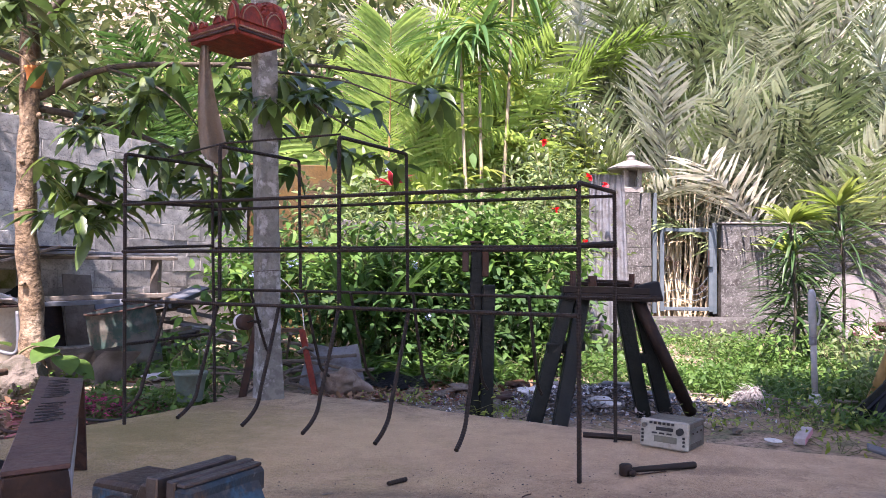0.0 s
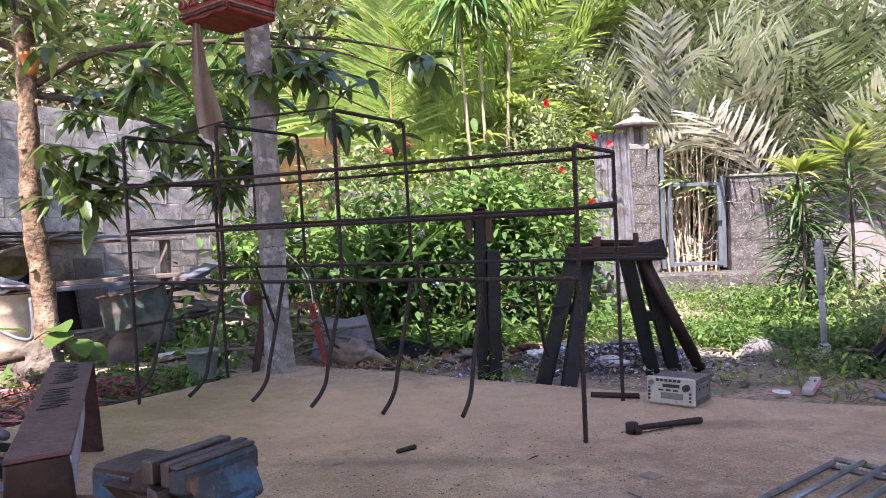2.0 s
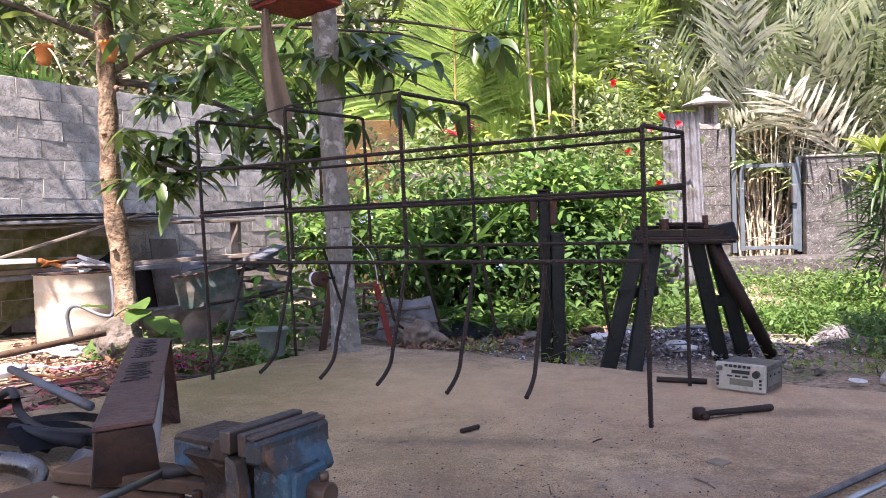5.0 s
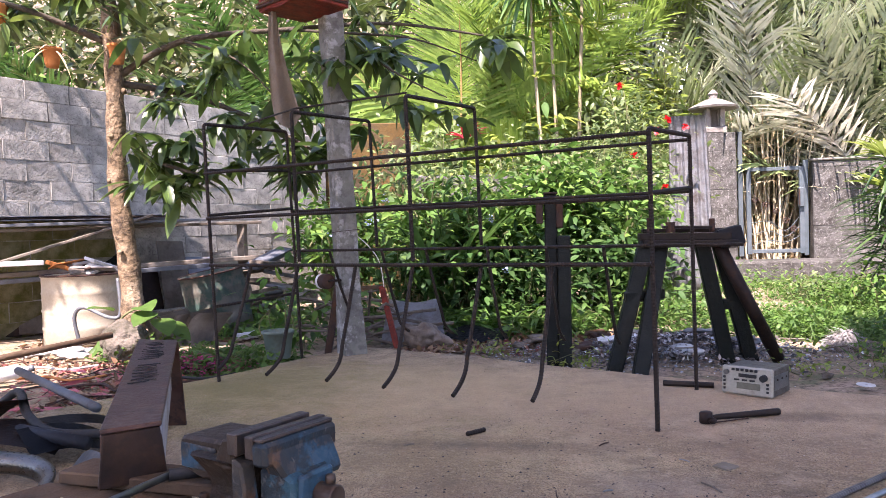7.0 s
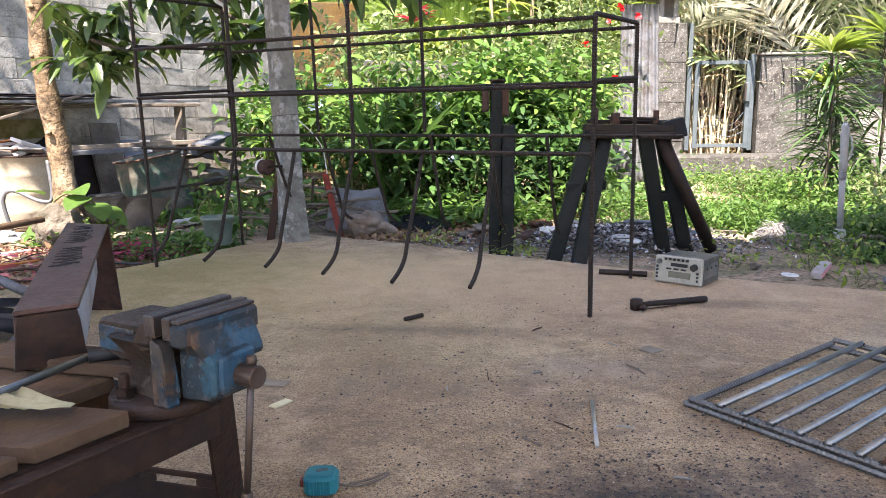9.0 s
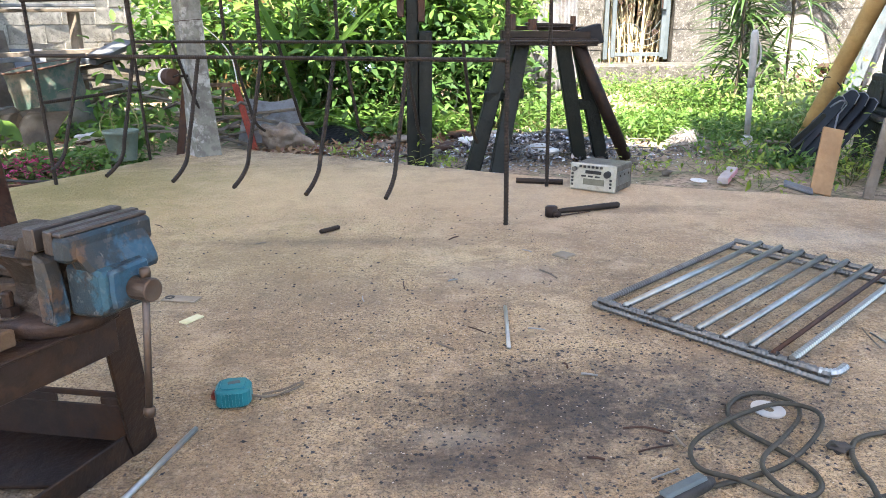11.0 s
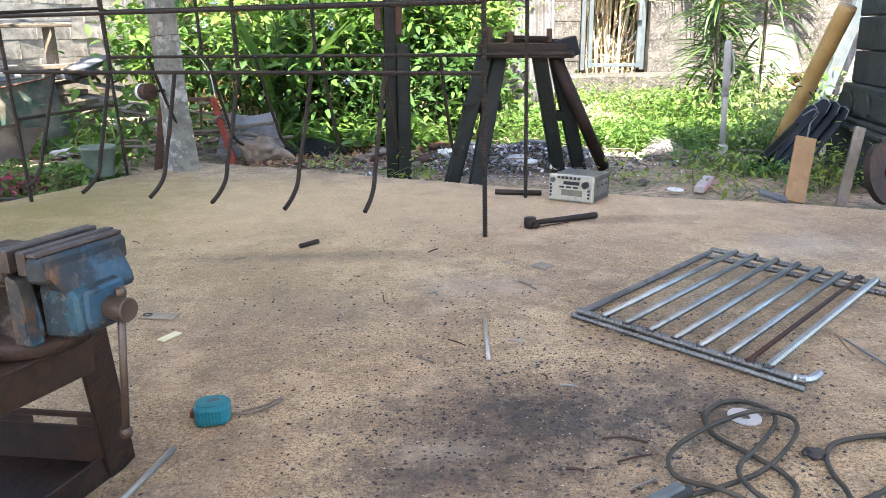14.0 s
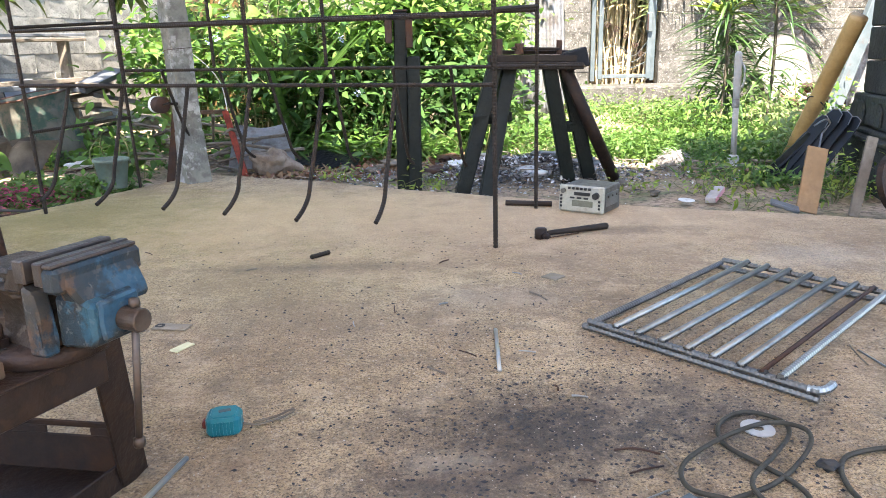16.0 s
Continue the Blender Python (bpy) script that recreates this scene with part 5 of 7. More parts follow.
tagged(ob, "dense sunlit green woods covering the slope", "woods", kind="stuff")

# ground cover
def cover(name, n, spots, lo, hi, mat, label, category, hmax=0.10, width=0.5, up=0.5, droop=0.3):
    P, D = [], []
    while len(P) < n:
        x0, y0, x1, y1 = spots[rng.integers(len(spots))]
        x, y = rng.uniform(x0, x1), rng.uniform(y0, y1)
        if (x - 1.70) ** 2 + (y - 3.78) ** 2 < 0.035 or (x - 1.41) ** 2 + (y - 3.88) ** 2 < 0.02:
            continue
        if noise.noise(Vector((x * 1.1, y * 1.1, 9))) < -0.30 * rng.random() + 0.06:
            continue
        P.append((x, y, ground_z(x, y) + rng.random() ** 2 * hmax * (1 + noise.noise(Vector((x * 2, y * 2, 4))))))
        D.append((rng.normal(0, 0.8), rng.normal(0, 0.8), abs(rng.normal(up, 0.4))))
    return tagged(leaves(name, P, D, lo, hi, mat, None, rng, width, 0.1, droop, 2), label, category, kind="stuff")


cover("ground_weeds", 36000, ((1.0, 4.6, 3.6, 7.9), (0.55, 4.15, 1.6, 5.4), (1.35, 3.3, 2.6, 5.2), (1.6, 3.0, 3.4, 6.5), (0.9, 5.0, 2.6, 7.6)), 0.014, 0.042, L_grass, "carpet of small bright green weeds", "weeds", 0.13)
cover("far_ground_weeds", 5000, ((2.5, 4.5, 6.0, 8.0), (-2.2, 4.4, 0.6, 5.6)), 0.03, 0.08, L_grass, "green weeds on the garden earth", "weeds", 0.10)
cover("grass_tufts", 1300, ((1.3, 3.2, 3.2, 6.0), (1.0, 4.6, 2.6, 7.5)), 0.06, 0.17, L_grass, "thin grass blades among the weeds", "grass", 0.02, 0.06, 1.6, 0.35)
cover("fallen_leaves", 6500, ((-3.2, 2.6, -1.5, 4.6), (-1.4, 3.8, 0.4, 4.5), (-4.0, 1.5, -1.7, 3.2)), 0.02, 0.055, M_leaflitter, "brown fallen leaves and litter on earth", "leaf litter", 0.012, 0.5, 0.05, 0.1)

# dry reed stalks beyond the gate
reeds = thing("reed_clump", pose(2.32, 8.75, G), "dry straw-coloured reed stalks behind the gate", "reeds")
bm = bmesh.new()
for i in range(90):
    x, y = rng.normal(0, 0.30), rng.normal(0, 0.14)
    h = rng.uniform(0.8, 1.9)
    tube([(x * 0.6, y, -0.03), (x * 0.8, y, h * 0.5), (x * 1.15 + rng.normal(0, 0.05), y, h)], 0.009, 5, bm, [0.013, 0.010, 0.005])
part("dry_stalk_mass", bm, M_dullstraw, reeds, "bundle of dry stalks")["kind"] = "stuff"
a = rng.uniform(0, math.tau, 260)
leaves("dry_foliage", np.stack((rng.normal(0, 0.3, 260), rng.normal(0, 0.15, 260), rng.uniform(0.1, 1.7, 260)), 1), np.stack((np.cos(a), np.sin(a), rng.normal(0.4, 0.6, 260)), 1), 0.2, 0.5, L_straw, reeds, rng, 0.05, 0.1, 0.4)["kind"] = "stuff"
cover("west_weeds", 3200, ((-2.3, 3.5, -1.2, 4.6), (-1.9, 3.2, -1.15, 3.9)), 0.018, 0.05, L_grass, "small green weeds among the west litter", "weeds", 0.10)

# ---- things on the slab ----
# car radio
radio = thing("car_radio", pose(0.637, 2.598, 0.0, 0, 0, -36) @ Matrix.Scale(0.92, 4), "old silver double-size car radio lying on the slab", "radio")
part("case", box((0.168, 0.155, 0.094), pose(0, 0.088, 0.049), 0.003), M_radbox, radio, "galvanised metal case")
for x in (-0.085, 0.085):
    part("bracket", box((0.003, 0.12, 0.05), pose(x * 1.005, 0.085, 0.05), 0.001), M_bright, radio, "slotted steel bracket")
    for k in range(3):
        part("screw", tube([(x, 0.045 + 0.04 * k, 0.06), (x * 1.045, 0.045 + 0.04 * k, 0.06)], 0.004, 8), M_rust, radio)
face = part("faceplate", box((0.178, 0.014, 0.100), pose(0, 0.005, 0.052, -4), 0.006), M_radio, radio, "silver plastic faceplate")
part("display", box((0.082, 0.004, 0.022), pose(0.006, -0.003, 0.036, -4), 0.001), M_lcd, face, "blank grey display")
part("disc_slot", box((0.062, 0.004, 0.012), pose(0.004, -0.0045, 0.072, -4), 0.001), M_black, face)
part("knob", tube([(0.060, 0, 0.070), (0.060, -0.016, 0.069)], 0.012, 16), M_black, face, "black volume knob")
part("knob", tube([(-0.070, 0, 0.080), (-0.070, -0.010, 0.079)], 0.009, 14), M_radbox, face)
part("trim_strip", box((0.168, 0.004, 0.006), pose(0, -0.002, 0.012, -4), 0.001), M_black, face)
for k in range(6):
    part("button", box((0.010, 0.005, 0.009), pose(-0.046 + 0.016 * k, -0.005, 0.091, -4), 0.001), M_black, face)
for x in (-0.078, 0.072):
    for k in range(4 if x < 0 else 3):
        part("button", box((0.008, 0.005, 0.008), pose(x, -0.004, 0.022 + 0.013 * k, -4), 0.001), M_black, face)
for k in range(3):
    part("button", box((0.018, 0.005, 0.006), pose(-0.034 + 0.027 * k, -0.004, 0.056, -4), 0.001), M_black, face)

# socket wrench with a round head
wr = thing("socket_wrench", pose(0.446, 2.262, 0, 0, 0, 24) @ Matrix.Diagonal((1, 0.82, 0.82, 1)), "dark steel bar wrench with a round socket head", "wrench")
part("head", lathe([(0.015, 0.0), (0.019, 0.004), (0.019, 0.036), (0.014, 0.040)], 16), M_brown, wr, "", True)
part("pivot", tube([(0.006, -0.02, 0.014), (0.006, -0.033, 0.014)], 0.011, 12), M_brown, wr, "", True)
part("handle", tube([(0.014, 0, 0.016), (0.05, 0, 0.017), (0.12, 0, 0.015), (0.236, 0.0, 0.013), (0.242, 0, 0.013)], 0.011, 12, None, [0.009, 0.010, 0.011, 0.0125, 0.011]), M_rebar, wr, "dark tubular handle", True)
part("spring_wire", tube([(0.02, -0.022, 0.006), (0.13, -0.014, 0.005)], 0.0022, 6), M_rust, wr)
# short bar by the back leg
solo("iron_offcut", tube([(0.40, 2.76, 0.009), (0.56, 2.72, 0.009)], 0.010, 8), M_rebar, "short rusty round bar on the slab", "steel bar")

# grille of bars
gA, gB, gC = Vector((0.853, 1.925, 0)), Vector((0.424, 1.520, 0)), Vector((0.694, 1.196, 0))
gD = gA + (gC - gB) * 1.22
grille = thing("steel_grille", pose(0.75, 1.55, 0), "welded window grille of bright steel bars lying flat", "grille")
gO = Vector((0.75, 1.55, 0))
def gbar(name, pts, r, mat, ribbed, label=""):
    P = [Vector(p) - gO for p in pts]
    return part(name, rebar(P, r) if ribbed else tube(P, r, 10), mat, grille, label, not ribbed)
up = Vector((0, 0, 1))
gn = (gC - gB).normalized()
gt = (gA - gB).normalized()
for z, k in ((0.006, 0.0), (0.0185, 0.012)):
    gbar("frame_bar", [gB - gn * (0.015 - k) + up * z, gC + gn * 0.02 + up * z], 0.0062, M_oldbar, True, "ribbed frame bar")
    gbar("frame_bar", [gA + up * z - gt * (0.02 * (z < 0.01)), gD + up * z - gt * (0.02 * (z < 0.01))], 0.0062, M_oldbar, True, "ribbed frame bar")
gbar("frame_bar", [gB + up * 0.012 + gt * 0.006, gA + up * 0.012 - gt * 0.006], 0.0066, M_oldbar, True, "ribbed frame bar")
for k, f in enumerate((0.15, 0.268, 0.39, 0.51, 0.627, 0.743, 0.83, 0.905)):
    a, b = gB + (gC - gB) * f, gA + (gC - gB) * f
    mat = M_rust if k == 6 else M_bright
    gbar("bar", [a + up * 0.026 - gt * 0.004, b + up * 0.026 + gt * 0.004], 0.0042 if k == 6 else 0.0064, mat, k == 7, "rusty thin bar" if k == 6 else "bright steel bar")
    for e in (a, b):
        part("weld_bead", tube([e + up * 0.022 - gO - gn * 0.008, e + up * 0.024 - gO + gn * 0.008], 0.005, 6), M_black, grille)
gbar("bent_end", spline([gC + up * 0.018, gC + gn * 0.018 + gt * 0.003 + up * 0.02, gC + gn * 0.026 + gt * 0.014 + up * 0.022, gC + gn * 0.028 + gt * 0.032 + up * 0.024], 5), 0.0068, M_bright, True, "hooked bar end")
gbar("bent_end", spline([gD + up * 0.016, gD + gn * 0.03 - gt * 0.012 + up * 0.016, gD + gn * 0.05 - gt * 0.02 + up * 0.014], 5), 0.008, M_bright, True)

# welding cable in loops, electrode holder, discs
loops = [(0.425, 0.918), (0.475, 0.935), (0.53, 0.96), (0.58, 1.0), (0.62, 1.04), (0.63, 1.08), (0.59, 1.1), (0.52, 1.07), (0.45, 1.02), (0.42, 0.98), (0.42, 0.94), (0.46, 0.915), (0.50, 0.895), (0.535, 0.895), (0.56, 0.92), (0.56, 0.96), (0.535, 1.01), (0.51, 1.06), (0.52, 1.11),
         (0.555, 1.145), (0.59, 1.15), (0.62, 1.12), (0.61, 1.08), (0.56, 1.02), (0.51, 0.97), (0.50, 0.93), (0.525, 0.89), (0.59, 0.885), (0.65, 0.905), (0.72, 0.94), (0.85, 0.95), (1.05, 0.80)]
line = spline([(x, y, 0.0052 + (0.010 if 3 < i < 12 else 0.0) + (0.005 if i in (23, 24, 25) else 0)) for i, (x, y) in enumerate(loops)], 8)
solo("welding_cable", tube(line, 0.0034, 8), M_cable, "grey rubber welding cable lying in loose loops", "cable", smooth=True)
line = spline([(1.05, 1.10, 0.005), (0.90, 1.055, 0.005), (0.76, 1.04, 0.005), (0.705, 1.035, 0.005), (0.66, 1.02, 0.005), (0.635, 0.99, 0.005), (0.622, 0.95, 0.005), (0.613, 0.91, 0.012), (0.605, 0.87, 0.010), (0.60, 0.80, 0.005), (0.55, 0.6, 0.005)], 8)
solo("earth_cable", tube(line, 0.0036, 8), M_cable, "second grey rubber cable running across the slab", "cable", smooth=True)
hold = thing("electrode_holder", pose(0.425, 0.918, 0, 0, 0, 212), "dark green and black welding electrode holder", "electrode holder")
part("grip", tube([(0.0, 0, 0.013), (0.01, 0, 0.014), (0.06, 0, 0.015), (0.10, 0, 0.015), (0.105, 0, 0.015)], 0.013, 12, None, [0.006, 0.009, 0.0105, 0.0105, 0.009]), M_black, hold, "", True)
part("grip_sleeve", box((0.070, 0.016, 0.007), pose(0.052, 0, 0.0265), 0.003), M_gate, hold, "grey-green plastic lever")
part("jaw", box((0.05, 0.014, 0.016), pose(0.125, 0, 0.015), 0.003), M_bright, hold)
def ring_disc(ro, ri, t, seg=28):
    bm = bmesh.new()
    rings = [[bm.verts.new((r * math.cos(k * math.tau / seg), r * math.sin(k * math.tau / seg), z)) for k in range(seg)] for r, z in ((ri, 0), (ro, 0), (ro, t), (ri, t))]
    for a in range(4):
        A, B = rings[a], rings[(a + 1) % 4]
        for k in range(seg):
            bm.faces.new((A[k], A[(k + 1) % seg], B[(k + 1) % seg], B[k]))
    return bm
solo("cutting_disc", ring_disc(0.024, 0.0085, 0.002), M_pvc, "worn white cutting disc on the slab", "cutting disc", m=pose(0.578, 1.108, 0.001, 2, 3))
solo("cutting_disc", ring_disc(0.032, 0.006, 0.002), M_white, "worn white cutting disc on bare earth", "cutting disc", m=pose(1.145, 3.0, G + 0.012, 3, 2))

# tape measure
tape = thing("tape_measure", pose(-0.205, 1.160, 0, 0, 0, 8) @ Matrix.Scale(0.82, 4), "teal plastic tape measure lying on the slab", "tape measure")
oct_ = [(-0.031, -0.020), (-0.022, -0.031), (0.020, -0.031), (0.031, -0.022), (0.033, 0.014), (0.022, 0.030), (-0.014, 0.031), (-0.030, 0.020)]
part("body", extrude(oct_, 0.034, pose(0, 0, 0.001), 0.005), M_teal, tape)
part("face_ring", extrude([(x * 0.72, y * 0.72) for x, y in oct_], 0.003, pose(0, 0, 0.034), 0.001), M_teal, tape, "raised hexagonal face")
part("face_bar", box((0.022, 0.010, 0.0015), pose(0.002, 0.002, 0.0375, 0, 0, 12), 0.0004), M_gate, tape, "pale printed bar")
part("thumb_lock", box((0.010, 0.020, 0.014), pose(-0.033, -0.004, 0.018), 0.003), M_red, tape, "red thumb lock")
for k in range(7):
    part("grip_rib", box((0.0025, 0.003, 0.026), pose(-0.018 + 0.006 * k, -0.032, 0.018), 0.0007), M_teal, tape)
part("strap", tube(spline([(0.030, 0.0, 0.010), (0.06, -0.003, 0.006), (0.095, 0.012, 0.006), (0.118, 0.030, 0.007), (0.124, 0.036, 0.009), (0.115, 0.032, 0.011), (0.09, 0.016, 0.009), (0.05, 0.004, 0.008)], 6), 0.0022, 6), M_greywood, tape, "grey woven strap", True)

# loose bars, plates and rods
solo("steel_rod", tube([(0.238, 1.527, 0.004), (0.225, 1.332, 0.004)], 0.0038, 10), M_shine, "short bright steel rod on the slab", "steel rod", "loose rods on the slab", smooth=True)
solo("steel_rod", tube([(-0.237, 1.075, 0.004), (-0.300, 0.80, 0.004)], 0.0040, 10), M_shine, "short bright steel rod beside the bench", "steel rod", "loose rods on the slab", smooth=True)
solo("steel_plate", box((0.042, 0.042, 0.004), pose(0.415, 1.876, 0.002, 0, 0, 42), 0.0008), M_tan, "small square rusty steel plate", "steel plate")
bm = ring_disc(0.010, 0.005, 0.003, 16)
flat = thing("flat_bar_offcut", pose(-0.435, 1.603, 0, 0, 0, -12), "flat steel offcut with a drilled hole", "flat bar")
part("plate", box((0.075, 0.032, 0.003), pose(0.012, 0, 0.0025), 0.0006), M_tan, flat)
part("hole_rim", bm, M_black, flat).location = (-0.014, 0, 0.0018)
solo("wood_chip", box((0.045, 0.020, 0.003), pose(-0.368, 1.488, 0.002, 0, 0, 60), 0.0006), M_chip, "small pale green wood chip", "wood chip")
solo("bolt_shank", rebar([(-0.206, 2.098, 0.007), (-0.162, 2.146, 0.007)], 0.006), M_rebar, "short ribbed bar offcut", "steel bar")
bits = ((0.16, 1.43, 0.19, 1.40), (0.10, 1.36, 0.13, 1.33), (0.27, 1.42, 0.30, 1.41), (0.31, 1.27, 0.312, 1.25), (0.35, 1.265, 0.353, 1.225), (0.33, 1.23, 0.355, 1.222), (0.36, 1.00, 0.41, 1.015), (0.42, 1.04, 0.425, 1.012), (0.36, 0.94, 0.40, 0.96), (0.29, 0.99, 0.312, 0.983), (0.27, 0.93, 0.272, 0.90),
        (0.13, 1.69, 0.15, 1.70), (0.032, 1.69, 0.035, 1.645), (0.34, 1.76, 0.37, 1.70), (0.32, 1.92, 0.34, 1.90), (0.14, 2.02, 0.165, 2.05), (0.88, 1.40, 0.862, 1.31), (0.882, 1.375, 0.90, 1.12), (-0.69, 2.21, -0.66, 2.18), (-0.36, 2.0, -0.335, 2.013), (-0.05, 1.60, -0.045, 1.57), (-0.62, 1.33, -0.56, 1.34))
for i, (x0, y0, x1, y1) in enumerate(bits):
    mid = ((x0 + x1) / 2 + 0.003 * math.sin(i * 5), (y0 + y1) / 2, 0.004)
    solo("electrode_stub", tube(spline([(x0, y0, 0.003), mid, (x1, y1, 0.003)], 3), 0.0013 + 0.0005 * (i % 2), 6), (M_rust, M_greywood, M_bright)[i % 3], "burnt welding rod stub on the slab", "rod stub", "rod stubs on the slab", smooth=True)
solo("bent_wire", tube(spline([(0.355, 1.06, 0.003), (0.385, 1.062, 0.003), (0.415, 1.045, 0.003)], 5), 0.0016, 6), M_rust, "bent rusty wire on the slab", "wire")
bm = lump(0.013, 0.7, 4, (1.2, 1, 0.6), 2)
solo("slag_lump", bm, M_black, "black crumpled slag lump on the slab", "slag", m=pose(0.622, 1.0, 0.006))

# crumbs and grit
def grit(name, n, spots, lo, hi, mat, label, flat=0.6, z=0.0):
    P = []
    while len(P) < n:
        x, y, s = spots[rng.integers(len(spots))]
        P.append((rng.normal(x, s), rng.normal(y, s), z))
    P = np.array(P)
    tv = np.array([(1, 0, 0.1), (0, 1, 0), (-1, 0.2, 0.1), (0.1, -1, 0), (0.1, 0.1, 1.0), (0, 0, -0.4)])
    tf = np.array([(0, 1, 4), (1, 2, 4), (2, 3, 4), (3, 0, 4), (1, 0, 5), (2, 1, 5), (3, 2, 5), (0, 3, 5)])
    a = rng.uniform(0, math.tau, n)
    s = rng.uniform(lo, hi, n) * rng.uniform(0.5, 1, n)
    R = np.zeros((n, 3, 3))
    st = rng.uniform(0.6, 1.7, n)
    R[:, 0, 0], R[:, 0, 1], R[:, 1, 0], R[:, 1, 1], R[:, 2, 2] = np.cos(a) * s * st, -np.sin(a) * s, np.sin(a) * s * st, np.cos(a) * s, s * flat
    P[:, 2] += s * flat * 0.2
    ob = batch(name, tv, tf, R, P, mat, None, False)
    return tagged(ob, label, "grit", kind="stuff")


grit("soot_crumbs", 3200, ((0.30, 1.12, 0.14), (0.35, 1.20, 0.22), (0.15, 1.05, 0.16), (0.2, 1.45, 0.3), (0.0, 1.9, 0.35), (0.55, 1.25, 0.2)), 0.0010, 0.0042, M_coal, "black soot crumbs and slag on the slab")
grit("sand_grit", 3500, ((0.1, 1.3, 0.4), (0.3, 1.8, 0.5), (-0.3, 2.2, 0.5), (0.6, 1.2, 0.4), (0.1, 1.0, 0.25)), 0.0006, 0.0021, leaf_mat("sand_grains", [(0.30, 0.25, 0.19), (0.16, 0.12, 0.09), (0.42, 0.38, 0.32), (0.22, 0.17, 0.12)], 0.8, 0.0), "loose sand grit on the slab")

# ---- bench with the vise ----
bench = thing("low_work_bench", pose(-0.6, 0.70, 0), "low rusty angle-iron work bench with worn boards", "work bench")
bO = Vector((-0.6, 0.70, 0))
bc = [Vector((-0.268, 0.945, 0)), Vector((-0.60, 1.00, 0)), Vector((-0.93, 0.35, 0)), Vector((-0.545, 0.385, 0))]
BT = 0.232
def brail(name, p, q, w, h, mat=M_brown, label="", u=(0, 0, 1)):
    return part(name, between(Vector(p) - bO, Vector(q) - bO, w, h, 0.0015, up=u), mat, bench, label)
for i in range(4):
    p, q = bc[i], bc[(i + 1) % 4]
    brail("apron", p + up * (BT - 0.025), q + up * (BT - 0.025), 0.005, 0.05, M_brown, "angle-iron apron", (0, 0, 1))
    brail("top_flange", p.lerp(q, 0.01) + up * (BT - 0.002), p.lerp(q, 0.99) + up * (BT - 0.002), 0.036, 0.004)
feet = [Vector((-0.293, 1.035, 0)), Vector((-0.64, 1.10, 0)), Vector((-0.98, 0.30, 0)), Vector((-0.56, 0.33, 0))]
for i in range(4):
    d = (bc[(i - 1) % 4] - bc[i]).normalized()
    brail("leg", feet[i] + up * 0.0, bc[i] + up * (BT - 0.004), 0.045, 0.006, M_brown, "flat splayed steel leg", tuple(Vector((d.y, -d.x, 0))))
brail("foot_rail", feet[0] + up * 0.018, feet[3] + up * 0.018, 0.005, 0.036)
brail("foot_rail", feet[1] + up * 0.018, feet[2] + up * 0.018, 0.005, 0.036)
d = (feet[1] - feet[0])
dl = d.length
for z, s0, s1, h in ((0.021, 0.02, 0.99, 0.078), (0.0755, 0.02, 0.99, 0.009), (0.0655, 0.02, 0.055 / dl, 0.0115), (0.0655, 0.118 / dl, 0.99, 0.0115)):
    brail("back_plate", feet[0] + d * s0 + up * z, feet[0] + d * s1 + up * z, 0.004, h, M_rust, "rusty slotted back plate")
fo = Vector((d.y, -d.x, 0)).normalized()
if fo.y > 0:
    fo = -fo
out = [feet[0] + d * 0.03 - bO, feet[1] - bO, feet[1] + fo * 0.16 - bO, feet[0] + d * 0.03 + fo * 0.10 - bO]
part("bottom_flange", extrude([(v.x, v.y) for v in out], 0.005, pose(0, 0, 0.003), 0.001), M_brown, bench, "wide rusty bottom flange")
boards = ((0.03, 0.165, 0.012), (0.175, 0.345, 0.012), (0.36, 0.66, 0.004), (0.68, 0.97, 0.016))
for a, b, dz in boards:
    q = [bc[0].lerp(bc[3], a), bc[1].lerp(bc[2], a), bc[1].lerp(bc[2], b), bc[0].lerp(bc[3], b)]
    cen = sum(q, Vector()) / 4
    q = [cen + (v - cen) * (0.97) for v in q]
    if a < 0.1:
        q[0], q[3] = q[0].lerp(q[1], 0.34), q[3].lerp(q[2], 0.34)
    part("board", extrude([(v.x - bO.x, v.y - bO.y) for v in q], 0.014 + dz * 0.4, pose(0, 0, BT + 0.0005), 0.002), M_benchwood, bench, "oily wooden board")

vise = thing("bench_vise", Matrix.Translation((-0.3035, 0.919, BT)) @ pose(0, 0, 0, 0, 0, -26), "heavy bench vise with chipped blue paint", "vise")
# local x runs along the screw, y along the jaws, z up from the bench
part("swivel_base", lathe([(0.060, 0.0), (0.063, 0.003), (0.063, 0.013), (0.060, 0.018), (0.040, 0.022)], 36, m=pose(-0.012, -0.004, 0)), M_brown, vise, "rusty round swivel base", True)
for x, y in ((-0.022, -0.052), (-0.030, 0.046), (0.030, 0.044)):
    b = part("clamp_bolt", tube([(x, y, 0.0), (x, y, 0.044), (x, y, 0.046)], 0.0058, 10, None, [0.0058, 0.0058, 0.0045]), M_brown, vise, "rusty clamp bolt")
    part("washer", ring_disc(0.0145, 0.006, 0.002, 20), M_vjaw, b).location = (x, y, 0.0185)
    part("nut", tube([(x, y, 0.0205), (x, y, 0.030)], 0.0105, 6), M_brown, b)
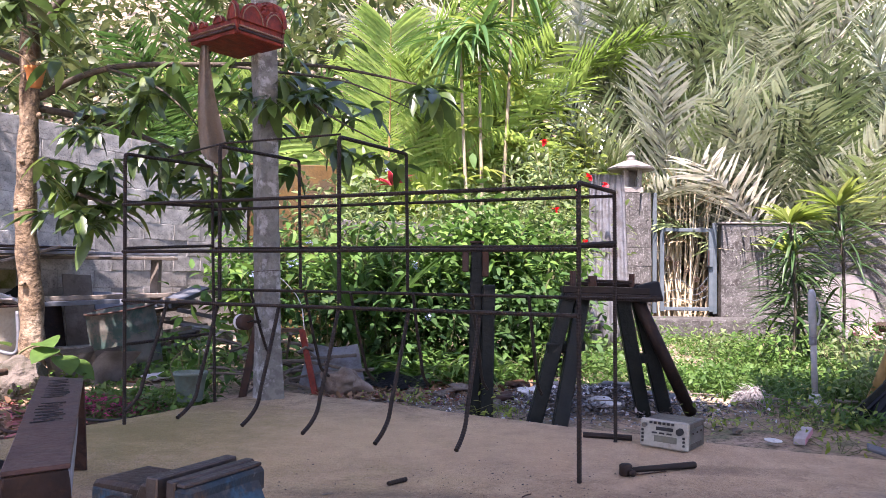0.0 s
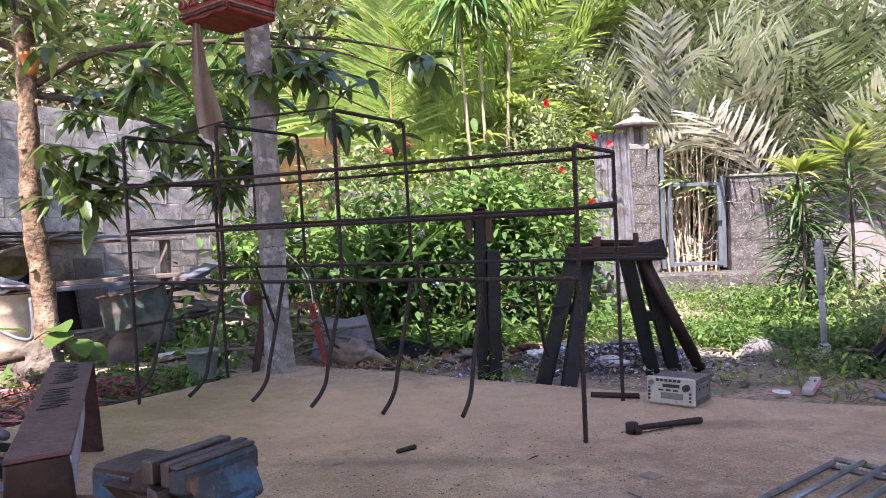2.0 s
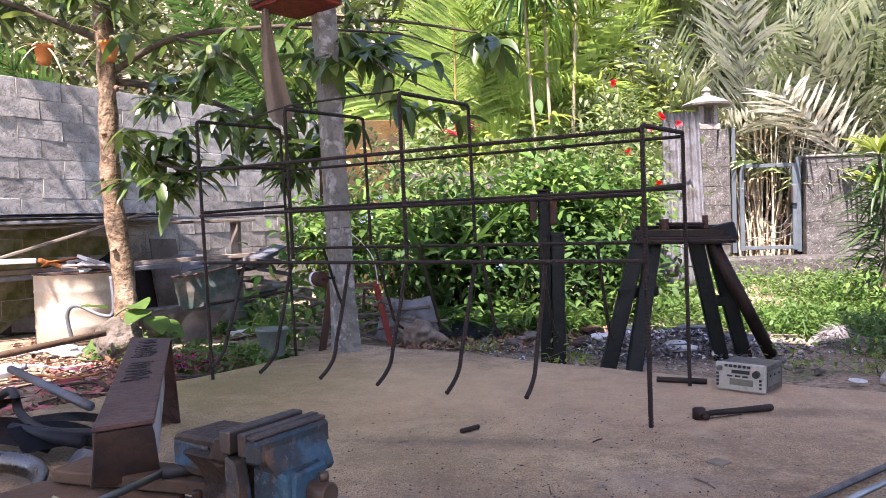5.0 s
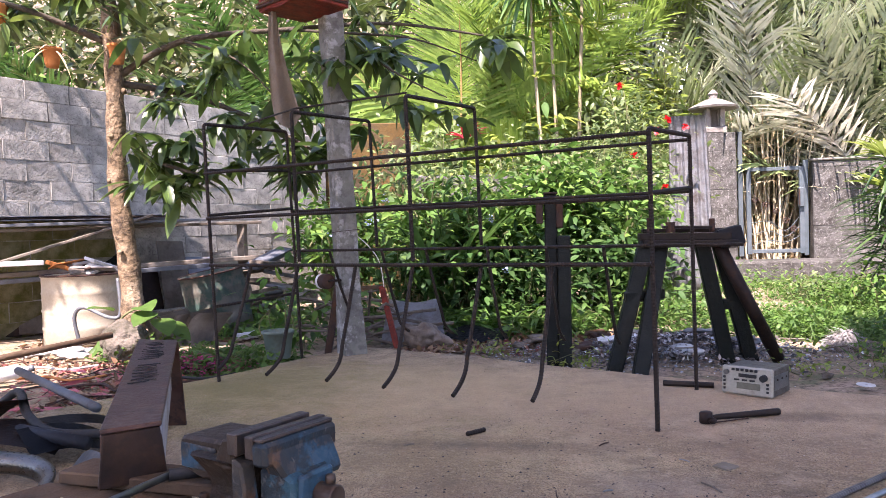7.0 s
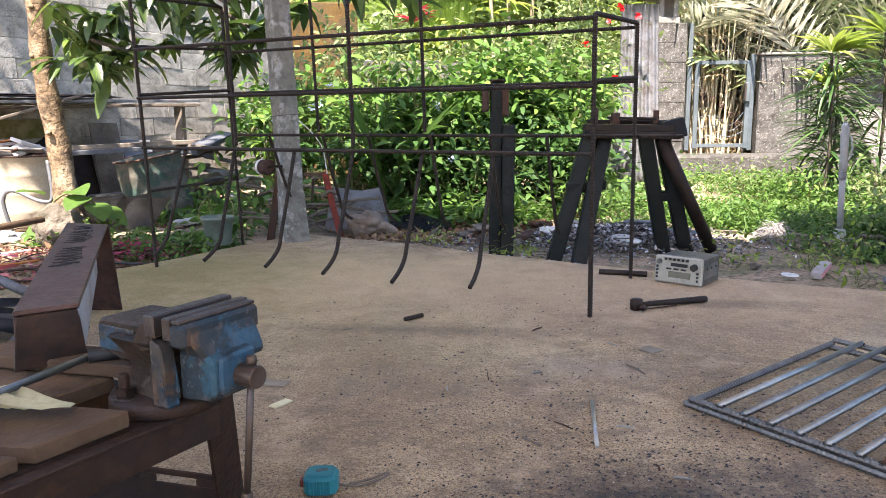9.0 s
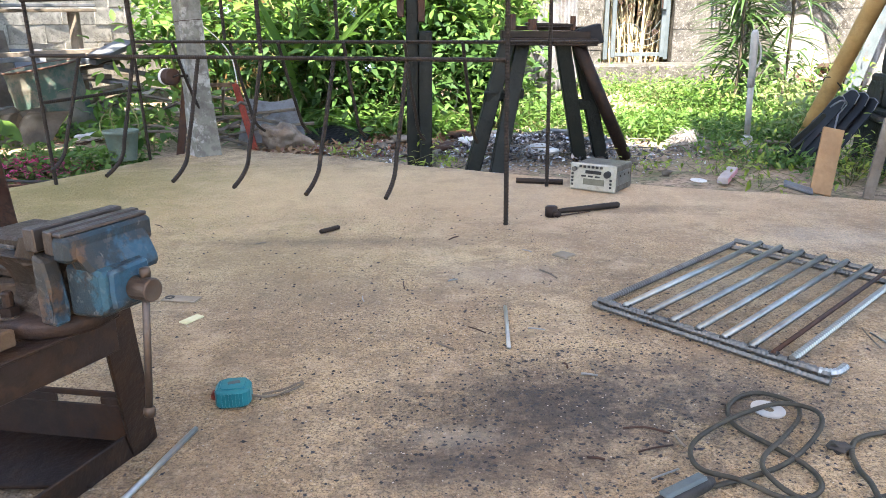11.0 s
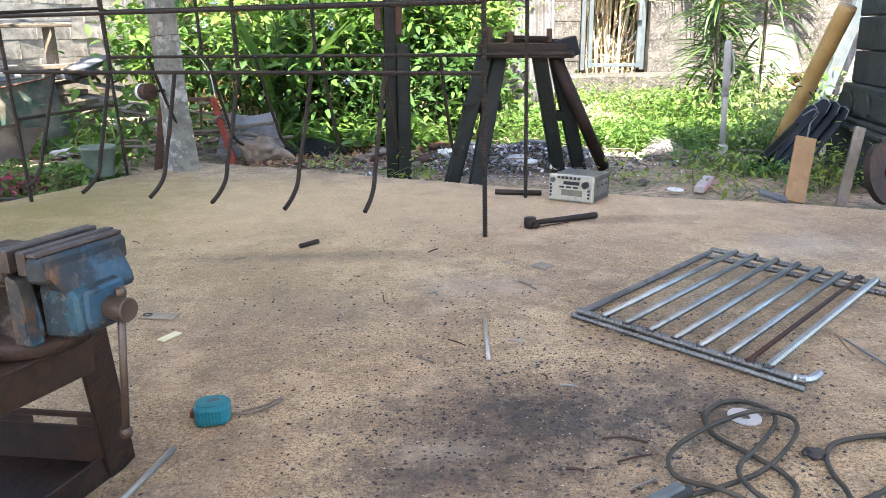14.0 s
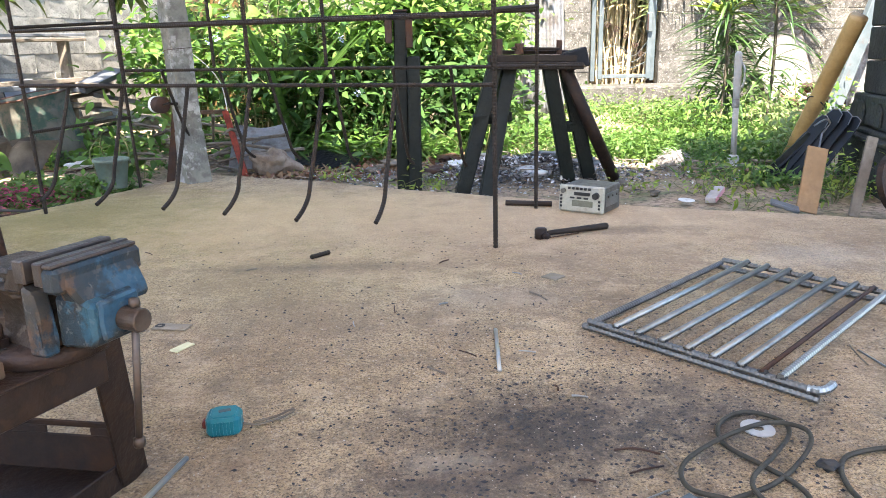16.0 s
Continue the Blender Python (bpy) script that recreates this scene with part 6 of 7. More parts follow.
# pedestal with a hollow flank
bm = bmesh.new()
rings = []
for k in range(9):
    t = k / 8
    w = 0.056 - 0.022 * math.sin(math.pi * (0.15 + 0.75 * t)) + 0.006 * t
    x0, x1 = -0.050 + 0.012 * math.sin(math.pi * t), 0.034 + 0.010 * math.sin(math.pi * t) * (1 - t)
    z = 0.016 + 0.070 * t
    c = 0.010
    ring = [(x0 + c, -w), (x1 - c, -w), (x1, -w + c), (x1, w - c), (x1 - c, w), (x0 + c, w), (x0, w - c), (x0, -w + c)]
    rings.append([bm.verts.new((x, y, z)) for x, y in ring])
for A, B in zip(rings, rings[1:]):
    for k in range(8):
        bm.faces.new((A[k], A[(k + 1) % 8], B[(k + 1) % 8], B[k]))
bm.faces.new(rings[0][::-1])
bm.faces.new(rings[-1])
part("fixed_body", bm, M_vbody, vise, "cast iron body with worn paint")
part("body_rib", extrude([(0.026, 0.018), (0.050, 0.018), (0.044, 0.034), (0.047, 0.060), (0.042, 0.086), (0.026, 0.092)], 0.020, pose(0, -0.034, 0, 90), 0.003), M_vblue, vise, "blue paint along the curved edge")
part("anvil", extrude([(-0.088, 0.060), (-0.088, 0.094), (-0.080, 0.098), (0.016, 0.100), (0.016, 0.056), (-0.050, 0.050)], 0.070, pose(0, 0.036, 0, 90), 0.004), M_vbody, vise, "flat worn anvil block")
part("anvil_side", box((0.062, 0.003, 0.028), pose(-0.052, -0.0348, 0.076), 0.001), M_vblue, vise, "blue painted anvil side")
part("fixed_jaw", extrude([(-0.004, 0.084), (0.010, 0.110), (0.026, 0.112), (0.028, 0.078), (0.012, 0.074)], 0.104, pose(0, 0.052, 0, 90), 0.003), M_vbody, vise)
part("jaw_plate", box((0.016, 0.110, 0.024), pose(0.0300, 0, 0.107), 0.0015), M_vjaw, vise, "worn steel jaw plate")
jaw = part("moving_jaw", extrude([(0.060, 0.056), (0.060, 0.114), (0.074, 0.113), (0.084, 0.098), (0.092, 0.074), (0.092, 0.062)], 0.094, pose(0, 0.046, 0, 90), 0.005), M_vblue, vise, "blue painted moving jaw with rust")
for v in jaw.data.vertices:
    v.co.y *= 1.0 - max(0.0, 0.100 - v.co.z) * 3.6
    v.co.y += max(0.0, 0.100 - v.co.z) * 0.30
part("jaw_cheek", box((0.022, 0.109, 0.026), pose(0.070, 0, 0.1005), 0.004), M_vblue, jaw, "blue paint over bare iron")
part("jaw_plate", box((0.012, 0.111, 0.024), pose(0.0570, 0, 0.107), 0.0015), M_vjaw, jaw, "worn steel jaw plate")
part("jaw_ledge", box((0.012, 0.107, 0.004), pose(0.0690, 0, 0.1155), 0.001), M_vjaw, jaw, "bare steel ledge")
bm = extrude([(0.049, 0.024), (0.049, 0.080), (0.086, 0.080), (0.100, 0.074), (0.102, 0.036), (0.096, 0.028)], 0.062, pose(0, 0.026, 0, 90), 0.004)
part("slide", bm, M_vteal, vise, "scuffed grey-blue slide")
part("slide_nose", extrude([(-0.024, 0.036), (0.024, 0.036), (0.027, 0.056), (0.024, 0.080), (-0.024, 0.078), (-0.026, 0.056)], 0.010, pose(0.095, -0.003, -0.002, 90, 0, 90), 0.003), M_vblue, vise, "dark blue nose of the slide")
scr = part("screw", tube([(0.098, 0, 0.052), (0.104, 0, 0.052), (0.1045, 0, 0.052), (0.128, 0, 0.052), (0.1295, 0, 0.052)], 0.012, 24, None, [0.0105, 0.0105, 0.0125, 0.0125, 0.0112]), M_vscrew, vise, "bare brown steel screw end")
hp0, hp1 = Vector((0.117, 0.003, 0.068)), Vector((0.117, -0.014, -0.080))
hd = part("handle", tube([hp0, hp1], 0.0040, 12), M_vscrew, scr, "sliding steel handle", True)
for q, r in ((hp0, 0.0060), (hp1, 0.0066)):
    part("handle_knob", lathe([(0.002, -0.006), (r * 0.85, -0.005), (r, 0), (r * 0.85, 0.005), (0.002, 0.006)], 14, m=Matrix.Translation(q)), M_vscrew, scr, "", True)

# torch rod, wrapper and plank on the bench
rodt = thing("electrode_rod", pose(-0.40, 0.945, BT + 0.036), "black taped electrode holder rod lying on the bench", "electrode holder")
part("grip", tube([(0.03, 0.022, 0.008), (-0.020, -0.004, 0.008)], 0.007, 10, None, [0.006, 0.008]), M_black, rodt, "black taped grip", True)
part("rod", tube([(-0.020, -0.004, 0.008), (-0.050, -0.130, 0.008), (-0.09, -0.27, 0.008)], 0.0048, 8), M_bright, rodt, "scuffed metal tube", True)
def wrap(u, v):
    x, y = 0.12 * u, 0.075 * (v - 0.5) * (1 - 0.85 * u)
    return Vector((x, y, 0.012 + 0.02 * abs(math.sin(6 * v + 4 * u)) * (1 - u)))
solo("crumpled_wrapper", sheet(wrap, 14, 10, 0.0015), M_chip, "crumpled pale plastic wrapper on the bench", "wrapper", m=pose(-0.49, 0.82, BT + 0.020, 0, 0, 2))
solo("loose_plank", box((0.26, 0.06, 0.016), pose(-0.45, 0.972, BT + 0.030, 0, 0, -9), 0.002), M_benchwood, "weathered plank lying across the bench", "plank")

# channel stand with welded marks
st = thing("channel_stand", pose(-0.75, 1.5, 0), "brown steel channel stand with rough weld marks", "steel stand")
sO = Vector((-0.75, 1.5, 0))
nL, nR, fL, fR = Vector((-0.500, 0.928, 0.333)), Vector((-0.446, 0.974, 0.333)), Vector((-1.150, 2.095, 0.272)), Vector((-1.015, 2.065, 0.272))
def plate4(name, a, b, c, d_, t, mat, label=""):
    bm = bmesh.new()
    n = (b - a).cross(d_ - a).normalized() * t
    lo = [bm.verts.new(v - sO) for v in (a, b, c, d_)]
    hi = [bm.verts.new(v - sO - n) for v in (a, b, c, d_)]
    bm.faces.new(lo)
    bm.faces.new(hi[::-1])
    for i in range(4):
        bm.faces.new((lo[i], hi[i], hi[(i + 1) % 4], lo[(i + 1) % 4]))
    bmesh.ops.bevel(bm, geom=bm.edges[:], offset=0.0012, segments=1, affect="EDGES")
    bmesh.ops.recalc_face_normals(bm, faces=bm.faces[:])
    return part(name, bm, mat, st, label)
dn = Vector((0, 0, -0.072))
top = plate4("top_plate", nL, nR, fR, fL, 0.006, M_stand, "brown tapered top plate")
plate4("end_plate", nL + Vector((0.004, 0, -0.007)), nL + dn + Vector((-0.002, -0.004, 0)), nR + dn + Vector((0.006, 0.0, 0)), nR + Vector((-0.001, 0, -0.007)), 0.006, M_brown, "dark steel end plate")
plate4("side_flange", nR - up * 0.007, nR + dn * 0.98, nR.lerp(fR, 0.40) + dn * 0.45, nR.lerp(fR, 0.40) - up * 0.007, 0.005, M_zinc, "bare grey side flange")
plate4("side_flange", nL - up * 0.007, nL.lerp(fL, 1.0) - up * 0.007, nL.lerp(fL, 0.98) + dn * 0.6, nL + dn * 0.98, 0.005, M_stand)
plate4("leg_plate", fR - up * 0.007, fL - up * 0.007, Vector((-1.21, 2.16, 0.0)), Vector((-1.06, 2.18, 0.0)), 0.006, M_stand, "dark steel leg plate")
wd = (fL - nL).normalized()
wn = (nR - nL).normalized()
for s0, s1, w in ((0.30, 0.52, 0.55), (0.60, 0.93, 0.55)):
    for s in np.arange(s0, s1, 0.035):
        a = nL.lerp(fL, s).lerp(nR.lerp(fR, s), 0.5 + 0.03 * math.sin(s * 40))
        for k in (-1, 1) if rng.random() < 0.7 else (1,):
            p = a + wd * 0.004 * k - wn * (0.020 + 0.006 * k) - sO + up * 0.001
            q = a + wd * rng.uniform(-0.004, 0.024) * k + wn * rng.uniform(0.008, 0.022) - sO + up * 0.001
            part("weld_bar", tube([p, q], 0.0012, 5), M_black, top, "")

# ---- scrap along the west side ----
def drum(name, x, y, r, h, mat, label, m=None, rot=(0, 0, 0)):
    ob = thing(name, pose(x, y, G - 0.005, *rot), label, "drum", "old drums")
    w = 0.006
    prof = [(r * 0.97, 0), (r, 0.01)]
    for k in range(1, 4):
        z = h * k / 4
        prof += [(r, z - 0.012), (r + 0.004, z), (r, z + 0.012)]
    prof += [(r, h - 0.012), (r + 0.008, h - 0.006), (r + 0.008, h), (r - w, h), (r - w, 0.25 * h), (0.02, 0.25 * h)]
    part("shell", lathe(prof, 36), mat, ob, "", True)
    part("rim", tube([((r + 0.004) * math.cos(a), (r + 0.004) * math.sin(a), h) for a in np.linspace(0, math.tau, 40, endpoint=False)], 0.007, 8, closed=True), M_rust, ob, "rusty rolled rim", True)
    return ob
d1 = drum("cut_drum", -2.83, 4.30, 0.235, 0.42, M_barrel, "cut-down cream steel drum full of scrap")
d2 = drum("rusty_drum", -2.13, 4.72, 0.20, 0.40, M_drum2, "faded green drum with pale patches", rot=(6, -8, 0))
for i in range(16):
    a = rng.uniform(0, math.tau)
    rr = rng.uniform(0, 0.16)
    L = rng.uniform(0.12, 0.28)
    x, y = -2.83 + rr * math.cos(a), 4.30 + rr * math.sin(a)
    mat = (M_clay, M_white, M_rust, M_greywood, M_tarp)[i % 5]
    solo("scrap_piece", box((L, rng.uniform(0.04, 0.10), rng.uniform(0.008, 0.03)), pose(x, y, 0.36 + 0.012 * (i % 8) - 0.02, rng.uniform(-25, 25), rng.uniform(-25, 25), rng.uniform(0, 180)), 0.003), mat, "broken scrap piece in the drum", "scrap", "scrap in the drum")
solo("bent_pipe", tube(spline([(-2.66, 4.0, -0.05), (-2.68, 3.98, 0.12), (-2.62, 3.98, 0.18), (-2.48, 4.0, 0.12), (-2.42, 4.02, 0.14), (-2.44, 4.04, 0.34)], 7), 0.011, 8), M_sheet, "bent grey conduit leaning by the drum", "pipe", smooth=True)
# long sheets on a rack by the wall
rack = thing("scrap_rack", pose(-2.9, 4.9, G), "sagging timber rack against the wall holding sheets", "rack")
rO = Vector((-2.9, 4.9, G))
for p, q, w, h, mat in (((-3.9, 3.85, 0.66), (-2.15, 5.45, 0.69), 0.02, 0.05, M_sheet), ((-3.85, 3.98, 0.63), (-2.2, 5.55, 0.66), 0.02, 0.10, M_greywood), ((-3.9, 4.0, 0.34), (-2.1, 5.5, 0.40), 0.03, 0.12, M_greywood), ((-3.8, 3.8, 0.30), (-2.4, 5.1, 0.36), 0.03, 0.05, M_sheet)):
    part("long_board", between(Vector(p) - rO, Vector(q) - rO, h, w, 0.003, up=(0, 0, 1)), mat, rack)
for x, y in ((-3.6, 4.2), (-2.9, 4.85), (-2.3, 5.45)):
    part("post", between(Vector((x, y, G)) - rO, Vector((x, y, 0.66)) - rO, 0.06, 0.06, 0.004, up=(0, 1, 0)), M_greywood, rack)
part("slanted_board", between(Vector((-3.75, 4.0, 0.30)) - rO, Vector((-2.75, 4.95, 0.72)) - rO, 0.16, 0.018, 0.003), M_greywood, rack)
for i, (dz, off) in enumerate(((0.700, 0.0), (0.712, 0.05), (0.724, -0.04))):
    out = [(-4.05 + off, 3.92), (-3.2, 4.52), (-2.65 + off, 5.02), (-2.95, 5.75), (-3.45 + off, 4.80)]
    solo("flat_zinc_sheet", extrude([(x - off * 0.5 * i, y + 0.03 * i) for x, y in out], 0.006, pose(0, 0, dz, 0, 0, 0), 0.001), (M_sheet, M_brown, M_sheet)[i], "dull flat zinc sheet laid over the rack", "zinc sheet", "sheets on the rack")
for i in range(9):
    a = Vector((-3.75 + 0.17 * i, 4.35 + 0.155 * i, G))
    solo("leaning_board", between(a, a + Vector((-0.20, 0.24, 0.50 + 0.10 * math.sin(i * 2.3))), 0.20 + 0.03 * (i % 3), 0.014, 0.002, up=(0.7, -0.7, 0.2)), (M_darkwood, M_brown, M_greywood, M_sheet)[i % 4], "dark old board leaning under the rack", "board", "boards under the rack")
solo("wire_tray", box((0.30, 0.10, 0.03), pose(-3.25, 4.25, 0.43, 0, 0, 42), 0.004), M_white, "white slatted plastic tray on the rack", "tray")
for i in range(15):
    x, y = rng.uniform(-2.35, -1.75), rng.uniform(4.95, 5.5)
    L = rng.uniform(0.25, 0.55)
    z = 0.04 + 0.032 * i
    solo("old_plank", box((L, rng.uniform(0.07, 0.14), rng.uniform(0.02, 0.035)), pose(-2.05 + rng.normal(0, 0.15), 5.25 + rng.normal(0, 0.10), G + z, rng.normal(0, 7), rng.normal(0, 9), 40 + rng.normal(0, 30)), 0.003), (M_greywood, M_sheet, M_greywood, M_zinc)[i % 4], "grey offcut in the stacked scrap pile", "plank", "stacked offcuts")
for i in range(5):
    solo("rubble_block", box((0.30, 0.14, 0.10), pose(-2.75 + 0.28 * i, 5.6 + 0.12 * i * 0.8 - 0.35, G + 0.05 + 0.10 * (i % 2), rng.normal(0, 3), rng.normal(0, 3), 62 + rng.normal(0, 8)), 0.008), M_block, "loose grey concrete block by the wall", "concrete block", "loose blocks")
# motorcycle fairings
for i, (x, y, a, mat, lab) in enumerate(((-2.14, 4.02, 20, M_greypl, "scuffed grey plastic fairing panel leaning on the pile"), (-2.06, 4.06, 34, M_greypl, "grey plastic fairing panel"), (-2.24, 4.08, 8, M_greypl, "scuffed grey plastic fairing panel"), (-1.98, 4.00, 50, M_greypl, "grey curved plastic fairing"))):
    def fair(u, v, k=i):
        w = 0.07 + 0.04 * math.sin(2.2 * v)
        return Vector(((u - 0.5) * 2 * w, -0.16 * v * v + 0.05 * math.cos((u - 0.5) * 3.1), 0.24 * v * (1 - 0.25 * v) + 0.03 * (u - 0.5)))
    solo("fairing_panel", sheet(fair, 10, 12, 0.004), mat, lab if len(lab.split()) > 4 else "curved " + lab + " on the ground", "fairing", "motorcycle fairings", m=pose(x, y + 0.1, G + 0.0, -8, 6 * (i - 1), a), smooth=True)
bm = lump(0.130, 0.26, 3.0, (1.0, 0.9, 0.95), 4)
solo("field_stone", bm, M_rock, "rounded brown field stone on the earth", "stone", m=pose(-2.17, 3.66, G + 0.075), smooth=False)
solo("wooden_pole", tube([(-2.75, 2.72, 0.0), (-2.45, 3.10, 0.04), (-2.14, 3.50, 0.09)], 0.016, 10), M_benchwood, "yellowed wooden pole propped on the stone", "pole", smooth=True)
P = np.stack((rng.normal(-1.68, 0.13, 2200), rng.normal(3.42, 0.10, 2200), np.full(2200, G + 0.0)), 1)
P[:, 2] += np.exp(-((P[:, 0] + 1.68) ** 2 + (P[:, 1] - 3.42) ** 2) / 0.03) * 0.05 + 0.006
tagged(leaves("magenta_shavings", P, np.stack((rng.normal(0, 1, 2200), rng.normal(0, 1, 2200), rng.normal(0.1, 0.2, 2200)), 1), 0.012, 0.04, leaf_mat("magenta_strip", [(0.48, 0.03, 0.16), (0.60, 0.07, 0.26), (0.32, 0.03, 0.10), (0.20, 0.05, 0.06)], 0.6, 0.1), None, rng, 0.12), "heap of magenta shredded strips", "litter", kind="stuff")
P = np.stack((rng.uniform(-2.3, -1.6, 260), rng.uniform(2.5, 3.5, 260), np.full(260, G + 0.012)), 1)
tagged(leaves("red_litter", P, np.stack((rng.normal(0, 1, 260), rng.normal(0, 1, 260), rng.normal(0.05, 0.1, 260)), 1), 0.04, 0.13, leaf_mat("red_brown_litter", [(0.28, 0.05, 0.05), (0.20, 0.08, 0.05), (0.38, 0.10, 0.12), (0.30, 0.20, 0.13)], 0.7, 0.1), None, rng, 0.16), "red-brown strips and leaves on earth", "litter", kind="stuff")
# broad-leaved vine by the stone
vine = thing("broad_leaf_vine", pose(-2.30, 3.78, G), "young broad-leaved vine beside the stone", "plant")
part("stem", tube(spline([(0, 0, -0.02), (0.05, -0.05, 0.18), (0.20, -0.08, 0.26), (0.34, -0.12, 0.20)], 6), 0.006, 6), M_stem, vine, "", True)
for q, d in (((0.03, -0.08, 0.10), (-0.4, -0.7, -0.35)), ((0.02, -0.04, 0.24), (-0.3, -0.6, 0.3)), ((0.20, -0.08, 0.27), (0.5, -0.5, 0.1)), ((0.32, -0.12, 0.21), (0.7, -0.6, -0.3)), ((0.28, -0.1, 0.24), (-0.1, -0.8, -0.1)), ((0.36, -0.12, 0.18), (0.9, 0.1, -0.4)), ((0.05, -0.1, 0.12), (0.3, -0.9, -0.5))):
    leaves("leaf", [q], [d], 0.13, 0.17, L_bush, vine, rng, 0.85, 0.1, 0.25, 5, 0.3)

# scrap on the slab's west part
rim = thing("wheel_rim", pose(-1.235, 1.48, 0.0, 4, 3, 0) @ Matrix.Diagonal((1, 1, 0.6, 1)), "chromed motorcycle wheel rim lying flat", "wheel rim")
prof = [(0.185, 0.01), (0.205, 0.004), (0.212, 0.012), (0.205, 0.022), (0.192, 0.030), (0.188, 0.055), (0.200, 0.070), (0.212, 0.076), (0.208, 0.086), (0.192, 0.084), (0.180, 0.066), (0.178, 0.028)]
bm = bmesh.new()
rings = [[bm.verts.new((r * math.cos(k * math.tau / 48), r * math.sin(k * math.tau / 48), z + 0.004)) for k in range(48)] for r, z in prof]
for i in range(len(rings)):
    A, B = rings[i], rings[(i + 1) % len(rings)]
    for k in range(48):
        bm.faces.new((A[k], A[(k + 1) % 48], B[(k + 1) % 48], B[k]))
M_chrome = surf("dull_chrome", (0.075, 0.066, 0.054), (0.135, 0.122, 0.104), 10, 0.3, 0.85, 0.1, 90, c3=(0.20, 0.15, 0.10), amount=0.33, vary=0)
part("rim_ring", bm, M_chrome, rim, "", True)
solo("steel_pipe", tube([(-1.88, 2.52, 0.10), (-1.28, 2.08, 0.075)], 0.014, 14), M_sheet, "grey steel pipe lying on the scrap heap", "pipe", "scrap pipes", smooth=True)
solo("steel_pipe", tube([(-1.34, 1.84, 0.075), (-1.12, 1.80, 0.055)], 0.017, 14), M_blackpl, "dark short pipe on the scrap heap", "pipe", "scrap pipes", smooth=True)
solo("rubber_hose", tube(spline([(-1.62, 2.06, 0.05), (-1.50, 2.04, 0.13), (-1.36, 1.90, 0.10), (-1.24, 1.84, 0.07), (-1.08, 1.86, 0.06), (-1.0, 1.9, 0.02)], 6), 0.012, 8), M_black, "bent black rubber hose on the scrap heap", "hose", smooth=True)
for i, (x, y, z, a, L, w, mat) in enumerate(((-1.36, 1.80, 0.07, 20, 0.30, 0.16, M_brown), (-1.50, 1.94, 0.10, -15, 0.26, 0.14, M_rust), (-1.22, 1.86, 0.04, 60, 0.22, 0.12, M_blackpl), (-1.62, 1.72, 0.05, 5, 0.34, 0.18, M_brown), (-1.30, 2.05, 0.03, 35, 0.25, 0.10, M_blackpl), (-1.75, 2.0, 0.05, 80, 0.3, 0.16, M_rust), (-1.06, 1.72, 0.02, -30, 0.16, 0.05, M_greypl), (-1.45, 1.62, 0.02, 12, 0.3, 0.2, M_brown))):
    def bent(u, v, L=L, w=w):
        return Vector(((u - 0.5) * L, (v - 0.5) * w, 0.03 * math.sin(u * 2.6) + 0.02 * (v - 0.5)))
    solo("scrap_plate", sheet(bent, 8, 4, 0.004), mat, "bent dark steel plate in the scrap heap", "scrap plate", "scrap plates", m=pose(x, y, z * 0.8, rng.normal(0, 10), rng.normal(0, 12), a))
solo("pale_flat_bar", box((0.55, 0.035, 0.012), pose(-0.90, 1.22, 0.012, 0, 0, 48), 0.002), M_sheet, "pale blue-grey flat bar on the slab", "flat bar")

# ---- about the column ----
pot = thing("plastic_pot", pose(-1.215, 3.335, 0.0), "grey-green plastic flower pot with a shrub seedling", "flower pot")
part("shell", lathe([(0.050, 0), (0.053, 0.004), (0.068, 0.112), (0.074, 0.114), (0.074, 0.126), (0.066, 0.126), (0.064, 0.10), (0.01, 0.098)], 24), M_potpl, pot, "", True)
part("soil", lathe([(0.062, 0.098), (0.060, 0.106), (0.01, 0.110)], 16), M_earth, pot)
shrub("potted_seedling", -1.30, 3.62, G, 0.42, 0.16, 6, 70, 0.05, 0.09, L_bush, rng, "leafy seedling growing behind the pot", base=0.3)
solo("leaning_plank", between((-1.13, 3.80, G), (-1.02, 3.80, 0.52), 0.035, 0.022, 0.002, up=(0, 1, 0)), M_rust, "brown weathered plank leaning upright", "plank")
can = thing("rusty_filter_can", pose(-0.985, 3.335, 0.345, 0, 0, -40), "rusty brown can fixed on a rod at the column", "can")
part("can", tube([(-0.035, 0, 0), (-0.033, 0, 0), (0.028, 0, 0), (0.030, 0, 0)], 0.033, 18, None, [0.030, 0.034, 0.034, 0.031]), M_rust, can, "", True)
part("band", tube([(-0.030, 0, 0), (-0.012, 0, 0)], 0.0348, 18), M_white, can, "worn white band", True)
part("spindle", tube([(0.028, 0, 0), (0.075, 0, 0.010)], 0.004, 8), M_rebar, can)
part("rod", tube([(-0.01, 0.03, 0.0), (0.01, 0.09, 0.0)], 0.006, 8), M_rebar, can)
fr = thing("red_angle_frame", pose(-0.82, 3.95, G), "broken red angle-iron frame leaning over", "steel frame")
part("red_bar", between((0.03, -0.03, 0.0), (-0.06, 0.03, 0.33), 0.03, 0.02, 0.002, up=(0, 1, 0)), M_red, fr, "red painted bar")
part("cross_bar", between((-0.06, 0.04, 0.325), (-0.22, 0.06, 0.32), 0.035, 0.02, 0.002), M_benchwood, fr)
part("wire", tube(spline([(-0.20, 0, 0.62), (-0.12, 0.0, 0.55), (-0.06, 0.0, 0.46), (-0.04, 0.0, 0.33)], 6), 0.003, 6), M_white, fr, "pale bent wire")
def roofsheet(u, v):
    return Vector((0.36 * (u - 0.5) * (1 - 0.25 * v), 0.20 * v, 0.215 * v + 0.012 * math.sin(5 * u + 2 * v)))
